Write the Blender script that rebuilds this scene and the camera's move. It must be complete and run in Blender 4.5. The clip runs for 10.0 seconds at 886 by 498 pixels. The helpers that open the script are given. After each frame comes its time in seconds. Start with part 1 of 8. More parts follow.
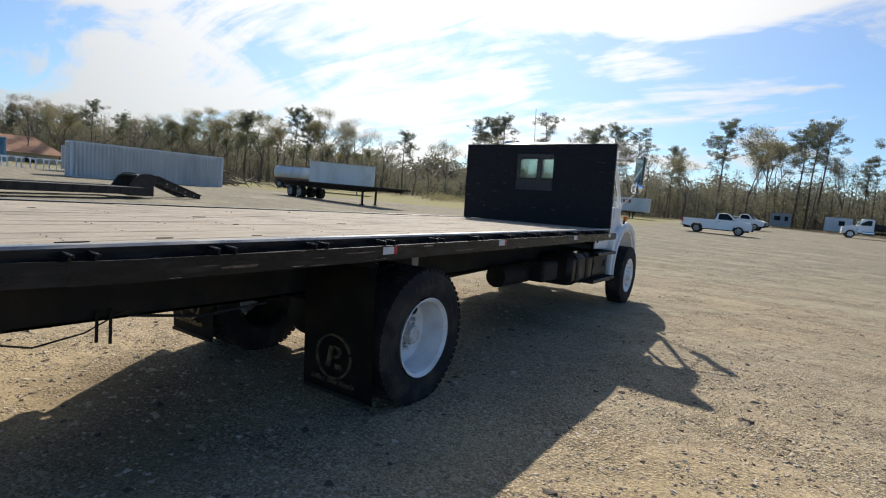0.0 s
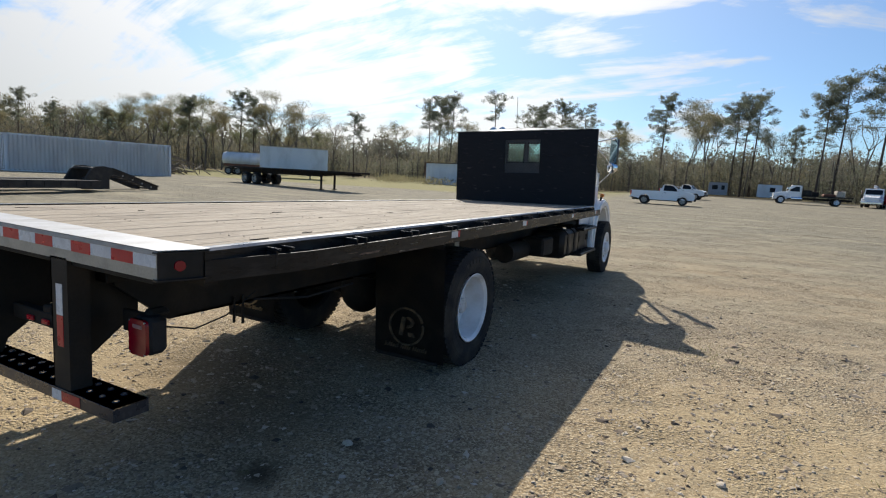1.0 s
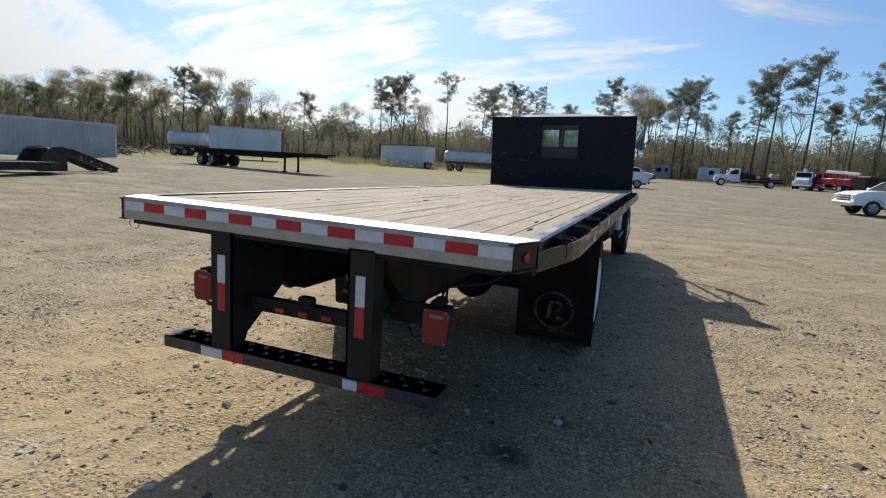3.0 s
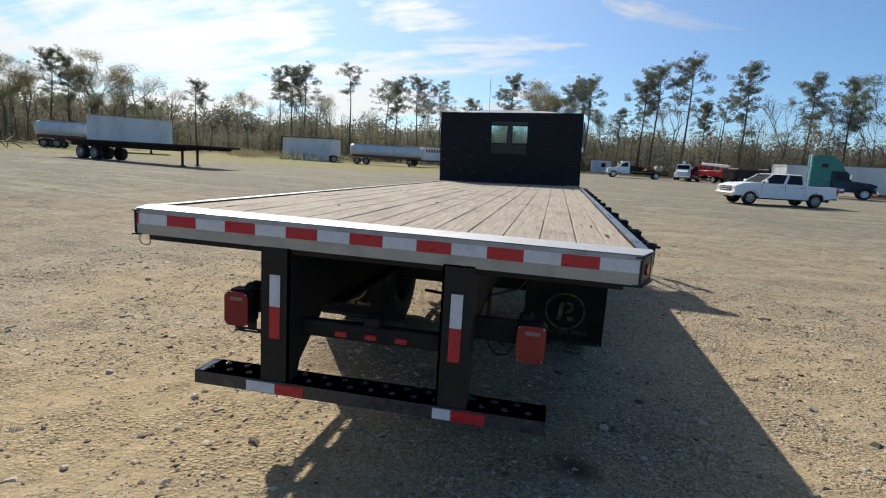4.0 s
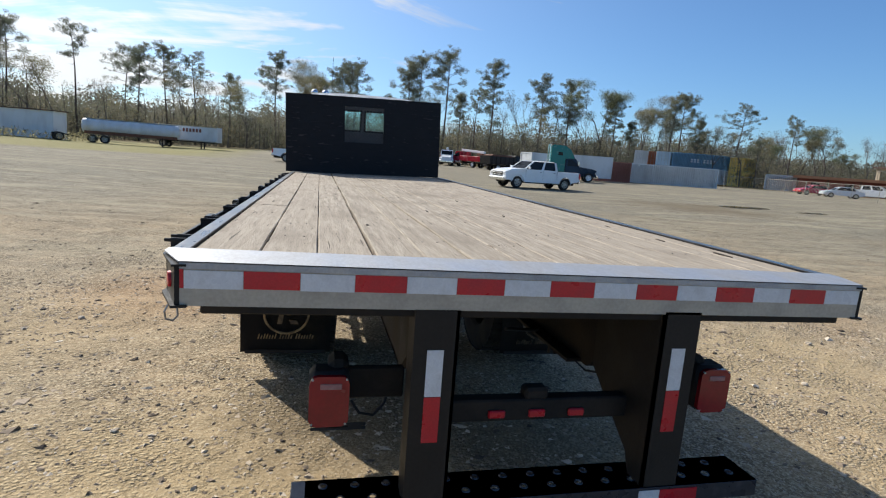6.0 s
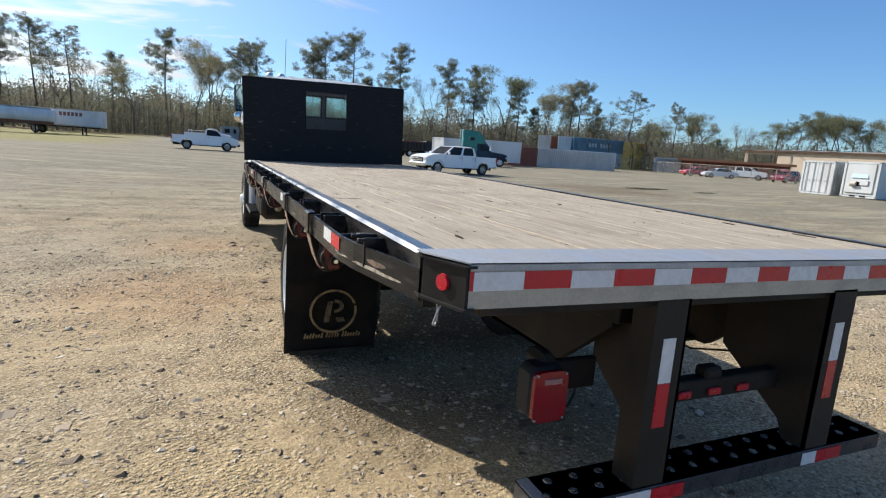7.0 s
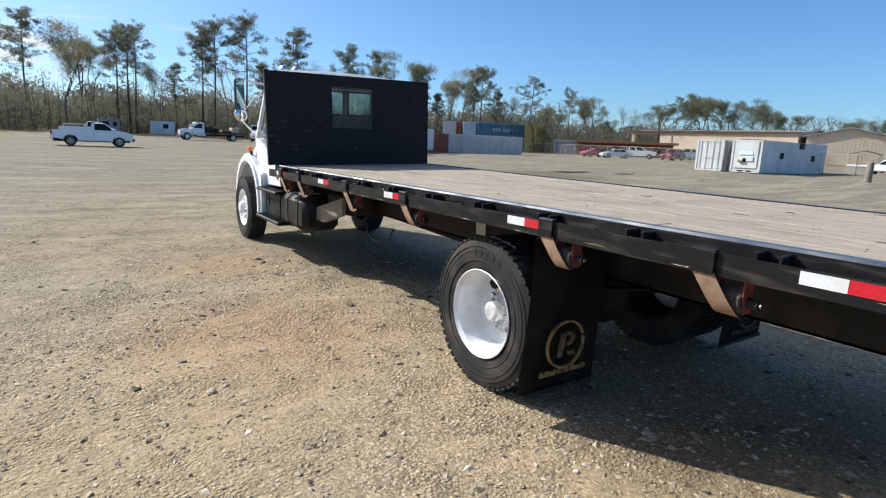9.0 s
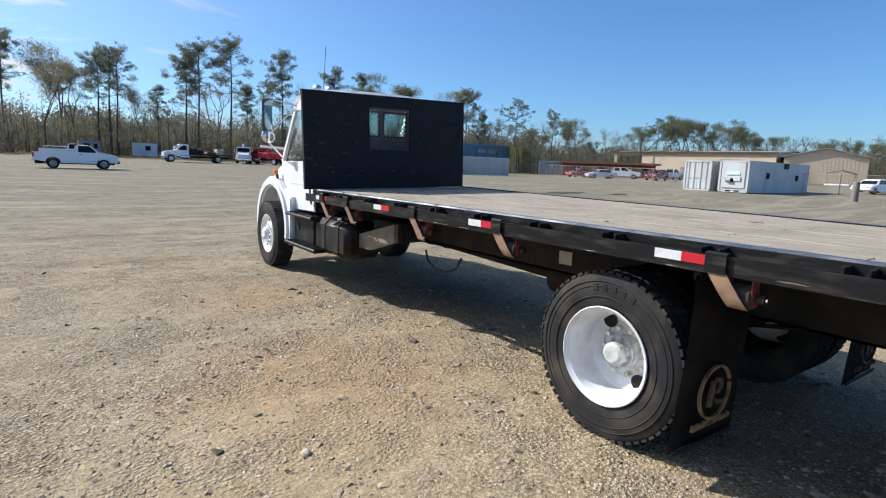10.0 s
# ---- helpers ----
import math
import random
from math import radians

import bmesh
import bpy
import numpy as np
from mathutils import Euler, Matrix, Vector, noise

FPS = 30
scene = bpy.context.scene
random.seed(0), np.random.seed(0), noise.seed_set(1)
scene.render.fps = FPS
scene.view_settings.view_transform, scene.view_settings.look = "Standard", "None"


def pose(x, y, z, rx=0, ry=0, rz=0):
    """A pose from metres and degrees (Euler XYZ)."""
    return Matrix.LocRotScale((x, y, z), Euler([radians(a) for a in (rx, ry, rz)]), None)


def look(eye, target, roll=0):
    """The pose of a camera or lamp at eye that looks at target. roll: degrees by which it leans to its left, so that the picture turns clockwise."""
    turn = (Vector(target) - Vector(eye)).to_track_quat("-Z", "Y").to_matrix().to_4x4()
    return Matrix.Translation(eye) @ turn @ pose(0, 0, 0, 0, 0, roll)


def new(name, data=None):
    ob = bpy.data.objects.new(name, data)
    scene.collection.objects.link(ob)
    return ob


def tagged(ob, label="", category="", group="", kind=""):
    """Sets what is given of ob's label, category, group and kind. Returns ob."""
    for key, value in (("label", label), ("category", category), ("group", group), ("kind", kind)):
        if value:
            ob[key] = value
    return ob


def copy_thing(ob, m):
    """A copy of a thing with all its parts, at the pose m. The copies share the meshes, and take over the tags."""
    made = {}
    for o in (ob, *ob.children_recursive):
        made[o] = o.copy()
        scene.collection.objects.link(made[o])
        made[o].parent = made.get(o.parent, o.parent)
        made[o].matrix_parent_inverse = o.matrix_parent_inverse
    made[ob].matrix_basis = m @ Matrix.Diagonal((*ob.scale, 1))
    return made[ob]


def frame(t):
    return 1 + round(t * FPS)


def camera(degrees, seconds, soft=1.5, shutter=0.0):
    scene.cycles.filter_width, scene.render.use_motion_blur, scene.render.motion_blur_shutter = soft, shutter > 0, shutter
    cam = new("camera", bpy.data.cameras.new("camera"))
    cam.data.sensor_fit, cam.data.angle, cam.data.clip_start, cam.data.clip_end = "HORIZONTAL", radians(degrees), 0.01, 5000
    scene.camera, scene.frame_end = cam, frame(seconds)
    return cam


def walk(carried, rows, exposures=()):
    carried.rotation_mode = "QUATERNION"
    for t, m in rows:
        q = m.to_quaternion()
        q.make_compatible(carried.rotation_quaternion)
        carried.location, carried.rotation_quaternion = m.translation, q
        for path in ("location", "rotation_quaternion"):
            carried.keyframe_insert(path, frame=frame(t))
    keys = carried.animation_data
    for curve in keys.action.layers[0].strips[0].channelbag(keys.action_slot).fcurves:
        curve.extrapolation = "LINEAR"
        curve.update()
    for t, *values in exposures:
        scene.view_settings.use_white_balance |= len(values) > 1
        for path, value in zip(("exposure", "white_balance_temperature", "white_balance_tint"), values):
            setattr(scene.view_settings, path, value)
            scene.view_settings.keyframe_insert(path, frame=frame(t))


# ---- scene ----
cam = camera(78.88, 10.0, soft=1.15)
PATH = [
    (0, (3.498, -0.386, 1.578), (2.417, 1.286, 1.381), 5.24),
    (0.5, (3.348, -0.806, 1.580), (2.325, 0.901, 1.376), 4.90),
    (1, (3.160, -1.364, 1.610), (2.242, 0.394, 1.353), 3.26),
    (1.5, (2.899, -1.768, 1.591), (2.008, 0.004, 1.329), 2.60),
    (2, (2.572, -1.996, 1.575), (1.729, -0.203, 1.303), 3.02),
    (3.5, (1.227, -2.201, 1.568), (0.622, -0.322, 1.242), 3.39),
    (4, (0.794, -2.217, 1.575), (0.407, -0.280, 1.259), 3.43),
    (4.5, (0.420, -2.071, 1.574), (0.312, -0.097, 1.270), 4.00),
    (5, (0.039, -1.852, 1.612), (0.184, 0.120, 1.311), 4.28),
    (5.5, (-0.381, -1.687, 1.595), (-0.077, 0.267, 1.296), 4.32),
    (5.7, (-0.530, -1.619, 1.593), (-0.173, 0.324, 1.281), 4.36),
    (6.8, (-1.584, -1.301, 1.567), (-0.848, 0.528, 1.232), 3.99),
    (7, (-1.753, -1.210, 1.548), (-0.970, 0.597, 1.200), 3.96),
    (7.5, (-2.173, -0.881, 1.548), (-1.230, 0.846, 1.187), 4.25),
    (8, (-2.665, -0.569, 1.527), (-1.626, 1.102, 1.172), 4.81),
    (8.5, (-3.051, -0.161, 1.525), (-1.961, 1.477, 1.168), 4.54),
    (9, (-3.443, 0.195, 1.604), (-2.343, 1.822, 1.227), 2.35),
    (9.5, (-3.725, 0.592, 1.610), (-2.613, 2.218, 1.260), 2.13),
    (10, (-3.901, 1.007, 1.590), (-2.742, 2.610, 1.290), 2.14),
]
walk(cam, [(t, look(eye, target, roll)) for t, eye, target, roll in PATH],
     [(0, 0.27, 6500, 10), (2, 0.22, 6500, 10), (4, 0.20, 6450, 10), (5.5, 0.28, 6300, 10), (7.5, 0.52, 6250, 10), (8.5, 0.55, 6200, 10), (9, 0.50, 6100, 10), (10, 0.42, 5950, 10)])


# ---- world, sun ----
SUN = Vector((-0.757, 1.134, 1.0)).normalized()
world = bpy.data.worlds.new("sky")
scene.world = world
world.use_nodes = True
wt = world.node_tree
wn, wl = wt.nodes, wt.links
wn.clear()
sky = wn.new("ShaderNodeTexSky")
sky.sky_type = "NISHITA"
sky.sun_disc = False
sky.sun_elevation = math.asin(SUN.z)
sky.sun_rotation = math.atan2(SUN.x, SUN.y)
sky.air_density, sky.dust_density, sky.ozone_density = 1.0, 0.55, 3.0
wco = wn.new("ShaderNodeTexCoord")
sep = wn.new("ShaderNodeSeparateXYZ")
wl.new(wco.outputs["Generated"], sep.inputs[0])


def wmath(op, a, b):
    n = wn.new("ShaderNodeMath")
    n.operation = op
    for i, v in enumerate((a, b)):
        if isinstance(v, (int, float)):
            n.inputs[i].default_value = v
        else:
            wl.new(v, n.inputs[i])
    return n.outputs[0]


# cirrus on a high flat layer: broad soft patches with combed edges, thinning out away from the sun's side
zz = wmath("ADD", wmath("MAXIMUM", sep.outputs[2], 0.0), 0.30)
flat = wn.new("ShaderNodeCombineXYZ")
wl.new(wmath("DIVIDE", sep.outputs[0], zz), flat.inputs[0])
wl.new(wmath("DIVIDE", sep.outputs[1], zz), flat.inputs[1])


def cloud(turn, scale, loc, size, detail, rough, twist):
    mp = wn.new("ShaderNodeMapping")
    mp.inputs["Rotation"].default_value = (0, 0, radians(turn))
    mp.inputs["Scale"].default_value = scale
    mp.inputs["Location"].default_value = loc
    wl.new(flat.outputs[0], mp.inputs[0])
    n = wn.new("ShaderNodeTexNoise")
    n.inputs["Scale"].default_value = size
    n.inputs["Detail"].default_value = detail
    n.inputs["Roughness"].default_value = rough
    n.inputs["Distortion"].default_value = twist
    wl.new(mp.outputs[0], n.inputs["Vector"])
    return n.outputs["Fac"]


broad = cloud(20, (0.8, 1.0, 1), (0.9, 2.3, 0), 2.3, 6, 0.55, 0.6)
comb = cloud(-48, (0.45, 1.5, 1), (3.1, 1.3, 0), 2.6, 9, 0.62, 1.3)
side = wn.new("ShaderNodeVectorMath")
side.operation = "DOT_PRODUCT"
side.inputs[1].default_value = (-0.72, 0.69, 0.0)
wl.new(wco.outputs["Generated"], side.inputs[0])
high = wn.new("ShaderNodeMapRange")
high.interpolation_type = "SMOOTHSTEP"
high.inputs["From Min"].default_value = 0.16
high.inputs["From Max"].default_value = 0.50
wl.new(sep.outputs[2], high.inputs["Value"])
bias = wmath("SUBTRACT", wmath("MULTIPLY", side.outputs["Value"], 0.33), 0.185)
bias = wmath("ADD", bias, wmath("MULTIPLY", wmath("MULTIPLY", high.outputs[0], wmath("MAXIMUM", wmath("ADD", side.outputs["Value"], 0.12), 0.0)), 0.23))
dens = wmath("ADD", wmath("ADD", wmath("MULTIPLY", broad, 0.58), wmath("MULTIPLY", comb, 0.48)), bias)
ramp = wn.new("ShaderNodeMapRange")
ramp.interpolation_type = "SMOOTHSTEP"
ramp.inputs["From Min"].default_value = 0.545
ramp.inputs["From Max"].default_value = 0.70
wl.new(dens, ramp.inputs["Value"])
# ice cloud scatters forwards: bright round the sun, dull away from it
toward = wn.new("ShaderNodeVectorMath")
toward.operation = "DOT_PRODUCT"
toward.inputs[1].default_value = SUN
wl.new(wco.outputs["Generated"], toward.inputs[0])
# a thin milky veil towards the sun
veil = wmath("MULTIPLY", wmath("POWER", wmath("MAXIMUM", toward.outputs["Value"], 0.0), 2.0), 0.26)
cover = wmath("MAXIMUM", wmath("MULTIPLY", ramp.outputs[0], 0.90), veil)
glow = wmath("ADD", 0.27, wmath("MULTIPLY", wmath("POWER", wmath("MAXIMUM", toward.outputs["Value"], 0.0), 3.0), 0.95))
ice = wn.new("ShaderNodeMixRGB")
ice.blend_type = "MULTIPLY"
ice.inputs[0].default_value = 1.0
ice.inputs[1].default_value = (10.3, 10.2, 9.9, 1)
wl.new(glow, ice.inputs[2])
mixc = wn.new("ShaderNodeMixRGB")
wl.new(cover, mixc.inputs[0])
tint = wn.new("ShaderNodeMixRGB")
tint.blend_type = "MULTIPLY"
tint.inputs[0].default_value = 1.0
tint.inputs[2].default_value = (0.68, 0.92, 1.14, 1)
wl.new(sky.outputs[0], tint.inputs[1])
wl.new(tint.outputs[0], mixc.inputs[1])
wl.new(ice.outputs[0], mixc.inputs[2])
back = wn.new("ShaderNodeBackground")
back.inputs["Strength"].default_value = 0.095
wl.new(mixc.outputs[0], back.inputs[0])
wout = wn.new("ShaderNodeOutputWorld")
wl.new(back.outputs[0], wout.inputs[0])

sun = new("sun", bpy.data.lights.new("sun", "SUN"))
sun.data.energy, sun.data.angle, sun.data.color = 5.0, radians(0.53), (1.0, 0.945, 0.85)
sun.matrix_world = look(SUN * 50, (0, 0, 0))


# ---- materials ----
def nodes_of(name, rough=0.7, metal=0.0):
    m = bpy.data.materials.new(name)
    m.use_nodes = True
    nt = m.node_tree
    b = nt.nodes["Principled BSDF"]
    b.inputs["Roughness"].default_value = rough
    b.inputs["Metallic"].default_value = metal
    return m, nt, b


def tex(nt, kind, scale, detail=4, vec=None, **values):
    n = nt.nodes.new("ShaderNodeTex" + kind)
    n.inputs["Scale"].default_value = scale
    if kind == "Noise":
        n.inputs["Detail"].default_value = detail
    for k, v in values.items():
        n.inputs[k].default_value = v
    if vec is not None:
        nt.links.new(vec, n.inputs["Vector"])
    return n


def coords(nt, kind="Object", scale=(1, 1, 1)):
    c = nt.nodes.new("ShaderNodeTexCoord")
    mp = nt.nodes.new("ShaderNodeMapping")
    mp.inputs["Scale"].default_value = scale
    nt.links.new(c.outputs[kind], mp.inputs[0])
    return mp.outputs[0]


def world_pos(nt, scale=(1, 1, 1), loc=(0, 0, 0)):
    g = nt.nodes.new("ShaderNodeNewGeometry")
    mp = nt.nodes.new("ShaderNodeMapping")
    mp.inputs["Scale"].default_value = scale
    mp.inputs["Location"].default_value = loc
    nt.links.new(g.outputs["Position"], mp.inputs[0])
    return mp.outputs[0]


def ramp_of(nt, value, lo, hi, a=0.0, b=1.0):
    r = nt.nodes.new("ShaderNodeMapRange")
    for k, v in (("From Min", lo), ("From Max", hi), ("To Min", a), ("To Max", b)):
        r.inputs[k].default_value = v
    nt.links.new(value, r.inputs["Value"])
    return r.outputs[0]


def mix(nt, fac, a, b, mode="MIX"):
    n = nt.nodes.new("ShaderNodeMixRGB")
    n.blend_type = mode
    for i, v in enumerate((fac, a, b)):
        if isinstance(v, (int, float)):
            n.inputs[i].default_value = v
        elif isinstance(v, tuple):
            n.inputs[i].default_value = (*v, 1)
        else:
            nt.links.new(v, n.inputs[i])
    return n.outputs[0]


def arith(nt, op, a, b=0.0):
    n = nt.nodes.new("ShaderNodeMath")
    n.operation = op
    for i, v in enumerate((a, b)):
        if isinstance(v, (int, float)):
            n.inputs[i].default_value = v
        else:
            nt.links.new(v, n.inputs[i])
    return n.outputs[0]


def bump(nt, b, height, strength=0.3, dist=0.01):
    n = nt.nodes.new("ShaderNodeBump")
    n.inputs["Strength"].default_value = strength
    n.inputs["Distance"].default_value = dist
    nt.links.new(height, n.inputs["Height"])
    nt.links.new(n.outputs[0], b.inputs["Normal"])


def worn(name, base, dirt, rough=0.5, metal=0.0, scale=3.0, amount=0.5, grain=60.0, relief=0.1, lo=0.45, hi=0.7, streak=(1, 1, 1), spec=0.5):
    """Paint, rubber or metal with blotches of dirt or wear at one scale and grain at another."""
    m, nt, b = nodes_of(name, rough, metal)
    b.inputs["Specular IOR Level"].default_value = spec if sum(base) > 0.12 else 0.22
    v = coords(nt, "Object", streak)
    big = tex(nt, "Noise", scale, 6, v)
    fine = tex(nt, "Noise", grain, 3, v)
    f = arith(nt, "MULTIPLY", ramp_of(nt, big.outputs["Fac"], lo, hi), amount)
    col = mix(nt, f, base, dirt)
    col = mix(nt, 0.22, col, fine.outputs["Fac"], "OVERLAY")
    nt.links.new(col, b.inputs["Base Color"])
    nt.links.new(ramp_of(nt, big.outputs["Fac"], 0.3, 0.75, max(0.02, rough - 0.12), min(1, rough + 0.18)), b.inputs["Roughness"])
    if relief:
        bump(nt, b, fine.outputs["Fac"], relief, 0.004)
    return m


def glassy(name, tint, rough=0.03, trans=1.0):
    m, nt, b = nodes_of(name, rough)
    b.inputs["Base Color"].default_value = (*tint, 1)
    b.inputs["Transmission Weight"].default_value = trans
    b.inputs["IOR"].default_value = 1.45
    return m


def rgb(r, g, b):
    return tuple(((c / 255 + 0.055) / 1.055) ** 2.4 if c > 10 else c / 255 / 12.92 for c in (r, g, b))


M_BLACK = worn("black_paint", (0.012, 0.012, 0.013), (0.06, 0.05, 0.04), 0.42, 0, 5, 0.5, 90, 0.12)
M_RAIL = worn("black_rail_paint", (0.012, 0.012, 0.013), (0.10, 0.085, 0.07), 0.30, 0, 13, 0.32, 70, 0.15, 0.52, 0.68, (1, 0.35, 2))
M_FRAME = worn("greasy_chassis_black", (0.017, 0.015, 0.0135), (0.055, 0.042, 0.031), 0.7, 0, 4, 0.7, 60, 0.3)
M_POST = worn("dull_brown_black_paint", (0.022, 0.0185, 0.0155), (0.042, 0.033, 0.025), 0.6, 0, 5, 0.6, 80, 0.15)
M_STEEL = worn("worn_bare_steel", (0.40, 0.41, 0.43), (0.27, 0.26, 0.25), 0.56, 0.6, 9, 0.55, 120, 0.08, 0.4, 0.7, (1, 0.4, 1))
M_ALU = worn("dull_aluminium_sill", (0.42, 0.39, 0.33), (0.28, 0.24, 0.19), 0.5, 0.25, 6, 0.6, 90, 0.1)
M_WHITE = worn("white_truck_paint", (0.80, 0.81, 0.82), (0.55, 0.53, 0.49), 0.28, 0, 2.5, 0.35, 60, 0.02)
M_RIM = worn("white_wheel_enamel", (0.78, 0.79, 0.80), (0.48, 0.44, 0.38), 0.38, 0, 6, 0.5, 70, 0.05)
M_HUB = worn("dusty_white_hub_paint", (0.58, 0.58, 0.57), (0.28, 0.26, 0.23), 0.45, 0, 22, 0.7, 90, 0.1)
M_CHROME = worn("polished_chrome", (0.82, 0.83, 0.84), (0.5, 0.48, 0.45), 0.14, 1.0, 12, 0.3, 90, 0.02)
M_RUBBER = worn("tyre_rubber", (0.020, 0.020, 0.021), (0.10, 0.085, 0.065), 0.78, 0, 5, 0.55, 70, 0.25)
M_FLAP = worn("mudflap_rubber", (0.016, 0.015, 0.015), (0.06, 0.048, 0.034), 0.7, 0, 4, 0.6, 60, 0.2)
M_TAPE_R = worn("red_reflective_tape", (0.50, 0.012, 0.024), (0.34, 0.030, 0.036), 0.32, 0, 14, 0.45, 160, 0.06)
M_TAPE_W = worn("silver_reflective_tape", (0.66, 0.67, 0.68), (0.42, 0.40, 0.38), 0.30, 0, 14, 0.45, 160, 0.06)
M_LENS = worn("red_lens", (0.24, 0.002, 0.013), (0.13, 0.002, 0.008), 0.16, 0, 10, 0.4, 60, 0.02)
M_AMBER = worn("amber_lens", (0.75, 0.20, 0.02), (0.5, 0.13, 0.02), 0.18, 0, 10, 0.3, 60, 0.02)
M_REFLEX = worn("dull_pink_reflector", (0.33, 0.16, 0.16), (0.20, 0.10, 0.10), 0.25, 0, 10, 0.3, 60, 0.02)
M_CLEAR = worn("clear_lens", (0.6, 0.6, 0.58), (0.35, 0.33, 0.3), 0.15, 0, 10, 0.3, 60, 0.02)
M_STRAP = worn("weathered_webbing", (0.330, 0.215, 0.140), (0.150, 0.085, 0.050), 0.85, 0, 9, 0.8, 240, 0.5, 0.4, 0.65)
M_COIL = worn("dirty_rolled_webbing", (0.070, 0.048, 0.036), (0.024, 0.019, 0.016), 0.9, 0, 26, 0.8, 240, 0.5, 0.4, 0.65)
M_WINCH = worn("rusty_red_winch", (0.20, 0.035, 0.026), (0.06, 0.030, 0.022), 0.65, 0, 12, 0.8, 120, 0.3)
M_DECAL = worn("faded_gold_print", (0.30, 0.19, 0.08), (0.05, 0.036, 0.022), 0.7, 0, 18, 0.6, 120, 0.05, 0.44, 0.62)
M_DECAL3 = worn("dark_worn_gold_print", (0.115, 0.078, 0.040), (0.03, 0.024, 0.018), 0.75, 0, 18, 0.8, 120, 0.05, 0.42, 0.60)
M_DECAL2 = worn("dull_gold_print", (0.15, 0.10, 0.05), (0.05, 0.036, 0.024), 0.7, 0, 18, 0.8, 120, 0.05, 0.4, 0.62)
M_EDGE = worn("dark_worn_edge_steel", (0.17, 0.18, 0.20), (0.36, 0.32, 0.27), 0.34, 0.85, 14, 0.45, 110, 0.08, 0.55, 0.70, (1, 0.3, 1))
M_HEAD = worn("black_headboard_paint", (0.0080, 0.0085, 0.0115), (0.080, 0.070, 0.066), 0.55, 0, 6, 0.55, 90, 0.15, 0.63, 0.72, (1, 1, 4))
M_CABIN = worn("grey_cab_trim", (0.10, 0.10, 0.11), (0.06, 0.06, 0.06), 0.8, 0, 5, 0.5, 80, 0.1)
M_GLASS = glassy("window_glass", (0.93, 0.97, 0.95))
M_GREENGLASS = glassy("green_window_glass", (0.62, 0.90, 0.83))
M_TINT = worn("dark_car_glass", (0.012, 0.014, 0.016), (0.02, 0.022, 0.024), 0.06, 0, 2, 0.4, 30, 0.0)
M_PICK = worn("white_car_paint", (0.78, 0.79, 0.80), (0.60, 0.58, 0.54), 0.22, 0, 1.5, 0.3, 40, 0.01)
M_PLASTIC = worn("black_plastic", (0.022, 0.022, 0.024), (0.06, 0.055, 0.05), 0.6, 0, 6, 0.4, 70, 0.1)


def wood_material():
    """Weathered grey deck oak: grain along y, knots, every plank its own tone."""
    m, nt, b = nodes_of("weathered_deck_oak", 0.85)
    b.inputs["Specular IOR Level"].default_value = 0.18
    v = coords(nt, "Object", (9, 0.55, 9))
    info = nt.nodes.new("ShaderNodeObjectInfo")
    grain = tex(nt, "Noise", 5.5, 9, v, Roughness=0.66, Distortion=0.5)
    fibre = tex(nt, "Noise", 26, 5, v, Roughness=0.7)
    blot = tex(nt, "Noise", 1.6, 5, coords(nt, "Object", (1.5, 0.8, 1)))
    c = mix(nt, ramp_of(nt, grain.outputs["Fac"], 0.32, 0.68), (0.215, 0.178, 0.140), (0.47, 0.405, 0.330))
    c = mix(nt, ramp_of(nt, info.outputs["Random"], 0, 1, 0.0, 0.50), c, (0.36, 0.305, 0.245))
    c = mix(nt, ramp_of(nt, fibre.outputs["Fac"], 0.53, 0.70, 0.0, 0.66), c, (0.125, 0.10, 0.078))
    c = mix(nt, ramp_of(nt, blot.outputs["Fac"], 0.52, 0.70, 0, 0.6), c, (0.20, 0.165, 0.13))
    split = tex(nt, "Noise", 3.2, 6, coords(nt, "Object", (16, 0.8, 1)), Roughness=0.7, Distortion=0.3)
    c = mix(nt, ramp_of(nt, split.outputs["Fac"], 0.625, 0.66, 0, 0.9), c, (0.055, 0.043, 0.033))
    knot = tex(nt, "Voronoi", 1.0, vec=coords(nt, "Object", (6, 1.7, 1)), Randomness=1.0)
    c = mix(nt, ramp_of(nt, knot.outputs["Distance"], 0.10, 0.04, 0, 0.75), c, (0.09, 0.065, 0.045))
    c = mix(nt, 1.0, c, (1.03, 1.03, 1.00), "MULTIPLY")
    nt.links.new(c, b.inputs["Base Color"])
    bump(nt, b, mix(nt, 0.5, grain.outputs["Fac"], fibre.outputs["Fac"]), 0.75, 0.006)
    return m


M_WOOD = wood_material()


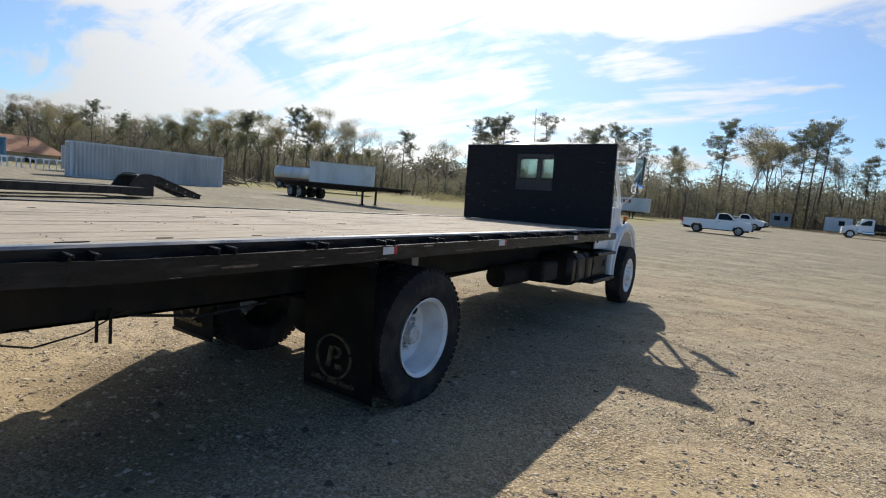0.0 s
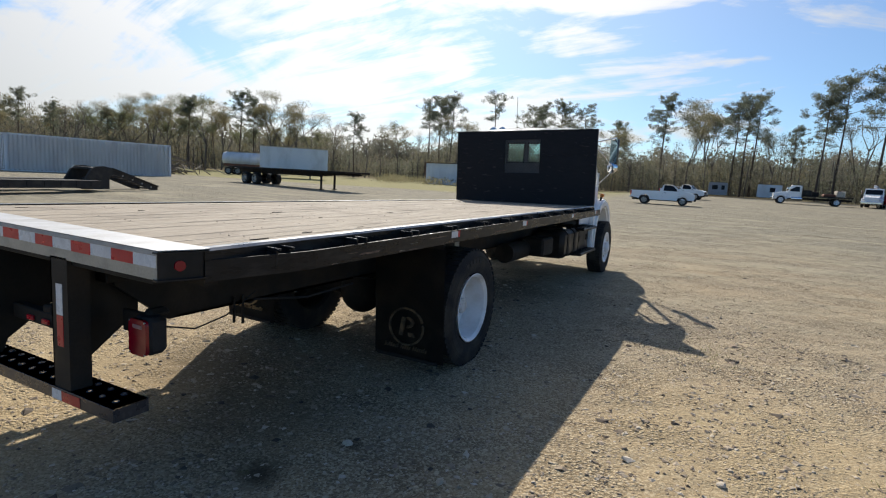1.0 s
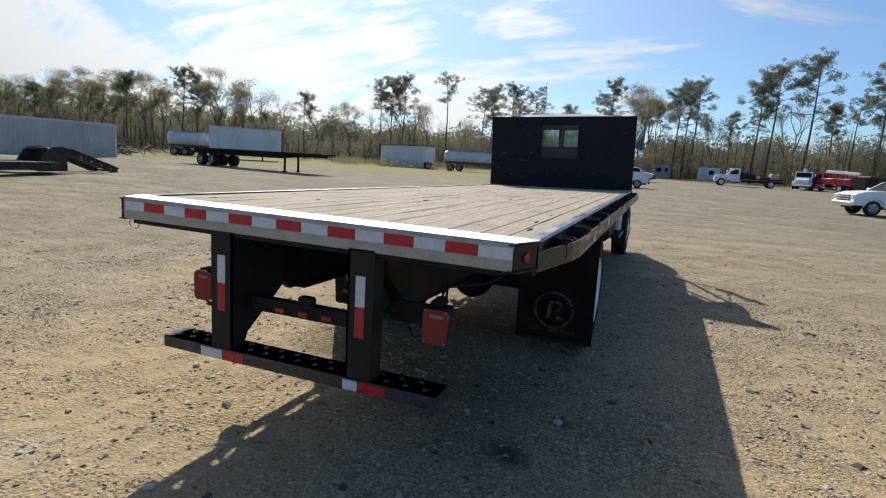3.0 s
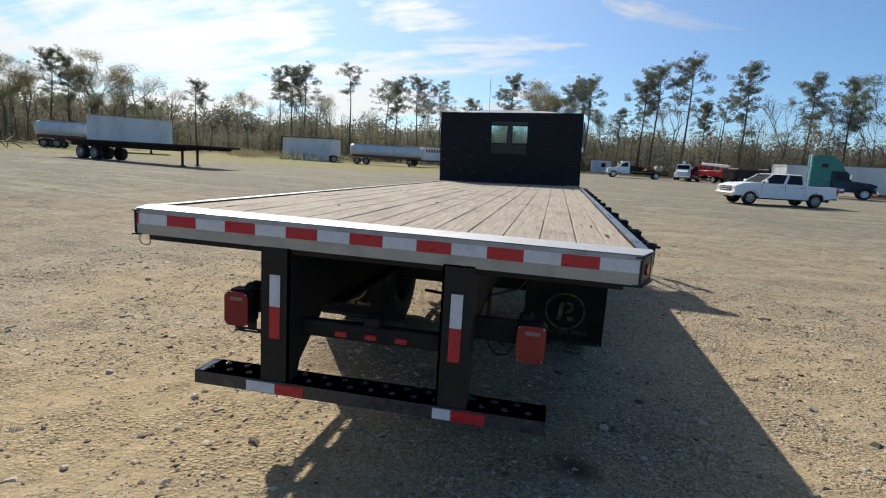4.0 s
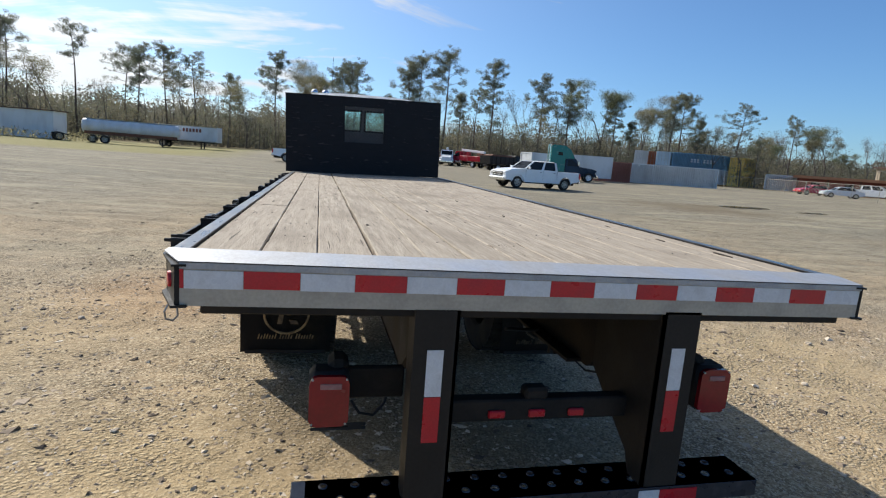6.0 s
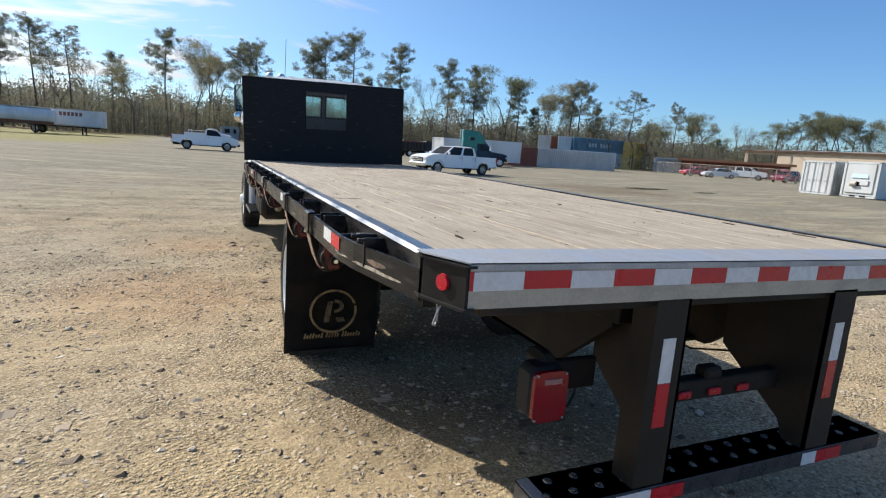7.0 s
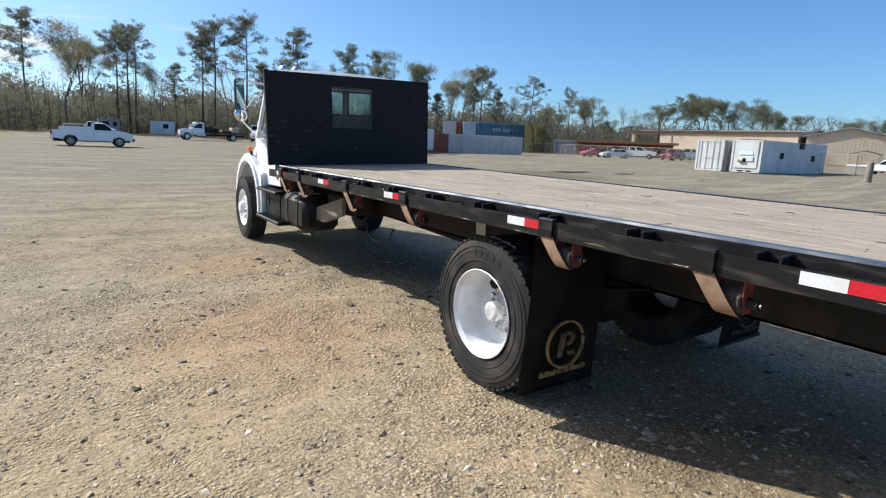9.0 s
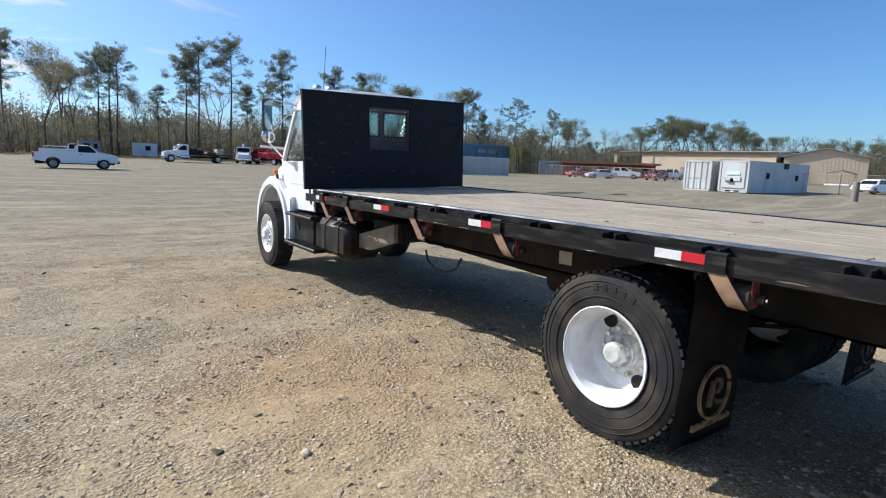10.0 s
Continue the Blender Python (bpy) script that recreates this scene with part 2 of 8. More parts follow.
def ground_material():
    """Crushed tan gravel: chips at three sizes, grey rolled lanes and pale wheel tracks, clay, wet and oily places,
    shade painted under the lorry.
    """
    m, nt, b = nodes_of("gravel_yard", 0.95)
    b.inputs["Specular IOR Level"].default_value = 0.12
    p = world_pos(nt)
    soil = tex(nt, "Noise", 0.55, 7, p, Roughness=0.6)
    patch = tex(nt, "Noise", 0.16, 6, p, Roughness=0.55)
    fine = tex(nt, "Noise", 34, 6, p, Roughness=0.7)
    chip = tex(nt, "Voronoi", 30, vec=world_pos(nt, (1, 1.25, 1)))
    grit = tex(nt, "Voronoi", 85, vec=p)
    big = tex(nt, "Voronoi", 13, vec=world_pos(nt, (1.2, 1, 1)))

    def grey(node):
        n = nt.nodes.new("ShaderNodeRGBToBW")
        nt.links.new(node.outputs["Color"], n.inputs[0])
        return n.outputs[0]
    # earth between the stones
    c = mix(nt, ramp_of(nt, soil.outputs["Fac"], 0.38, 0.62), (0.395, 0.300, 0.205), (0.325, 0.262, 0.195))
    c = mix(nt, ramp_of(nt, patch.outputs["Fac"], 0.40, 0.62), c, (0.300, 0.258, 0.212))
    # chips
    dense = ramp_of(nt, tex(nt, "Noise", 1.3, 6, p, Roughness=0.72).outputs["Fac"], 0.42, 0.60, 0.10, 0.95)
    tone = mix(nt, ramp_of(nt, grey(chip), 0.2, 0.8), (0.185, 0.145, 0.106), (0.57, 0.485, 0.385))
    c = mix(nt, arith(nt, "MULTIPLY", dense, ramp_of(nt, chip.outputs["Distance"], 0.52, 0.34)), c, tone)
    c = mix(nt, arith(nt, "MULTIPLY", dense, ramp_of(nt, chip.outputs["Distance"], 0.44, 0.62, 0, 0.6)), c, (0.115, 0.088, 0.062))
    c = mix(nt, ramp_of(nt, grey(grit), 0.62, 0.78, 0, 0.65), c, (0.60, 0.52, 0.42))
    c = mix(nt, ramp_of(nt, grey(grit), 0.38, 0.26, 0, 0.6), c, (0.120, 0.092, 0.066))
    rare = arith(nt, "MULTIPLY", ramp_of(nt, grey(big), 0.72, 0.76), ramp_of(nt, big.outputs["Distance"], 0.30, 0.22))
    c = mix(nt, arith(nt, "MULTIPLY", rare, 0.75), c, (0.52, 0.45, 0.37))
    c = mix(nt, ramp_of(nt, fine.outputs["Fac"], 0.52, 0.74, 0, 0.5), c, (0.15, 0.118, 0.088))
    # wheel lanes, bent a little across the yard, and the rolled grey middle of it
    sway = nt.nodes.new("ShaderNodeVectorMath")
    sway.operation = "ADD"
    nt.links.new(p, sway.inputs[0])
    drift = tex(nt, "Noise", 0.035, 2, p)
    off = nt.nodes.new("ShaderNodeVectorMath")
    off.operation = "SCALE"
    nt.links.new(drift.outputs["Color"], off.inputs[0])
    off.inputs["Scale"].default_value = 16.0
    nt.links.new(off.outputs[0], sway.inputs[1])

    def lanes(turn, scale, size):
        mp = nt.nodes.new("ShaderNodeMapping")
        mp.inputs["Rotation"].default_value = (0, 0, radians(turn))
        mp.inputs["Scale"].default_value = scale
        nt.links.new(sway.outputs[0], mp.inputs[0])
        return tex(nt, "Noise", size, 5, mp.outputs[0], Roughness=0.62).outputs["Fac"]
    away = nt.nodes.new("ShaderNodeVectorMath")
    away.operation = "LENGTH"
    nt.links.new(p, away.inputs[0])
    dist = away.outputs["Value"]
    # further off the yard is rolled and greyer
    rolled = ramp_of(nt, arith(nt, "ADD", dist, arith(nt, "MULTIPLY", patch.outputs["Fac"], 14)), 12, 30, 0, 0.80)
    c = mix(nt, rolled, c, mix(nt, ramp_of(nt, grey(chip), 0.2, 0.8), (0.120, 0.117, 0.107), (0.248, 0.242, 0.224)))
    k = ramp_of(nt, dist, 5, 14, 0.25, 1.0)
    pale = arith(nt, "MULTIPLY", ramp_of(nt, lanes(8, (0.06, 0.9, 1), 1.0), 0.52, 0.60, 0, 0.45), k)
    c = mix(nt, pale, c, (0.368, 0.342, 0.282))
    dark = arith(nt, "MULTIPLY", ramp_of(nt, lanes(-14, (0.07, 1.2, 1), 1.0), 0.52, 0.60, 0, 0.40), k)
    c = mix(nt, dark, c, (0.195, 0.170, 0.140))
    pale2 = arith(nt, "MULTIPLY", ramp_of(nt, lanes(62, (0.07, 0.8, 1), 0.9), 0.56, 0.65, 0, 0.5), k)
    c = mix(nt, pale2, c, (0.36, 0.333, 0.272))
    thin = arith(nt, "MULTIPLY", ramp_of(nt, lanes(3, (0.10, 4.2, 1), 1.0), 0.55, 0.63, 0, 0.34), k)
    c = mix(nt, thin, c, (0.155, 0.135, 0.108))
    thin2 = arith(nt, "MULTIPLY", ramp_of(nt, lanes(-24, (0.09, 3.4, 1), 1.0), 0.56, 0.63, 0, 0.34), k)
    c = mix(nt, thin2, c, (0.40, 0.363, 0.298))
    mottle = tex(nt, "Noise", 5.5, 6, p, Roughness=0.75)
    c = mix(nt, arith(nt, "MULTIPLY", ramp_of(nt, mottle.outputs["Fac"], 0.52, 0.66, 0, 0.5), k), c, (0.155, 0.135, 0.110))
    c = mix(nt, arith(nt, "MULTIPLY", ramp_of(nt, mottle.outputs["Fac"], 0.47, 0.34, 0, 0.5), k), c, (0.38, 0.352, 0.295))
    # clay showing through, oil and damp, plus shade painted broadly under the lorry
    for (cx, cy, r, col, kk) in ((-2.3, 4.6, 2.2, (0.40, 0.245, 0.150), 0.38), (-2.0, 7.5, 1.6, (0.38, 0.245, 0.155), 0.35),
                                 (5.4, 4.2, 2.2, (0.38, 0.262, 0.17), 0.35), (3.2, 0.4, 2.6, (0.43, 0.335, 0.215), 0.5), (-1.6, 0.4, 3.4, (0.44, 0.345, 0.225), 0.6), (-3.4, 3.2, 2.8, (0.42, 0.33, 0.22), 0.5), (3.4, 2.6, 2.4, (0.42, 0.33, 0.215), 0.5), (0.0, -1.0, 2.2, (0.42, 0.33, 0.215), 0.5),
                                 # the 1.3 to 2.0 wide dark ones put under-bed shade in the colour
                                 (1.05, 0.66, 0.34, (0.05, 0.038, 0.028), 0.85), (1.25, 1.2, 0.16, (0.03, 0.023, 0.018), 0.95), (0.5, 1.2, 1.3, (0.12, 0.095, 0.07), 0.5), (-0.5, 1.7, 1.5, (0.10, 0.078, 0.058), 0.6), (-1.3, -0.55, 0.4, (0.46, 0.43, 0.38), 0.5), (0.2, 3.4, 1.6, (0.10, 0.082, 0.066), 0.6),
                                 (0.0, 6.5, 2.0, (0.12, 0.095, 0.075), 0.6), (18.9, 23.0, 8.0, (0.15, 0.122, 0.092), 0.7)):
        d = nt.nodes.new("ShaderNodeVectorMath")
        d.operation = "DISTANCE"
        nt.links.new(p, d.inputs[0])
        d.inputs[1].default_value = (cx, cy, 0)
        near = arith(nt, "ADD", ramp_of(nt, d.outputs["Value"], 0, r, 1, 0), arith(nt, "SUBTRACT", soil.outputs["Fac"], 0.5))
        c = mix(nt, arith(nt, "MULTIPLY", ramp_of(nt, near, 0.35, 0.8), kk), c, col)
    # grass beyond the yard, and thin weeds in it
    sx = nt.nodes.new("ShaderNodeSeparateXYZ")
    nt.links.new(p, sx.inputs[0])
    edge = arith(nt, "ADD", arith(nt, "ADD", sx.outputs[1], arith(nt, "MULTIPLY", sx.outputs[0], -0.35)), arith(nt, "MULTIPLY", patch.outputs["Fac"], 10))
    west = ramp_of(nt, sx.outputs[0], -8, -14)
    lawn = arith(nt, "MULTIPLY", ramp_of(nt, edge, 57, 61), west)
    c = mix(nt, arith(nt, "MULTIPLY", lawn, 0.8), c, mix(nt, fine.outputs["Fac"], (0.14, 0.15, 0.05), (0.34, 0.30, 0.14)))
    c = mix(nt, ramp_of(nt, dist, 92, 108), c, mix(nt, fine.outputs["Fac"], (0.10, 0.09, 0.045), (0.22, 0.17, 0.10)))
    weed = tex(nt, "Noise", 2.3, 6, p, Roughness=0.75)
    c = mix(nt, ramp_of(nt, weed.outputs["Fac"], 0.655, 0.72, 0, 0.4), c, (0.15, 0.155, 0.06))
    c = mix(nt, 1.0, c, (0.985, 0.945, 0.80), "MULTIPLY")
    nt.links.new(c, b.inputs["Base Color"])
    h1 = ramp_of(nt, chip.outputs["Distance"], 0.0, 0.6, 1, 0)
    h2 = ramp_of(nt, grit.outputs["Distance"], 0.0, 0.6, 0.5, 0)
    h = arith(nt, "ADD", arith(nt, "MULTIPLY", h1, dense), arith(nt, "ADD", arith(nt, "MULTIPLY", h2, dense), arith(nt, "ADD", arith(nt, "MULTIPLY", fine.outputs["Fac"], 0.45), arith(nt, "MULTIPLY", tex(nt, "Noise", 5, 4, p).outputs["Fac"], 2.6))))
    bump(nt, b, h, 1.0, 0.014)
    return m


M_GROUND = ground_material()


# ---- mesh tools ----
def part(name, bm, material, parent=None, label="", smooth=0, fix=None):
    """Links a bmesh as one mesh object under a thing or a part. fix: a change made to every vertex."""
    if fix:
        for v in bm.verts:
            fix(v.co)
    me = bpy.data.meshes.new(name)
    bm.to_mesh(me)
    bm.free()
    me.materials.append(material)
    if smooth:
        me.polygons.foreach_set("use_smooth", [True] * len(me.polygons))
        me.set_sharp_from_angle(angle=radians(smooth))
    ob = new(name, me)
    if parent:
        ob.parent = parent
    return tagged(ob, label)


def share(name, me, parent, m):
    """One more object on a mesh that stands already."""
    ob = new(name, me)
    ob.parent = parent
    ob.matrix_basis = m
    return ob


def thing(name, label, category, group="", kind=""):
    return tagged(new(name), label, category, group, kind)


def box(bm, c, s, bev=0.0, rot=None):
    """A box at its centre c with sizes s; bev rounds its edges."""
    m = Matrix.Translation(c) @ (rot or Matrix()) @ Matrix.Diagonal((*s, 1))
    vs = bmesh.ops.create_cube(bm, size=1, matrix=m)["verts"]
    if bev:
        es = list({e for v in vs for e in v.link_edges})
        bmesh.ops.bevel(bm, geom=es, offset=bev, segments=1, affect="EDGES")
    return bm


def span(bm, a, b, bev=0.0):
    """A box between two opposite corners."""
    return box(bm, [(p + q) / 2 for p, q in zip(a, b)], [abs(q - p) for p, q in zip(a, b)], bev)


def rod(bm, a, b, r, r2=None, n=12):
    """A round bar from a to b."""
    a, b = Vector(a), Vector(b)
    m = Matrix.Translation((a + b) / 2) @ (b - a).to_track_quat("Z", "Y").to_matrix().to_4x4()
    bmesh.ops.create_cone(bm, cap_ends=True, segments=n, radius1=r, radius2=r if r2 is None else r2, depth=(b - a).length, matrix=m)
    return bm


def prism(bm, outline, x0, x1, axis="x"):
    """An outline (u, v) drawn out along an axis: x takes (y, z), y takes (x, z), z takes (x, y)."""
    def at(u, v, w):
        return {"x": (w, u, v), "y": (u, w, v), "z": (u, v, w)}[axis]
    lo = [bm.verts.new(at(u, v, x0)) for u, v in outline]
    hi = [bm.verts.new(at(u, v, x1)) for u, v in outline]
    n = len(outline)
    bm.faces.new(lo)
    bm.faces.new(hi[::-1])
    for i in range(n):
        bm.faces.new((lo[i], hi[i], hi[(i + 1) % n], lo[(i + 1) % n]))
    bmesh.ops.recalc_face_normals(bm, faces=bm.faces[:])
    return bm


def lathe(bm, outline, n=40, axis="x", at=(0, 0, 0), flip=1):
    """An outline of (radius, along) turned round an axis, open at its ends."""
    rings = []
    for r, w in outline:
        ring = []
        for i in range(n):
            a = 2 * math.pi * i / n
            u, v = r * math.cos(a), r * math.sin(a)
            p = {"x": (w * flip, u, v), "y": (u, w * flip, v), "z": (u, v, w * flip)}[axis]
            ring.append(bm.verts.new([p[k] + at[k] for k in range(3)]))
        rings.append(ring)
    for p, q in zip(rings, rings[1:]):
        for i in range(n):
            bm.faces.new((p[i], p[(i + 1) % n], q[(i + 1) % n], q[i]))
    bmesh.ops.recalc_face_normals(bm, faces=bm.faces[:])
    return bm


def tube(bm, pts, r, n=8):
    """A bent round pipe through the points."""
    for a, b in zip(pts, pts[1:]):
        rod(bm, a, b, r, n=n)
    for p in pts[1:-1]:
        bmesh.ops.create_icosphere(bm, subdivisions=1, radius=r, matrix=Matrix.Translation(p))
    return bm


def B():
    return bmesh.new()


# ---- ground ----
def land(x, y):
    """Height of the yard: level under the lorry, rising slightly outwards."""
    h = 0.0104 * max(0, min(160, math.hypot(x, y) - 8)) - 0.05
    w = min(1, max(0, (x + 22) / 14)) * min(1, max(0, (32 - x) / 10))
    h += 0.0085 * min(45, max(0, y - 56)) * w
    return h


def make_ground():
    radii = [0.0] + [0.14 * i for i in range(1, 86)]
    while radii[-1] < 2600:
        radii.append(radii[-1] * 1.045 + 0.02)
    n = 300
    verts, faces = [(0, 2, land(0, 2))], []
    for r in radii[1:]:
        for i in range(n):
            a = 2 * math.pi * i / n
            x, y = r * math.cos(a), 2 + r * math.sin(a)
            z = land(x, y)
            if r < 45:
                k = min(1, (45 - r) / 20)
                z += k * (0.020 * noise.noise((x * 0.9, y * 0.9, 3)) + 0.010 * noise.noise((x * 3.1, y * 3.1, 7)) + 0.006 * noise.noise((x * 7, y * 7, 1)))
                z += 0.016 * k * noise.noise((x * 0.25, y * 2.4, 11)) * (1 if r > 6 else r / 6)
            verts.append((x, y, z))
    for i in range(n):
        faces.append((0, 1 + i, 1 + (i + 1) % n))
    for j in range(len(radii) - 2):
        a, b = 1 + j * n, 1 + (j + 1) * n
        for i in range(n):
            faces.append((a + i, b + i, b + (i + 1) % n, a + (i + 1) % n))
    me = bpy.data.meshes.new("ground")
    me.from_pydata(verts, [], faces)
    me.polygons.foreach_set("use_smooth", [True] * len(me.polygons))
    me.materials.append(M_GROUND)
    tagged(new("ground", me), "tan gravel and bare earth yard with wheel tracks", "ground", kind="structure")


make_ground()


# ---- the flatbed lorry ----
truck = thing("flatbed_truck", "white cab flatbed truck with weathered wooden deck and black headboard", "truck")
DECK, LEN = 1.262, 7.60


def warp(co):
    """The old bed is slightly twisted: its tail leans one way, its head the other."""
    co.z += co.x * (-0.0075 + 0.0040 * co.y) + 0.0024 * co.y - 0.001


# chassis
for s in (-1, 1):
    bm = B()
    prism(bm, [(0.25, 0.98), (0.55, 0.74), (6.9, 0.74), (9.9, 0.70), (9.9, 0.95), (6.9, 1.0), (0.25, 1.06)], s * 0.40, s * 0.44)
    span(bm, (s * 0.33, 0.6, 0.74), (s * 0.44, 9.8, 0.755))
    span(bm, (s * 0.33, 0.6, 0.985), (s * 0.44, 6.8, 1.0))
    part("frame_rail", bm, M_FRAME, truck)
    bm = B()
    span(bm, (s * 0.36, 0.2, 1.0), (s * 0.46, 7.3, 1.10), 0.006)
    part("bed_sill", bm, M_FRAME, truck, fix=warp)
for k in range(19):
    y = 0.22 + 0.39 * k
    bm = B()
    span(bm, (-1.2, y - 0.035, 1.10), (1.2, y + 0.035, 1.195))
    part("cross_bearer", bm, M_FRAME, truck, fix=warp)

# deck planks
deck = part("deck", span(B(), (-1.165, 0.20, 1.197), (1.165, LEN + 0.02, 1.215)), M_FRAME, truck, "weathered grey plank deck", fix=warp)
rnd = random.Random(7)
NP = 14
edges = [-1.163, -0.965, -0.787, -0.599, -0.422, -0.260, -0.089, 0.070, 0.242, 0.404, 0.575, 0.745, 0.915, 1.050, 1.163]
gaps = [0.001] + [rnd.choice((0.0009, 0.0014, 0.0022, 0.0036)) for _ in edges[1:-1]] + [0.001]
gaps[3], gaps[5] = 0.006, 0.006
for i in range(NP):
    cuts = [0.205, LEN + 0.02]
    if i % 3 != 1:
        cuts.insert(1, rnd.choice((1.9, 2.7, 3.6, 4.7, 5.4)) + rnd.uniform(-0.2, 0.2))
    for y0, y1 in zip(cuts, cuts[1:]):
        bm = B()
        n = max(2, int((y1 - y0) / 0.16))
        top = DECK - 0.003 + rnd.uniform(-0.0012, 0.0012)
        ph, w = rnd.uniform(0, 50), (edges[i + 1] - edges[i])
        rows = []
        for j in range(n + 1):
            y = y0 + 0.003 + (y1 - y0 - 0.006) * j / n
            l = edges[i] + gaps[i] * (1 + 0.9 * noise.noise((ph, y * 3.1, 5))) + 0.0035 * noise.noise((ph, y * 2.2, 0))
            r = edges[i + 1] - gaps[i + 1] * (1 + 0.9 * noise.noise((ph, y * 3.3, 8))) + 0.0035 * noise.noise((ph, y * 2.2, 9))
            z = top + 0.003 * noise.noise((ph, y * 1.3, 4))
            row = [(l, y, 1.216), (l, y, z - 0.004), (l + 0.004, y, z), ((l + r) / 2, y, z - 0.001), (r - 0.004, y, z), (r, y, z - 0.004), (r, y, 1.216)]
            rows.append([bm.verts.new(p) for p in row])
        for a, b in zip(rows, rows[1:]):
            for k in range(6):
                bm.faces.new((a[k], a[k + 1], b[k + 1], b[k]))
        bm.faces.new(rows[0][::-1])
        bm.faces.new(rows[-1])
        bmesh.ops.recalc_face_normals(bm, faces=bm.faces[:])
        part("plank", bm, M_WOOD, deck, smooth=30, fix=warp)
# bolt heads and gouges in the planks
M_ROT = worn("rotten_dark_wood", (0.035, 0.027, 0.021), (0.09, 0.07, 0.053), 0.9, 0, 30, 0.7, 120, 0.3)
M_BOLT = worn("rusted_bolt_steel", (0.13, 0.10, 0.08), (0.07, 0.05, 0.04), 0.7, 0.3, 20, 0.6)
bm = B()
for k in range(1, 19):
    for i in range(NP):
        if rnd.random() < 0.45:
            for dx in (0.3, 0.7):
                x = edges[i] + (edges[i + 1] - edges[i]) * dx
                y = 0.22 + 0.39 * k + rnd.uniform(-0.012, 0.012)
                rod(bm, (x, y, DECK - 0.006), (x, y, DECK - 0.0012), rnd.uniform(0.003, 0.0052), n=6)
tagged(part("bolt_heads", bm, M_BOLT, deck, "dark sunken bolt heads", fix=warp), kind="stuff")
rg2 = random.Random(77)
marks = [(1.075, 0.62, 0.13, 0.010), (1.02, 1.02, 0.09, 0.008), (-0.56, 1.05, 0.05, 0.010), (-0.1, 1.9, 0.10, 0.007), (0.35, 2.9, 0.10, 0.006)]
for k in range(7):
    e = rg2.choice(edges[1:-1])
    marks.append((e + rg2.uniform(-0.004, 0.004) + (rg2.uniform(-0.07, 0.07) if k % 4 == 0 else 0), rg2.uniform(0.3, 6.8), rg2.uniform(0.02, 0.07), rg2.uniform(0.0025, 0.005)))
for gx, gy, gl, gw in marks:
    ring = [(gx + gw * rg2.uniform(0.5, 1.1) * math.sin(q), gy + gl * 0.55 * math.cos(q) * rg2.uniform(0.75, 1.1)) for q in (2 * math.pi * i / 9 for i in range(9))]
    part("gouge", prism(B(), ring, DECK - 0.006, DECK + 0.0012, "z"), M_ROT, deck, "dark rotten gouge", fix=warp)

# steel edging round the deck
for s in (-1, 1):
    bm = B()
    prism(bm, [(s * 1.165, 1.205), (s * 1.165, 1.266), (s * 1.212, 1.266), (s * 1.222, 1.256), (s * 1.222, 1.135), (s * 1.16, 1.135), (s * 1.16, 1.145), (s * 1.208, 1.145), (s * 1.208, 1.205)], 0.17, LEN, "y")
    part("side_channel", bm, M_RAIL, truck, "black steel side channel", smooth=40, fix=warp)
    bm = B()
    prism(bm, [(s * 1.166, 1.2665), (s * 1.166, 1.2695), (s * 1.212, 1.2695), (s * 1.2235, 1.258), (s * 1.2215, 1.255), (s * 1.211, 1.2665)], 0.19, LEN, "y")
    part("edge_strip", bm, M_EDGE, truck, "worn bright steel edge strip", smooth=40, fix=warp)
    # rub rail, bent in at the tail
    pts = [(1.222, 0.17), (1.308, 0.60), (1.326, 0.75), (1.326, LEN - 0.02)]
    bm = B()
    for z0, z1, t in ((1.124, 1.218, 0.011),):
        out = [(s * x, y) for x, y in pts] + [(s * (x - t), y) for x, y in reversed(pts)]
        prism(bm, out, z0, z1, "z")
    part("rub_rail", bm, M_RAIL, truck, "scraped black rub rail", fix=warp)
    # stake pockets and rail spools
    for k in range(12):
        y = 0.56 + 0.60 * k
        if y > LEN - 0.1:
            break
        xo = 1.314 if y > 0.7 else 1.294
        for dy in (-0.045, 0.045):
            bm = B()
            span(bm, (s * 1.224, y + dy - 0.006, 1.150), (s * xo, y + dy + 0.006, 1.248), 0.002)
            box(bm, (s * 1.285, y + dy, 1.240), (0.06, 0.016, 0.012), 0.002)
            part("stake_pocket", bm, M_RAIL, truck, fix=warp)
    for k in range(23):
        y = 0.86 + 0.30 * k
        if y > LEN - 0.1 or k % 2:
            continue
        part("rail_spool", rod(B(), (s * 1.224, y, 1.195), (s * 1.314, y, 1.19), 0.017, n=10), M_RAIL, truck, fix=warp)
    # side reflective tape: red ahead of white on one side, worn scraps on the other
    for y in ((1.04, 2.646, 4.247, 5.775, 7.24) if s < 0 else (2.42, 4.02, 5.94, 7.34)):
        l = 0.152 if s < 0 else 0.11
        for j, m in enumerate((M_TAPE_W, M_TAPE_R)):
            if s < 0:
                a, b = y - l * (j + 1), y - l * j
            else:
                a, b = (y - 0.035 - l, y - 0.035) if j == 0 else (y - 0.035, y)
            part("reflective_tape", span(B(), (s * 1.3265, a + 0.001, 1.162), (s * 1.3282, b - 0.001, 1.211)), m, truck, "white tape" if j == 0 else "red tape", fix=warp)

# bare scrapes along the rub rails
M_SCRAPE = worn("scraped_rail_primer", (0.40, 0.345, 0.265), (0.10, 0.085, 0.07), 0.6, 0, 30, 0.75, 90, 0.1, 0.42, 0.60)
M_RUSTY = worn("rusty_scrape", (0.20, 0.13, 0.085), (0.07, 0.05, 0.04), 0.7, 0, 30, 0.75, 90, 0.1, 0.42, 0.60)


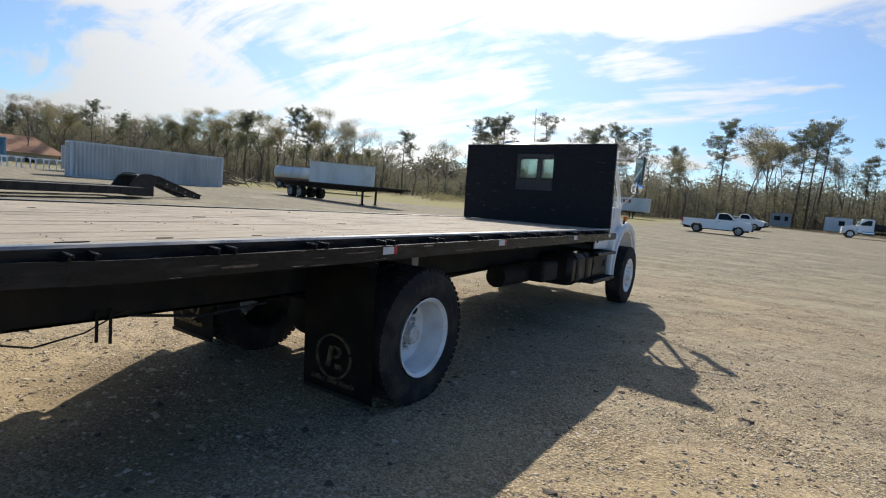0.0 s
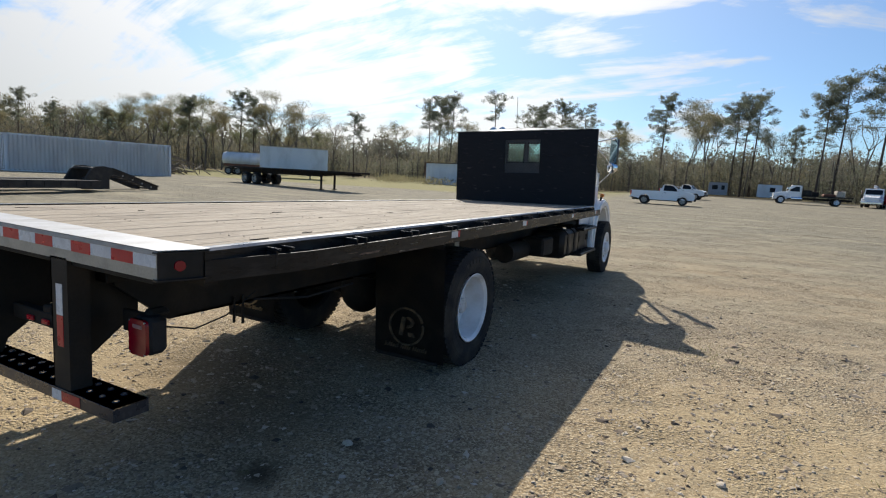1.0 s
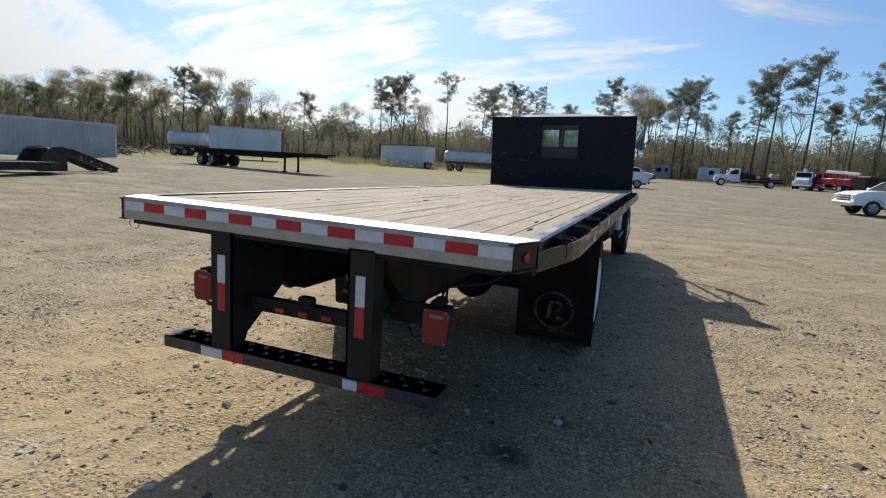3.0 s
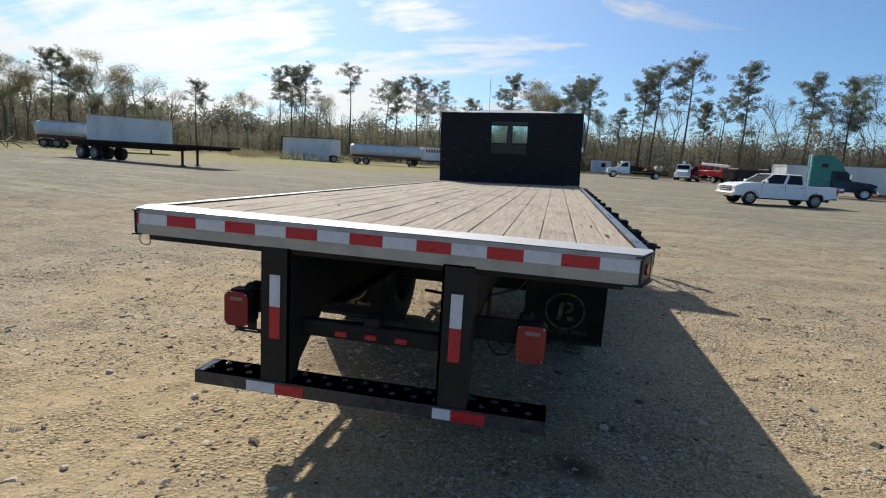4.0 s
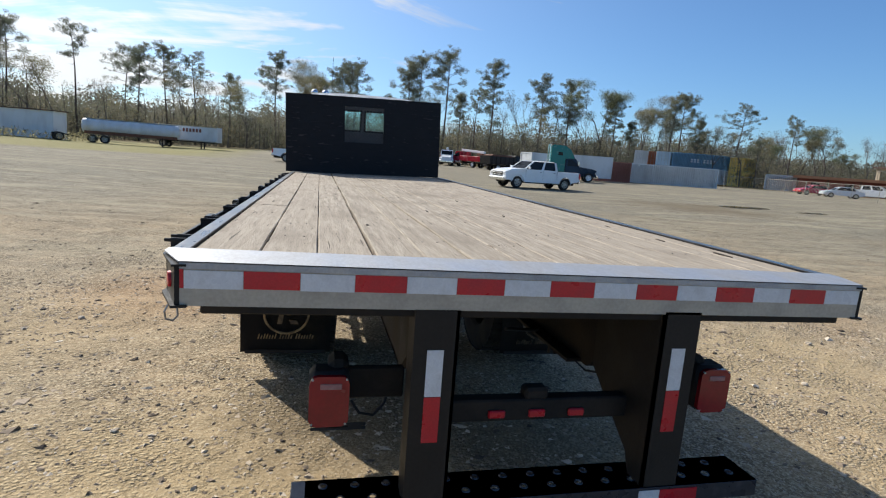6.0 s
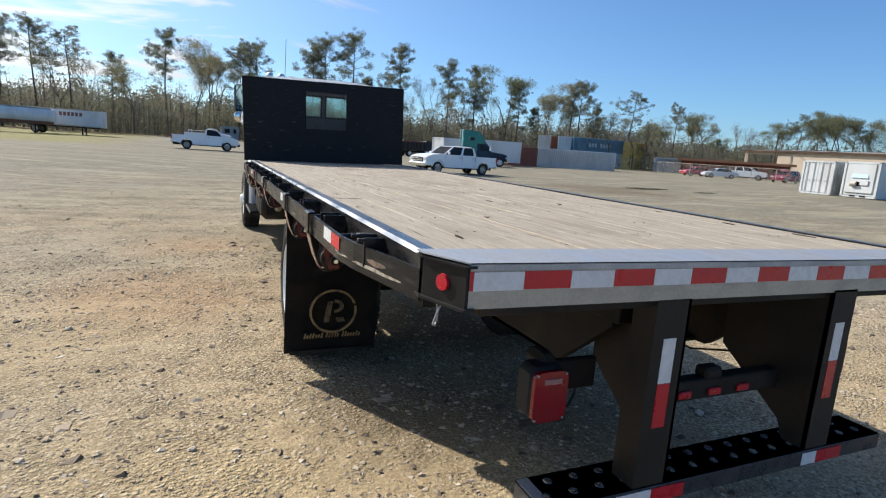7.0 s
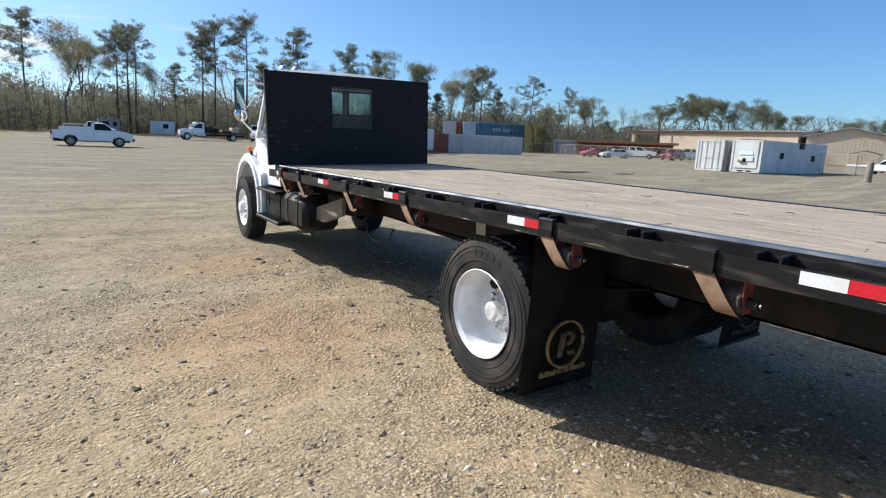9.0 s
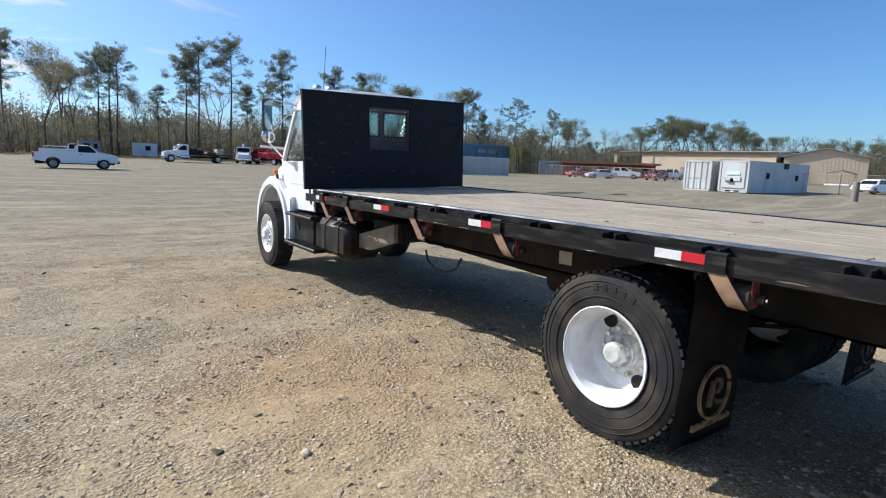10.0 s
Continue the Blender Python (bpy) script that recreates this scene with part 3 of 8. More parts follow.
def rail_x(y):
    return 1.222 + (y - 0.17) * 0.2 if y < 0.6 else 1.308 + (y - 0.6) * 0.12 if y < 0.75 else 1.326


rsc = random.Random(31)
worn_places = [(-1, 0.26, 0.62, 1.146, 1.160, M_SCRAPE), (-1, 0.36, 0.50, 1.166, 1.186, M_RUSTY), (-1, 0.64, 0.80, 1.150, 1.158, M_SCRAPE), (-1, 1.9, 2.05, 1.140, 1.148, M_RUSTY), (1, 1.9, 2.2, 1.180, 1.190, M_RUSTY),
               (1, 2.7, 2.85, 1.196, 1.206, M_SCRAPE), (1, 3.1, 3.5, 1.145, 1.156, M_RUSTY), (1, 4.5, 4.7, 1.185, 1.197, M_RUSTY), (1, 1.1, 1.35, 1.150, 1.166, M_RUSTY)]
for k in range(26):
    y0, z0 = rsc.uniform(0.8, 7.2), rsc.choice((1.128, 1.132, 1.204, 1.210, 1.17))
    worn_places.append((rsc.choice((-1, 1)), y0, y0 + rsc.uniform(0.04, 0.16), z0, z0 + rsc.uniform(0.003, 0.007), rsc.choice((M_SCRAPE, M_RUSTY))))
for s, y0, y1, z0, z1, mat in worn_places:
    bm = B()
    ring = []
    for k in range(12):
        q = 2 * math.pi * k / 12
        yy = (y0 + y1) / 2 + (y1 - y0) / 2 * math.cos(q) * rsc.uniform(0.7, 1.1)
        ring.append((yy, (z0 + z1) / 2 + (z1 - z0) / 2 * math.sin(q) * rsc.uniform(0.6, 1.1)))
    lo = [bm.verts.new((s * (rail_x(yy) - 0.001), yy, zz)) for yy, zz in ring]
    hi = [bm.verts.new((s * (rail_x(yy) + 0.0012), yy, zz)) for yy, zz in ring]
    bm.faces.new(hi)
    bm.faces.new(lo[::-1])
    for k in range(12):
        bm.faces.new((lo[k], lo[(k + 1) % 12], hi[(k + 1) % 12], hi[k]))
    bmesh.ops.recalc_face_normals(bm, faces=bm.faces[:])
    part("rail_scrape", bm, mat, truck, "bare scraped patch", fix=warp)

# tail of the bed
bm = B()
prism(bm, [(0.0, 1.146), (0.0, 1.255), (0.012, 1.266), (0.205, 1.266), (0.205, 1.258), (0.02, 1.258), (0.012, 1.25), (0.012, 1.156), (0.05, 1.156), (0.05, 1.146)], -1.148, 1.158)
part("tail_sill", bm, M_ALU, truck, "dull aluminium tail sill", fix=warp)
bm = B()
prism(bm, [(-1.150, -0.0025), (1.158, -0.0025), (1.222, 0.150), (1.222, 0.20), (-1.222, 0.20), (-1.222, 0.150)], 1.2665, 1.2702, "z")
prism(bm, [(-0.0025, 1.250), (-0.0025, 1.2702), (0.0, 1.2702), (0.0, 1.250)], -1.148, 1.156)
part("tail_plate", bm, M_STEEL, truck, "shiny worn steel tail plate", smooth=30, fix=warp)
bm = B()
span(bm, (-1.10, 0.02, 1.118), (1.10, 0.10, 1.146), 0.004)
part("tail_beam", bm, M_FRAME, truck, fix=warp)
for k in range(16):
    bm = B()
    a = -1.137 + 0.1524 * (k - 1)
    if k == 0:
        span(bm, (-1.1475, -0.0018, 1.196), (-1.1375, 0.0, 1.2475))
        part("reflective_tape", bm, M_TAPE_R, truck, "red tape", fix=warp)
        continue
    dz = rnd.uniform(-0.0012, 0.0012)
    span(bm, (a + 0.0007, -0.0018, 1.196 + dz), (a + 0.1517, 0.0, 1.2465 + dz))
    part("reflective_tape", bm, M_TAPE_W if k % 2 else M_TAPE_R, truck, "scuffed white tape" if k % 2 else "scuffed red tape", fix=warp)
for s in (-1, 1):
    bm = B()
    prism(bm, [(s * 1.149, 0.001), (s * 1.160, -0.004), (s * 1.216, 0.155), (s * 1.216, 0.19), (s * 1.12, 0.19), (s * 1.12, 0.012)], 1.148, 1.258, "z")
    prism(bm, [(s * 1.130, -0.006), (s * 1.165, -0.012), (s * 1.226, 0.150), (s * 1.226, 0.19), (s * 1.12, 0.19)], 1.256, 1.262, "z")
    prism(bm, [(s * 1.130, -0.006), (s * 1.168, -0.014), (s * 1.230, 0.150), (s * 1.226, 0.19), (s * 1.12, 0.19)], 1.142, 1.149, "z")
    corner = part("corner_box", bm, M_BLACK, truck, "black corner box", fix=warp)
    d = Vector((s * 0.943, -0.332, 0))
    c = Vector((s * 1.188, 0.076, 1.203)) + d * 0.001
    bm = B()
    rod(bm, c - d * 0.004, c + d * 0.007, 0.024, 0.022, 20)
    part("marker_lamp", bm, M_LENS if s > 0 else M_TAPE_R, corner, "round red marker lamp", smooth=40, fix=warp)
bm = B()
hook = [(-1.19, 0.08, 1.145), (-1.205, 0.075, 1.115), (-1.205, 0.09, 1.088), (-1.19, 0.11, 1.078), (-1.18, 0.12, 1.09), (-1.182, 0.12, 1.118), (-1.185, 0.12, 1.145)]
tube(bm, hook, 0.0028, 6)
part("wire_hook", bm, M_STEEL, truck, "thin bent wire")

# under-ride guard
for s in (-1, 1):
    bm = B()
    prism(bm, [(0.0, 1.15), (0.0, 0.506), (0.09, 0.506), (0.12, 0.58), (0.42, 0.80), (0.42, 1.05), (0.10, 1.12)], s * 0.356, s * 0.366)
    span(bm, (s * 0.356, 0.0, 0.506), (s * 0.496, 0.012, 1.15))
    span(bm, (s * 0.486, 0.012, 0.506), (s * 0.496, 0.10, 1.14))
    part("guard_post", bm, M_POST, truck, "brown-black steel guard post")
    a, b = (s * 0.452, s * 0.400)
    for z0, z1, m in ((0.871, 1.022, M_TAPE_W), (0.718, 0.869, M_TAPE_R)):
        part("reflective_tape", span(B(), (a, -0.002, z0), (b, 0.0, z1)), m, truck)
bm = B()
holes = []
X0, X1 = -0.845, 0.842
xs = [X0]
rows_y = [0.0, 0.045, 0.067, 0.115, 0.137, 0.165]
x = X0 + 0.04
while x < X1 - 0.05:
    xs += [x, x + 0.022]
    x += 0.052
xs += [X1]
grid = {(i, j): bm.verts.new((xx, yy - 0.004, 0.508)) for i, xx in enumerate(xs) for j, yy in enumerate(rows_y)}
for i in range(len(xs) - 1):
    for j in range(len(rows_y) - 1):
        if i % 2 and ((i % 4 == 1 and j == 1) or (i % 4 == 3 and j == 3)):
            continue
        bm.faces.new((grid[i, j], grid[i + 1, j], grid[i + 1, j + 1], grid[i, j + 1]))
bmesh.ops.solidify(bm, geom=bm.faces[:], thickness=0.004)
span(bm, (X0, -0.006, 0.444), (X1, -0.001, 0.507), 0.001)
span(bm, (X0, 0.155, 0.444), (X1, 0.161, 0.507), 0.001)
span(bm, (X0, -0.001, 0.444), (X0 + 0.005, 0.155, 0.504))
span(bm, (X1 - 0.005, -0.001, 0.444), (X1, 0.155, 0.504))
M_STEP = worn("rubbed_step_paint", (0.040, 0.042, 0.050), (0.13, 0.13, 0.135), 0.30, 0.25, 16, 0.45, 90, 0.1, 0.56, 0.72)
part("step_bumper", bm, M_STEP, truck, "black punched step bumper")
bm = B()
for i in range(1, len(xs) - 1, 2):
    j = 1 if i % 4 == 1 else 3
    lathe(bm, [(0.0165, 0.0), (0.014, 0.004), (0.0115, 0.004), (0.010, 0.0)], 10, "z", ((xs[i] + xs[i + 1]) / 2, (rows_y[j] + rows_y[j + 1]) / 2 - 0.004, 0.508))
tagged(part("punched_rims", bm, M_STEP, truck, "raised rubbed grip rims"), kind="stuff")
part("end_cap", span(B(), (X0 + 0.001, 0.0, 0.5095), (X0 + 0.045, 0.155, 0.5115), 0.0008), M_STEEL, truck, "rubbed bare bumper end")
for a, b, m in ((-0.567, -0.418, M_TAPE_W), (-0.418, -0.27, M_TAPE_R), (0.347, 0.430, M_TAPE_W), (0.430, 0.584, M_TAPE_R)):
    part("reflective_tape", span(B(), (a, -0.0085, 0.448), (b - 0.001, -0.0065, 0.498)), m, truck)

# tail lamps on their arms
for s, x in ((-1, -0.733), (1, 0.748)):
    bm = B()
    box(bm, (x, 0.235, 0.785), (0.135, 0.11, 0.185), 0.022)
    lamp = part("tail_lamp", bm, M_PLASTIC, truck, "black box tail lamp", smooth=40)
    rim = [(x + cx_ * 0.037 + 0.028 * math.cos(q), 0.782 + cz_ * 0.060 + 0.028 * math.sin(q)) for cx_, cz_, q0 in ((1, 1, 0), (-1, 1, 90), (-1, -1, 180), (1, -1, 270)) for q in (radians(q0 + 22.5 * i) for i in range(5))]
    part("lens", prism(B(), rim, 0.168, 0.186, "y"), M_LENS, lamp, "dark red lens", smooth=40)
    part("backup_lens", box(B(), (x + 0.005, 0.1665, 0.836), (0.070, 0.004, 0.020), 0.002), M_REFLEX, lamp, "dull strip lens")
    for dx in (-0.055, 0.055):
        for dz in (-0.078, 0.078):
            part("screw", rod(B(), (x + dx, 0.166, 0.782 + dz), (x + dx, 0.174, 0.782 + dz), 0.004, n=8), M_STEEL, lamp)
    bm = B()
    span(bm, (min(x, s * 0.47), 0.27, 0.745), (max(x, s * 0.47), 0.30, 0.86), 0.006)
    box(bm, (x - s * 0.03, 0.29, 0.875), (0.07, 0.12, 0.05), 0.02)
    part("lamp_arm", bm, M_FRAME, truck)
    bm = B()
    tube(bm, [(x - s * 0.08, 0.29, 0.73), (x - s * 0.11, 0.27, 0.69), (x - s * 0.16, 0.28, 0.675), (x - s * 0.2, 0.3, 0.71), (x - s * 0.22, 0.32, 0.78)], 0.005, 6)
    part("cable", bm, M_PLASTIC, truck)
bm = B()
span(bm, (-0.72, 0.255, 0.655), (-0.67, 0.262, 0.71))
for a, b in ((-0.775, -0.735), (-0.66, -0.615)):
    span(bm, (a, 0.25, 0.648), (b, 0.255, 0.652))
span(bm, (-0.79, 0.25, 0.652), (-0.60, 0.256, 0.662))
span(bm, (-0.79, 0.25, 0.638), (-0.60, 0.256, 0.648))
part("plate_bracket", bm, M_PLASTIC, truck, "slotted number plate bracket")

# rear crossmember with three small lamps
bm = B()
span(bm, (-0.36, 0.15, 0.70), (0.36, 0.21, 0.78), 0.006)
span(bm, (-0.05, 0.15, 0.775), (0.04, 0.21, 0.82), 0.01)
part("rear_crossmember", bm, M_FRAME, truck)
for x in (-0.155, -0.004, 0.149):
    part("id_lamp", box(B(), (x, 0.143, 0.731), (0.062, 0.014, 0.028), 0.004), M_TAPE_R, truck, "small red lamp")

# studs and a cable hanging under the frame
for y, z in ((0.99, 0.66), (1.06, 0.64)):
    part("hanging_stud", rod(B(), (0.46, y, z - 0.03), (0.46, y, 0.80), 0.009, n=8), M_FRAME, truck)
part("hanging_cable", tube(B(), [(0.62, 0.30, 0.72), (0.50, 0.49, 0.72), (0.48, 0.69, 0.66), (0.46, 0.93, 0.69), (0.44, 1.18, 0.80)], 0.005, 6), M_PLASTIC, truck, "thin drooping cable")

# springs, axles, shaft and tanks
AX, FX, WZ = 3.00, 9.40, 0.475
bm = B()
rod(bm, (-0.95, AX, WZ), (0.95, AX, WZ), 0.085, n=20)
bmesh.ops.create_uvsphere(bm, u_segments=18, v_segments=12, radius=0.24, matrix=Matrix.Translation((0, AX, WZ)) @ Matrix.Diagonal((0.9, 1, 1, 1)))
part("rear_axle", bm, M_FRAME, truck, smooth=40)
for s in (-1, 1):
    bm = B()
    for k in range(6):
        l = 0.78 - 0.1 * k
        prism(bm, [(AX - l, 0.75 - 0.012 * k), (AX, 0.61 - 0.014 * k), (AX + l, 0.75 - 0.012 * k), (AX + l, 0.76 - 0.012 * k), (AX, 0.622 - 0.014 * k), (AX - l, 0.76 - 0.012 * k)], s * 0.455, s * 0.53)
    part("leaf_spring", bm, M_FRAME, truck)
bm = B()
rod(bm, (0, AX + 0.2, 0.56), (0, 6.9, 0.68), 0.05, n=14)
part("drive_shaft", bm, M_FRAME, truck, smooth=40)
bm = B()
rod(bm, (0.02, 3.6, 0.60), (0.02, 4.5, 0.60), 0.17, n=20)
part("air_tank", bm, M_FRAME, truck, smooth=40)
bm = B()
box(bm, (0.74, 6.25, 0.72), (0.34, 0.50, 0.26), 0.03)
part("tool_box", bm, M_FRAME, truck)
bm = B()
box(bm, (-0.70, 6.30, 0.86), (0.36, 0.62, 0.22), 0.02)
part("tool_box", bm, M_FRAME, truck)
bm = B()
rod(bm, (0.60, 5.3, 0.68), (0.60, 6.1, 0.68), 0.13, n=22)
part("muffler", bm, M_FRAME, truck, smooth=40)
bm = B()
prism(bm, [(7.07, 0.60), (7.07, 0.70), (6.0, 0.96), (6.0, 0.76), (6.55, 0.60)], -0.95, -0.90)
span(bm, (-0.955, 6.92, 0.575), (-0.60, 7.075, 0.625), 0.008)
part("bracket", bm, worn("dull_tan_bracket", (0.23, 0.195, 0.15), (0.12, 0.095, 0.07), 0.7, 0, 6, 0.6, 60, 0.2), truck, "dull tan metal support bracket")
bm = B()
tube(bm, [(-0.90, 5.45, 0.76), (-0.92, 5.38, 0.67), (-0.93, 5.25, 0.61), (-0.92, 5.08, 0.60), (-0.90, 4.95, 0.65), (-0.87, 4.90, 0.76)], 0.011, 8)
part("air_hose", bm, M_PLASTIC, truck)
bm = B()
tube(bm, [(0.1, 0.8, 0.83), (0.35, 1.0, 0.756), (0.6, 1.5, 0.732), (0.7, 1.9, 0.786)], 0.009, 8)
part("air_hose", bm, M_PLASTIC, truck)
part("side_plate", span(B(), (-0.452, 3.95, 0.82), (-0.445, 4.09, 0.93)), M_ALU, truck, "pale metal plate on the frame")
part("side_plate", span(B(), (0.93, 3.13, 0.97), (0.937, 3.22, 1.06)), M_ALU, truck, "pale metal plate under the rail")


def tyre_mesh(bm, c, r, w, flip):
    o = [(r * 0.56, -0.36 * w), (r * 0.60, -0.47 * w), (r * 0.74, -0.52 * w), (r * 0.90, -0.50 * w), (r * 0.965, -0.44 * w), (r * 0.98, -0.36 * w), (r * 0.985, 0.36 * w), (r * 0.965, 0.44 * w), (r * 0.90, 0.50 * w), (r * 0.74, 0.52 * w), (r * 0.60, 0.47 * w), (r * 0.56, 0.36 * w), (r * 0.56, -0.36 * w)]
    lathe(bm, o, 64, "x", c, flip)
    for i in range(56):
        a = 2 * math.pi * i / 56
        for side, off in ((-0.31, 0.0), (0.31, 0.5), (0.0, 0.25)):
            aa = a + off * 2 * math.pi / 56
            m = Matrix.Translation(c) @ Matrix.Rotation(aa, 4, "X") @ Matrix.Translation((side * w, 0, r * 0.985))
            bmesh.ops.create_cube(bm, size=1, matrix=m @ Matrix.Diagonal((w * (0.30 if side else 0.2), r * 0.072, r * 0.030, 1)))
    for rr in (0.70, 0.82, 0.88):
        lathe(bm, [(r * (rr - 0.008), 0.515 * w), (r * rr, 0.524 * w), (r * (rr + 0.008), 0.515 * w)], 64, "x", c, flip)


def rear_wheel(s):
    w = part("rear_wheel", tyre_barrel(s), M_RIM, truck, "deep dished white dual wheel", smooth=35)
    for k, x in enumerate((s * 1.085, s * 0.755)):
        bm = B()
        tyre_mesh(bm, (x, AX, WZ), 0.533, 0.27, s)
        t = part("tyre", bm, M_RUBBER, w, "worn black truck tyre", smooth=30)
    # raised maker's lettering as plain blocks
    for i in range(5):
        a = radians(102 - 9 * i)
        m = Matrix.Translation((s * 1.226, AX, WZ)) @ Matrix.Rotation(-a * 1 + math.pi / 2, 4, "X")
        bm = B()
        bmesh.ops.create_cube(bm, size=1, matrix=m @ Matrix.Translation((0, 0, 0.43)) @ Matrix.Diagonal((0.003, 0.035, 0.04, 1)))
        part("sidewall_mark", bm, M_PLASTIC, w)
    # hub, nuts and hand holes
    bm = B()
    lathe(bm, [(0.02, 0.10), (0.055, 0.10), (0.07, 0.09), (0.075, 0.0), (0.10, -0.01), (0.105, -0.06)], 24, "x", (s * 1.03, AX, WZ), s)
    rod(bm, (s * 1.12, AX, WZ), (s * 1.132, AX, WZ), 0.05, n=20)
    hub = part("hub", bm, M_HUB, w, "white painted axle hub", smooth=35)
    bm = B()
    lathe(bm, [(0.072, 0.0), (0.098, 0.0), (0.100, 0.006), (0.098, 0.012), (0.072, 0.012)], 24, "x", (s * 1.045, AX, WZ), s)
    part("hub_flange", bm, M_HUB, w, smooth=35)
    for i in range(8):
        a = 2 * math.pi * i / 8 + 0.2
        p = Vector((s * 1.045, AX + 0.086 * math.cos(a), WZ + 0.086 * math.sin(a)))
        part("stud", rod(B(), p, p + Vector((s * 0.03, 0, 0)), 0.010, n=6), M_STEEL, w)
    for i in range(10):
        a = 2 * math.pi * i / 10
        p = Vector((s * 0.975, AX + 0.143 * math.cos(a), WZ + 0.143 * math.sin(a)))
        part("wheel_nut", rod(B(), p, p + Vector((s * 0.05, 0, 0)), 0.017, n=6), M_CHROME, w)
    for i in range(2):
        a = radians(55 + 180 * i)
        p = Vector((s * 0.995, AX + 0.212 * math.cos(a), WZ + 0.212 * math.sin(a)))
        part("hand_hole", rod(B(), p, p + Vector((s * 0.012, 0, 0)), 0.050, n=18), M_FRAME, w)


def tyre_barrel(s):
    bm = B()
    o = [(0.298, 0.132), (0.302, 0.138), (0.296, 0.142), (0.284, 0.128), (0.272, 0.118), (0.262, 0.06), (0.258, -0.02), (0.245, -0.07), (0.205, -0.092), (0.17, -0.10), (0.165, -0.112), (0.10, -0.112), (0.04, -0.10)]
    lathe(bm, [(1.035 * r, w) for r, w in o], 56, "x", (s * 1.085, AX, WZ), s)
    rod(bm, (s * 0.96, AX, WZ), (s * 0.972, AX, WZ), 0.11, n=24)
    return bm


for s in (-1, 1):
    rear_wheel(s)


def front_wheel(s):
    x, z = s * 1.055 - 0.06, land(s, FX) + 0.505
    bm = B()
    lathe(bm, [(0.29, 0.12), (0.297, 0.128), (0.285, 0.128), (0.26, 0.10), (0.23, 0.075), (0.19, 0.08), (0.165, 0.105), (0.13, 0.115), (0.10, 0.115), (0.095, 0.16), (0.07, 0.185), (0.0, 0.19)], 48, "x", (x, FX, z), s)
    w = part("front_wheel", bm, M_RIM, truck, "white steer wheel with hand holes", smooth=35)
    bm = B()
    tyre_mesh(bm, (x, FX, z), 0.505, 0.27, s)
    part("tyre", bm, M_RUBBER, w, smooth=30)
    for i in range(10):
        a = 2 * math.pi * i / 10
        p = Vector((x + s * 0.108, FX + 0.143 * math.cos(a), z + 0.143 * math.sin(a)))
        part("wheel_nut", rod(B(), p, p + Vector((s * 0.035, 0, 0)), 0.016, n=6), M_CHROME, w)
        p = Vector((x + s * 0.074, FX + 0.215 * math.cos(a + 0.3), z + 0.215 * math.sin(a + 0.3)))
        if i % 2 == 0:
            part("hand_hole", rod(B(), p, p + Vector((s * 0.012, 0, 0)), 0.026, n=14), M_FRAME, w)


for s in (-1, 1):
    front_wheel(s)
part("front_axle", rod(B(), (-1.0, FX, 0.5), (0.9, FX, 0.5), 0.07, n=14), M_FRAME, truck)


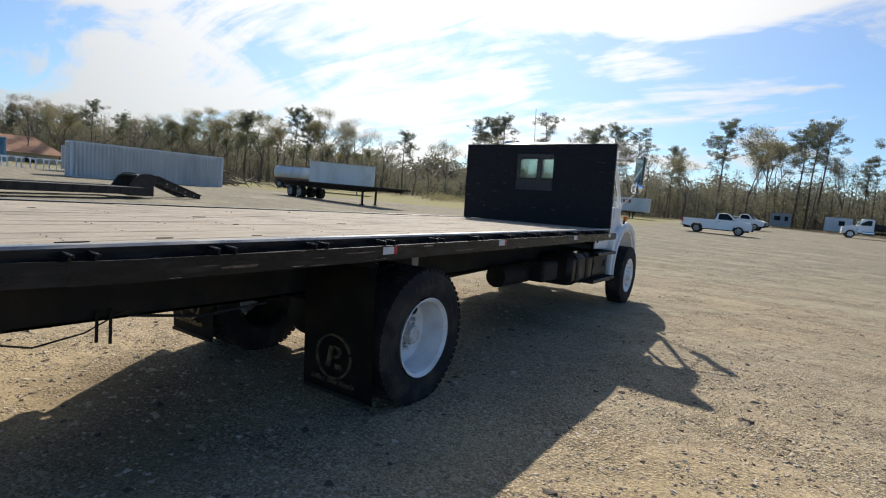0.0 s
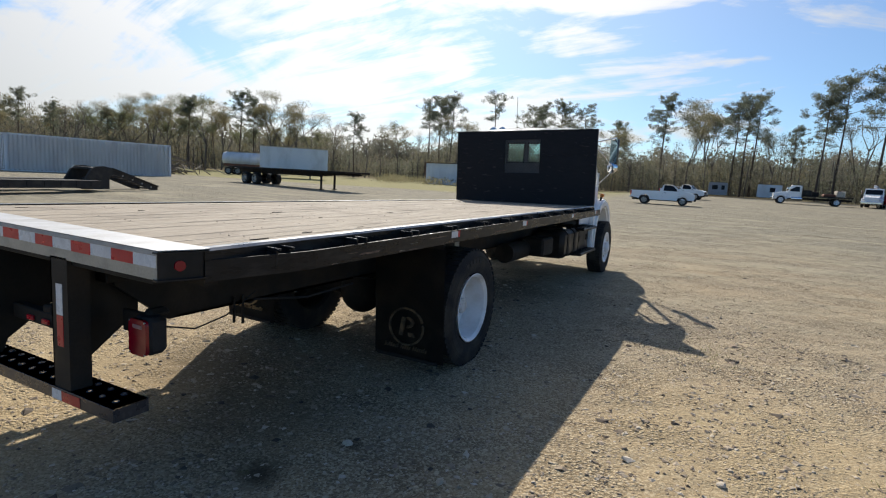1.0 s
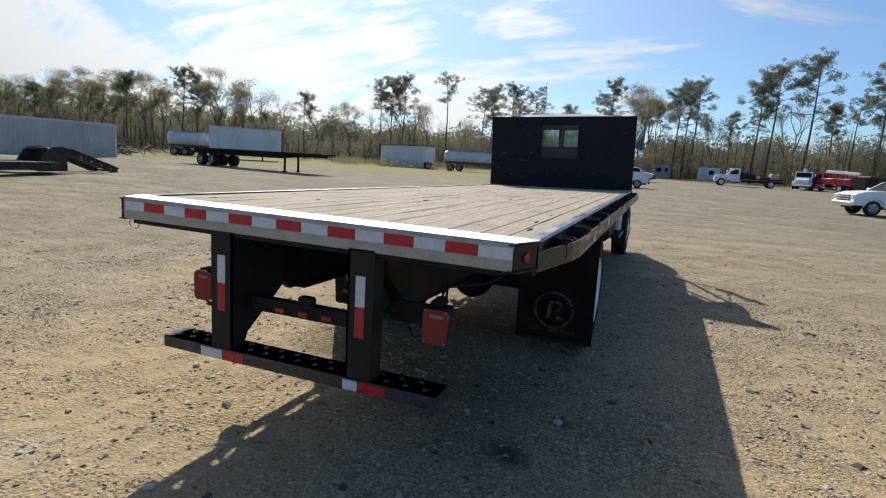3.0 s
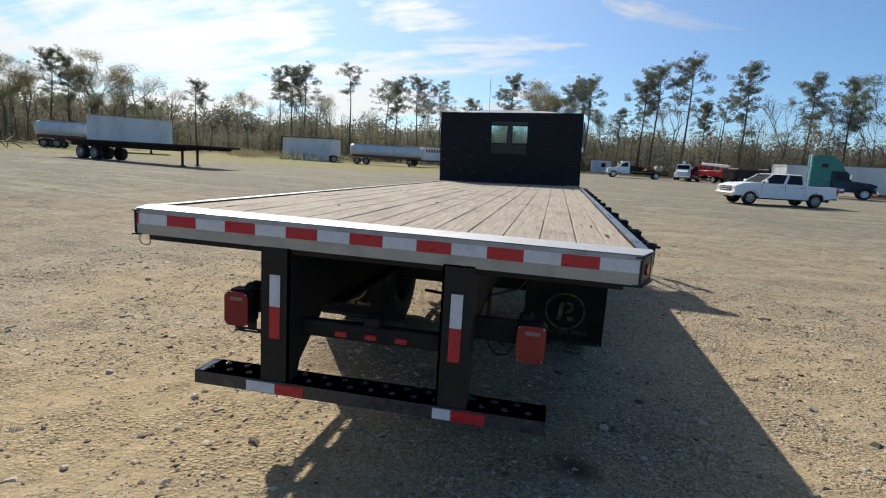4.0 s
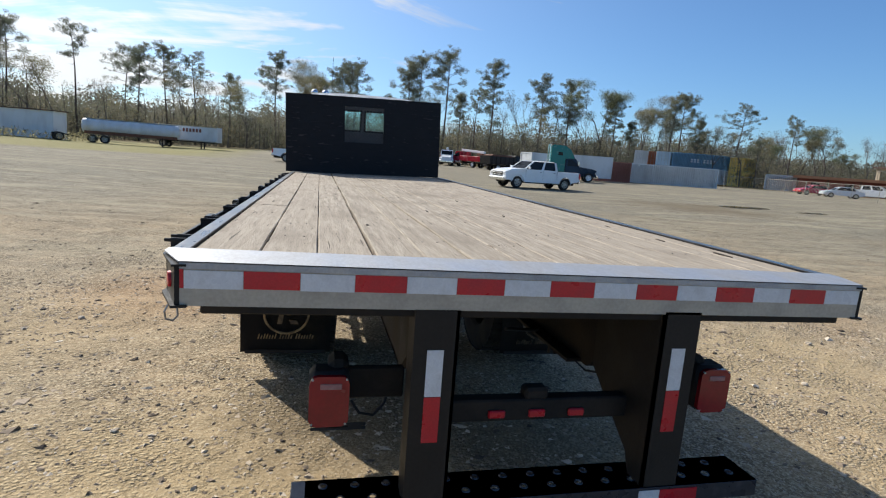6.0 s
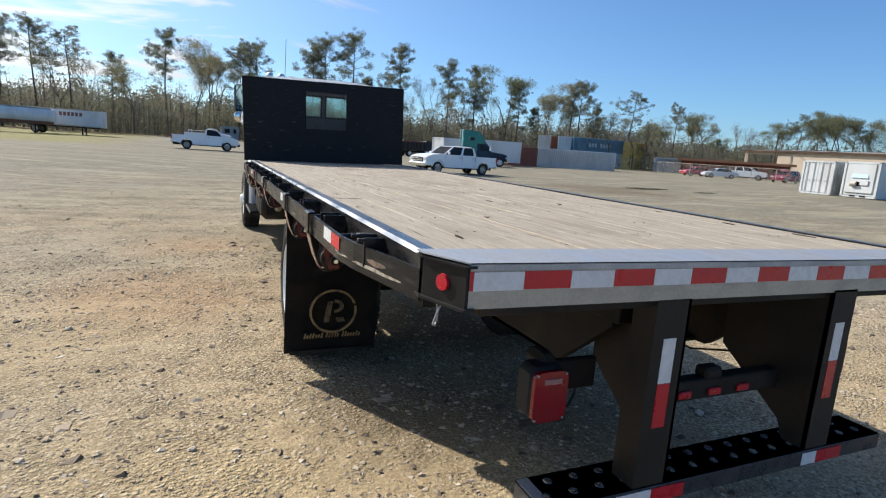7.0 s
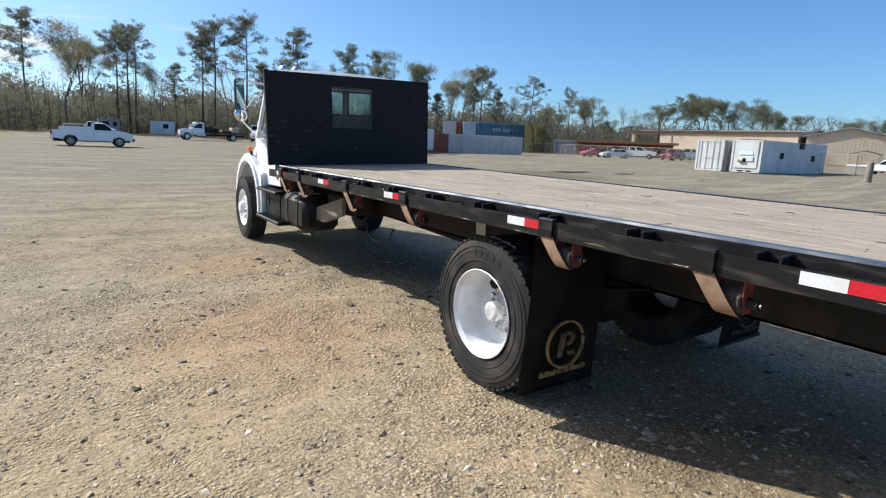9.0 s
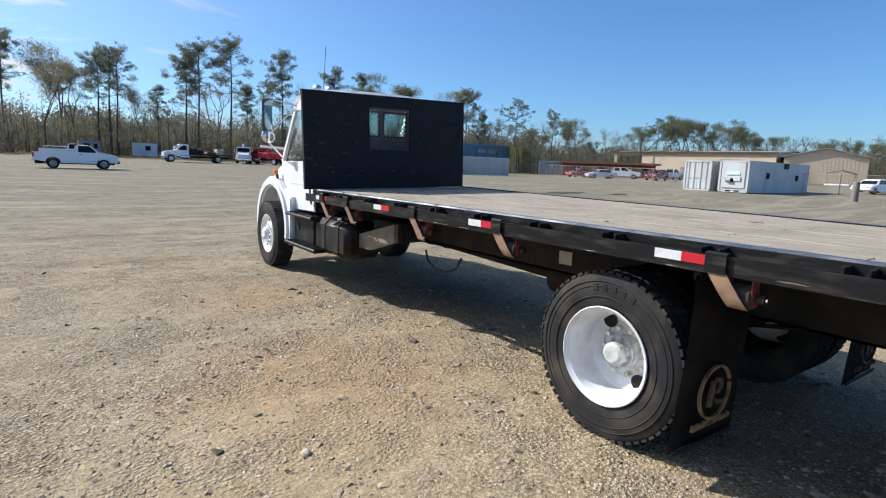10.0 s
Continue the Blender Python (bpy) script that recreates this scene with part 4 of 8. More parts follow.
# mudflaps behind the rear wheels
for s in (-1, 1):
    cx, y, zb = (-0.985, 2.44, 0.10) if s < 0 else (0.965, 2.30, 0.13)
    bm = B()
    n = 14
    rows = []
    for j in range(n + 1):
        z = zb + (1.10 - zb) * j / n
        k = (1.10 - z) / 0.95
        yy = y - 0.02 + 0.04 * k * k + 0.008 * math.sin(5 * z)
        rows.append([bm.verts.new((cx + s * u, yy + 0.010 * math.sin(7 * u + 3 * z) * k, z)) for u in (-0.32, -0.16, 0.0, 0.16, 0.31, 0.325)])
    for a, b in zip(rows, rows[1:]):
        for k in range(5):
            bm.faces.new((a[k], a[k + 1], b[k + 1], b[k]))
    bmesh.ops.solidify(bm, geom=bm.faces[:], thickness=0.010)
    flap = part("mudflap", bm, M_FLAP, truck, "black rubber mudflap with faded gold print", smooth=30)
    def arc(bm, r0, r1, a0, a1, n):
        for i in range(n):
            a, b = radians(a0 + (a1 - a0) * i / n), radians(a0 + (a1 - a0) * (i + 1) / n)
            prism(bm, [(cx + 1.05 * r * math.cos(q), 0.412 + r * math.sin(q)) for r, q in ((r0, a), (r0, b), (r1, b), (r1, a))], y - 0.034, y - 0.018, "y")
    bm = B()
    arc(bm, 0.157, 0.143, 20, 372, 44)
    bmesh.ops.remove_doubles(bm, verts=bm.verts[:], dist=0.0004)
    part("printed_ring", bm, M_DECAL if s < 0 else M_DECAL3, flap, "faded gold ring")
    bm = B()
    prism(bm, [(cx - 0.065, 0.335), (cx - 0.030, 0.335), (cx - 0.005, 0.485), (cx - 0.040, 0.485)], y - 0.034, y - 0.018, "y")
    prism(bm, [(cx + 0.030, 0.335), (cx + 0.085, 0.335), (cx + 0.070, 0.365), (cx + 0.020, 0.365)], y - 0.034, y - 0.018, "y")
    for k in range(10):
        q0, q1 = radians(-95 + 19 * k), radians(-95 + 19 * (k + 1))
        prism(bm, [(cx + 0.012 + 1.3 * r * math.cos(q), 0.448 + r * math.sin(q)) for r, q in ((0.026, q0), (0.026, q1), (0.046, q1), (0.046, q0))], y - 0.034, y - 0.018, "y")
    part("printed_emblem", bm, M_DECAL2 if s < 0 else M_DECAL3, flap, "faded gold emblem")
    # the maker's line below: a row of small slanted strokes
    bx, rp = -0.20, random.Random(3)
    for n_marks in (7, 5, 7):
        for k in range(n_marks):
            wd, hh = 0.0085, (0.036 if k == 0 else rp.choice((0.024, 0.024, 0.034)))
            bm = B()
            prism(bm, [(cx + bx, 0.222), (cx + bx + wd, 0.222), (cx + bx + wd + hh * 0.25, 0.222 + hh), (cx + bx + hh * 0.25, 0.222 + hh)], y - 0.030, y - 0.013, "y")
            part("printed_bar", bm, M_DECAL if s < 0 else M_DECAL3, flap, "faded gold print")
            bx += wd + 0.011
        bx += 0.016
    part("flap_weight", span(B(), (cx - 0.29, y - 0.004, zb + 0.0), (cx + 0.29, y + 0.004, zb + 0.028), 0.001), M_FLAP, flap, "stiff flap edge strip")
    part("flap_hanger", span(B(), (s * 0.44, y - 0.03, 1.07), (s * 1.27, y + 0.01, 1.11), 0.004), M_FRAME, truck)

# strap winches under the near rail
for y in (1.40, 2.31, 3.91, 5.05, 6.40, 7.05):
    bm = B()
    z = 1.03
    rod(bm, (-1.235, y - 0.17, z), (-1.235, y - 0.03, z), 0.018, n=10)
    for d in (-0.155, -0.035):
        prism(bm, [(-1.215, 1.15), (-1.285, 1.15), (-1.285, 1.06), (-1.262, z - 0.045), (-1.215, z - 0.045)], y + d - 0.003, y + d + 0.003, "y")
    winch = part("strap_winch", bm, M_WINCH, truck, "rusty red strap winch with webbing")
    # a coil of webbing, its turns showing at the ends
    bm = B()
    r0 = 0.058 if y < 4 else 0.052
    turns = []
    for k in range(7):
        r = r0 * (0.34 + 0.11 * k)
        turns += [(r - 0.002, 0.047 + (0.0 if k < 6 else -0.003)), (r, 0.051 if k < 6 else 0.047)]
    lathe(bm, turns + [(r0, -0.047)] + [(r, -w) for r, w in reversed(turns)], 28, "y", (-1.240, y - 0.10, z))
    part("rolled_strap", bm, M_COIL, winch, "rolled dirty webbing", smooth=40)
    bm = B()
    drop = 0.0 if y < 4.5 else 0.03
    a = [(-1.333, 1.226), (-1.339, 1.215), (-1.340, 1.15), (-1.332, 1.09), (-1.318, 1.03), (-1.300, 0.985 - drop), (-1.282, 0.972 - drop), (-1.245, 0.971)]
    b = [(x + 0.004, zz) for x, zz in reversed(a)]
    prism(bm, a + b, y - 0.048, y + 0.048, "y")
    for v in bm.verts:
        v.co.y -= 0.10 * min(1.0, max(0.0, (1.15 - v.co.z) / 0.17))
    part("hanging_strap", bm, M_STRAP, winch, "frayed tan webbing strap", smooth=40)
    bm = B()
    prism(bm, [(-1.346, 1.135), (-1.346, 1.228), (-1.338, 1.236), (-1.312, 1.236), (-1.312, 1.226), (-1.336, 1.226), (-1.340, 1.220), (-1.340, 1.135)], y - 0.052, y + 0.052, "y")
    part("strap_hook", bm, M_RAIL, winch, "black flat hook", smooth=30)
    part("ratchet_end", rod(B(), (-1.240, y - 0.20, z), (-1.240, y - 0.155, z), 0.022, n=12), M_FRAME, winch)
    part("ratchet_bolt", rod(B(), (-1.240, y - 0.212, z), (-1.240, y - 0.20, z), 0.010, n=8), M_CHROME, winch)

# headboard
HX0, HX1, HZ0, HZ1, HY = -1.317, 1.208, 1.262, 2.484, 7.62


def lean(co):
    """The headboard stands square to the twisted head of the bed."""
    co.z += 0.0158 + 0.023 * (co.x + 0.065) + (0.006 + 0.0048 * (co.x + 0.065)) * (co.z - 1.26)
    co.x -= 0.032 * (co.z - 1.29)


WX0, WX1, WZ0, WZ1 = -0.388, 0.252, 1.775, 2.345
head = part("headboard", span(B(), (HX0, HY, HZ0), (WX0, HY + 0.05, HZ1)), M_HEAD, truck, "scuffed black steel headboard", fix=lean)
for a, b in (((WX1, HZ0), (HX1, HZ1)), ((WX0, HZ0), (WX1, WZ0)), ((WX0, WZ1), (WX1, HZ1))):
    part("panel", span(B(), (a[0], HY, a[1]), (b[0], HY + 0.05, b[1])), M_HEAD, head, fix=lean)
for a, b in (((HX0 - 0.004, HZ1 - 0.0), (HX1 + 0.004, HZ1 + 0.012)),):
    part("top_rail", span(B(), (a[0], HY - 0.006, a[1]), (b[0], HY + 0.058, b[1]), 0.003), M_HEAD, head, fix=lean)
for k in range(1, 6):
    z = HZ0 + (HZ1 - HZ0) * k / 6
    for xa, xb in ((HX0, WX0), (WX1, HX1)) if WZ0 < z < WZ1 else ((HX0, HX1),):
        part("seam", span(B(), (xa, HY - 0.0035, z - 0.004), (xb, HY - 0.0005, z + 0.004)), M_HEAD, head, fix=lean)
bm = B()
n = 12
pitch = (WX1 - WX0) / n
for sgn in (-1, 1):
    for k in range(-n - 2, n * 2 + 2):
        x0 = WX0 + k * pitch
        p, q = Vector((x0, HY + 0.02, WZ0)), Vector((x0 + sgn * (WZ1 - WZ0) / 1.12, HY + 0.02, WZ1))
        t0, t1 = 0.0, 1.0
        dx = q.x - p.x
        ta, tb = sorted(((WX0 - p.x) / dx, (WX1 - p.x) / dx))
        t0, t1 = max(0, ta), min(1, tb)
        if t1 - t0 > 0.01:
            a, b = p.lerp(q, t0), p.lerp(q, t1)
            d = (b - a).normalized()
            m = Matrix.Translation((a + b) / 2) @ d.to_track_quat("Z", "Y").to_matrix().to_4x4()
            bmesh.ops.create_cube(bm, size=1, matrix=m @ Matrix.Diagonal((0.0175, 0.0060, (b - a).length, 1)))
part("expanded_mesh", bm, worn("dusty_mesh_steel", (0.125, 0.12, 0.118), (0.07, 0.068, 0.065), 0.6, 0.2, 8, 0.5), head, "dusty expanded metal mesh", fix=lean)


# cab
def cabfix(co):
    co.x -= 0.075
    co.y += 0.26
    co.z += 0.02 * co.x


CY0, CY1, CW = 7.60, 8.78, 1.00
cab = part("cab", span(B(), (-0.97, CY0, 1.00), (0.97, 9.05, 1.06), 0.01), M_CABIN, truck, "white conventional truck cab", fix=cabfix)
# back wall with its sliding window; the shade on it is put into its grey
bm = B()
for a, b in (((-CW, 0.95), (-0.40, 2.46)), ((0.40, 0.95), (CW, 2.46)), ((-0.40, 0.95), (0.40, 1.99)), ((-0.40, 2.32), (0.40, 2.46)), ((-0.065, 1.99), (0.005, 2.32))):
    span(bm, (a[0], CY0, a[1]), (b[0], CY0 + 0.05, b[1]))
part("back_wall", bm, worn("shade_grey_panel", (0.10, 0.10, 0.105), (0.06, 0.06, 0.06), 0.6, 0, 4, 0.5), cab, "rear cab wall, its grey darkened as shade", fix=cabfix)
for a, b in ((-0.385, -0.07), (0.01, 0.385)):
    g = part("rear_window", span(B(), (a, CY0 + 0.02, 1.995), (b, CY0 + 0.026, 2.315)), M_GREENGLASS, cab, "greenish rear window glass", fix=cabfix)
    g.visible_shadow = False
for a, b in ((-0.392, -0.052), (-0.008, 0.392)):
    bm = B()
    for p, q in (((a, 1.975), (b, 2.005)), ((a, 2.305), (b, 2.335)), ((a, 2.0), (a + 0.028, 2.31)), ((b - 0.028, 2.0), (b, 2.31))):
        span(bm, (p[0], CY0 - 0.012, p[1]), (q[0], CY0 + 0.0, q[1]), 0.004)
    part("window_seal", bm, M_BLACK, cab, "black rubber window seal", fix=cabfix)
# sides, built from the door's outline with a window opening
for s in (-1, 1):
    bm = B()
    for o in ([(CY0, 0.95), (8.92, 0.92), (8.92, 1.62), (CY0, 1.62)], [(CY0, 1.62), (7.76, 1.62), (7.74, 2.44), (CY0, 2.44)], [(7.76, 2.33), (8.45, 2.33), (8.40, 2.46), (7.74, 2.46)], [(8.86, 1.62), (8.95, 1.62), (8.47, 2.45), (8.39, 2.45)], [(8.03, 1.62), (8.07, 1.62), (8.07, 2.34), (8.03, 2.34)]):
        prism(bm, o, s * 0.955, s * 1.0)
    for v in bm.verts:
        if v.co.z > 1.7:
            v.co.x -= s * 0.05 * (v.co.z - 1.62) / 0.8
    bmesh.ops.bevel(bm, geom=[e for e in bm.edges if e.calc_length() > 0.3], offset=0.008, segments=1, affect="EDGES")
    door = part("door", bm, M_WHITE, cab, "white cab door", smooth=30, fix=cabfix)
    part("crease", span(B(), (s * 1.0, CY0 + 0.02, 1.30), (s * 1.006, 8.88, 1.312)), M_WHITE, door, fix=cabfix)
    bm = B()
    prism(bm, [(7.78, 1.64), (8.82, 1.64), (8.42, 2.32), (7.78, 2.32)], s * 0.945, s * 0.950)
    for v in bm.verts:
        if v.co.z > 1.7:
            v.co.x -= s * 0.045
    g = part("side_window", bm, M_GLASS, door, "side window", fix=cabfix)
    g.visible_shadow = False
    bm = B()
    box(bm, (s * 1.012, 7.86, 1.52), (0.02, 0.13, 0.03), 0.006)
    part("door_handle", bm, M_PLASTIC, door, "black door handle", fix=cabfix)
    bm = B()
    tube(bm, [(s * 1.02, 7.70, 1.05), (s * 1.05, 7.68, 1.15), (s * 1.04, 7.68, 1.75), (s * 1.01, 7.70, 1.82)], 0.012, 8)
    part("grab_bar", bm, M_PLASTIC, cab, "black grab bar", fix=cabfix)
# roof, pillars, windscreen
bm = B()
rows = []
for y, z, k in ((CY0, 2.46, 0.0), (CY0 + 0.02, 2.54, 0.02), (CY0 + 0.16, 2.605, 0.03), (8.05, 2.635, 0.03), (8.35, 2.60, 0.02), (8.47, 2.48, 0.0)):
    rows.append([bm.verts.new((u, y, z - 0.06 * abs(u) ** 3.0 - (0.0 if abs(u) < 0.9 else k))) for u in (-0.985, -0.93, -0.8, -0.62, -0.5, -0.2, 0, 0.2, 0.5, 0.62, 0.8, 0.93, 0.985)])
for a, b in zip(rows, rows[1:]):
    for i in range(12):
        bm.faces.new((a[i], b[i], b[i + 1], a[i + 1]))
bmesh.ops.solidify(bm, geom=bm.faces[:], thickness=0.04)
part("roof", bm, M_WHITE, cab, "white cab roof", smooth=40, fix=cabfix)
bm = B()
prism(bm, [(8.92, 1.64), (8.925, 1.64), (8.475, 2.44), (8.47, 2.44)], -0.93, 0.93)
g = part("windscreen", bm, M_GLASS, cab, "windscreen glass", fix=cabfix)
g.visible_shadow = False
bm = B()
box(bm, (0, 8.86, 1.50), (1.86, 0.22, 0.25), 0.04)
part("dashboard", bm, M_CABIN, cab, fix=cabfix)
for x in (-0.5, 0.5):
    bm = B()
    box(bm, (x, 8.05, 1.33), (0.5, 0.5, 0.16), 0.04)
    box(bm, (x, 7.80, 1.62), (0.48, 0.12, 0.52), 0.05)
    part("seat", bm, M_CABIN, cab, "dark cab seat", fix=cabfix)
bm = B()
lathe(bm, [(0.20, -0.012), (0.215, 0.0), (0.20, 0.012), (0.188, 0.0), (0.20, -0.012)], 24, "y", (-0.5, 8.55, 1.58))
part("steering_wheel", bm, M_PLASTIC, cab, fix=cabfix)
for x in (-0.62, -0.28, 0.0, 0.28, 0.62):
    bm = B()
    bmesh.ops.create_uvsphere(bm, u_segments=12, v_segments=8, radius=0.04, matrix=Matrix.Translation((x, 8.42 - 0.03 * abs(x), 2.575)) @ Matrix.Diagonal((1, 1.5, 0.9, 1)))
    part("roof_marker", bm, M_AMBER, cab, "amber roof marker", smooth=40, fix=cabfix)
for x in (-0.84, -0.66):
    bm = B()
    bmesh.ops.create_uvsphere(bm, u_segments=14, v_segments=10, radius=0.062, matrix=Matrix.Translation((x, 7.95, 2.60)) @ Matrix.Diagonal((1, 1.4, 1, 1)))
    rod(bm, (x, 7.95, 2.55), (x, 7.95, 2.62), 0.02, n=8)
    part("roof_lamp", bm, M_CHROME, cab, "small chrome roof lamp", smooth=40, fix=cabfix)

# bonnet and front wings
bm = B()
rows = []
for y, w, z in ((8.86, 0.98, 1.66), (9.3, 0.92, 1.60), (9.9, 0.80, 1.50), (10.25, 0.70, 1.42), (10.34, 0.66, 1.20), (10.34, 0.66, 0.75)):
    rows.append([bm.verts.new(p) for p in ((-w, y, 0.9 if y < 10.3 else 0.75), (-w, y, z - 0.16), (-w + 0.06, y, z - 0.05), (-w + 0.2, y, z), (0, y, z + 0.02), (w - 0.2, y, z), (w - 0.06, y, z - 0.05), (w, y, z - 0.16), (w, y, 0.9 if y < 10.3 else 0.75))])
for a, b in zip(rows, rows[1:]):
    for i in range(8):
        bm.faces.new((a[i], a[i + 1], b[i + 1], b[i]))
bmesh.ops.recalc_face_normals(bm, faces=bm.faces[:])
part("bonnet", bm, M_WHITE, truck, "white sloping bonnet", smooth=35, fix=cabfix)
for s in (-1, 1):
    # wing: an arch over the wheel, flaring down behind it
    bm = B()
    fy = FX - 0.26
    outer = [(fy + 0.74 * math.cos(radians(-14 + 208 * i / 18)), 0.64 + 0.74 * math.sin(radians(-14 + 208 * i / 18))) for i in range(19)]
    inner = [(fy + 0.60 * math.cos(radians(-14 + 208 * i / 18)), 0.60 + 0.62 * math.sin(radians(-14 + 208 * i / 18))) for i in range(19)]
    prism(bm, outer + inner[::-1], s * 0.70, s * 1.11)
    bmesh.ops.bevel(bm, geom=[e for e in bm.edges if min(abs(v.co.x) for v in e.verts) > 1.10], offset=0.035, segments=3, affect="EDGES")
    wing = part("wing", bm, M_WHITE, truck, "white front wing", smooth=45, fix=cabfix)
    # skirt down behind the wheel to the step
    bm = B()
    prism(bm, [(8.66, 0.94), (8.58, 0.62), (8.50, 0.40), (8.38, 0.40), (8.34, 0.70), (8.34, 1.10), (8.66, 1.22)], s * 0.90, s * 1.08)
    bmesh.ops.bevel(bm, geom=bm.edges[:], offset=0.02, segments=2, affect="EDGES")
    part("skirt", bm, M_WHITE, wing, smooth=40, fix=cabfix)
    bm = B()
    box(bm, (s * 1.07, 9.00, 1.45), (0.06, 0.11, 0.07), 0.012)
    part("turn_lamp", bm, M_AMBER, wing, "amber turn lamp", fix=cabfix)
    bm = B()
    tube(bm, [(s * 1.06, 8.97, 1.42), (s * 1.05, 8.94, 1.30)], 0.02, 8)
    part("lamp_bracket", bm, M_PLASTIC, wing, fix=cabfix)
    # steps and fuel tank
    bm = B()
    span(bm, (s * 0.72, 7.25, 0.45), (s * 1.17, 8.36, 0.50), 0.012)
    for k in range(15):
        span(bm, (s * 0.80, 7.28 + 0.071 * k, 0.50), (s * 1.16, 7.305 + 0.071 * k, 0.508))
    part("lower_step", bm, M_BLACK, truck, "black ribbed cab step", fix=cabfix)
    bm = B()
    span(bm, (s * 0.78, 7.42, 0.86), (s * 1.15, 8.38, 0.90), 0.01)
    for k in range(14):
        span(bm, (s * 0.80, 7.44 + 0.067 * k, 0.90), (s * 1.14, 7.462 + 0.067 * k, 0.907))
    part("upper_step", bm, M_BLACK, truck, "black ribbed cab step", fix=cabfix)
    bm = B()
    box(bm, (s * 0.80, 7.05, 0.68), (0.50, 0.98, 0.44), 0.07)
    tank = part("fuel_tank", bm, M_BLACK, truck, "black fuel tank", smooth=40, fix=cabfix)
    for y in (6.82, 7.22):
        part("tank_strap", box(B(), (s * 0.80, y, 0.68), (0.516, 0.04, 0.456), 0.07), M_FRAME, tank, fix=cabfix)
    part("tank_cap", rod(B(), (s * 0.9, 7.02, 0.90), (s * 0.9, 7.02, 0.93), 0.05, n=16), M_CHROME, tank, fix=cabfix)
    bat = part("battery_box", span(B(), (s * 0.58, 7.62, 0.50), (s * 1.02, 8.33, 0.858), 0.015), M_BLACK, truck, "black battery box", fix=cabfix)
    for y in (7.62, 8.16):
        part("latch", span(B(), (s * 1.02, y - 0.03, 0.66), (s * 1.034, y + 0.03, 0.76), 0.004), M_FRAME, bat, fix=cabfix)
    # mirrors
    M_MIRRORBACK = worn("dull_mirror_shell", (0.10, 0.105, 0.11), (0.07, 0.07, 0.07), 0.4, 0.8, 9, 0.5)
    bm = B()
    mx, my = s * 1.27, 8.80
    tube(bm, [(s * 0.95, 8.42, 2.40), (mx, my, 2.52), (mx, my, 1.92), (s * 1.0, 8.86, 1.66)], 0.012, 8)
    tube(bm, [(s * 0.95, 8.45, 2.36), (s * 1.14, 8.62, 2.15), (mx, my, 1.95)], 0.009, 8)
    arm = part("mirror_arm", bm, M_CHROME, truck, "bright mirror bracket", smooth=40, fix=cabfix)
    swing = lambda b_: (bmesh.ops.rotate(b_, cent=(mx, my, 2.2), matrix=Matrix.Rotation(radians(-s * 24), 3, "Z"), verts=b_.verts[:]), b_)[1]
    mirror = part("mirror", swing(box(B(), (mx, my - 0.02, 2.27), (0.17, 0.06, 0.46), 0.02)), M_MIRRORBACK, arm, "tall west coast mirror", smooth=40, fix=cabfix)
    # the teal tint paints in a reflection of blue sky
    part("mirror_glass", swing(box(B(), (mx, my - 0.052, 2.27), (0.145, 0.004, 0.43), 0.0015)), worn("sky_tinted_mirror", (0.22, 0.31, 0.34), (0.16, 0.24, 0.27), 0.04, 1.0, 3, 0.2, 30, 0), mirror, fix=cabfix)
    bm = B()
    bmesh.ops.create_uvsphere(bm, u_segments=20, v_segments=10, radius=0.10, matrix=Matrix.Translation((mx - s * 0.02, my - 0.03, 1.97)) @ Matrix.Diagonal((1, 0.35, 1, 1)))
    part("convex_mirror", bm, M_CHROME, arm, "round convex mirror", smooth=60, fix=cabfix)
bm = B()
span(bm, (-1.08, 10.30, 0.55), (1.0, 10.42, 0.80), 0.02)
part("front_bumper", bm, M_CHROME, truck, "front bumper")
bm = B()
tube(bm, [(-0.62, 8.7, 2.47), (-0.62, 8.6, 3.25)], 0.004, 5)
part("antenna", bm, M_PLASTIC, truck, "thin whip aerial")


# ---- parked vehicles ----
def put(ob, x, y, turn=0.0, dz=0.0):
    """Stands a thing on the yard."""
    ob.matrix_basis = pose(x, y, land(x, y) + dz, 0, 0, turn)
    return ob


def road_wheel(parent, x, y, r, w, s, rim=M_ALU, name="wheel"):
    bm = B()
    lathe(bm, [(r * 0.62, 0.42 * w), (r * 0.64, 0.5 * w), (r * 0.60, 0.46 * w), (r * 0.52, 0.30 * w), (r * 0.30, 0.34 * w), (r * 0.12, 0.40 * w), (0.0, 0.42 * w)], 24, "x", (x, y, r), s)
    wh = part(name, bm, rim, parent, smooth=35)
    bm = B()
    lathe(bm, [(r * 0.62, -0.48 * w), (r * 0.8, -0.5 * w), (r * 0.97, -0.42 * w), (r, -0.3 * w), (r, 0.3 * w), (r * 0.97, 0.42 * w), (r * 0.8, 0.5 * w), (r * 0.62, 0.46 * w)], 28, "x", (x, y, r), s)
    part("tyre", bm, M_RUBBER, wh, smooth=35)
    for i in range(5):
        a = 2 * math.pi * i / 5
        p = Vector((x + s * 0.36 * w, y + r * 0.42 * math.cos(a), r + r * 0.42 * math.sin(a)))
        part("rim_slot", rod(B(), p, p + Vector((s * 0.02, 0, 0)), r * 0.09, n=8), M_FRAME, wh)


def arch_pts(y, r, z, n=9):
    return [(y + r * math.cos(math.pi * i / (n - 1)), z + r * math.sin(math.pi * i / (n - 1))) for i in range(n)]


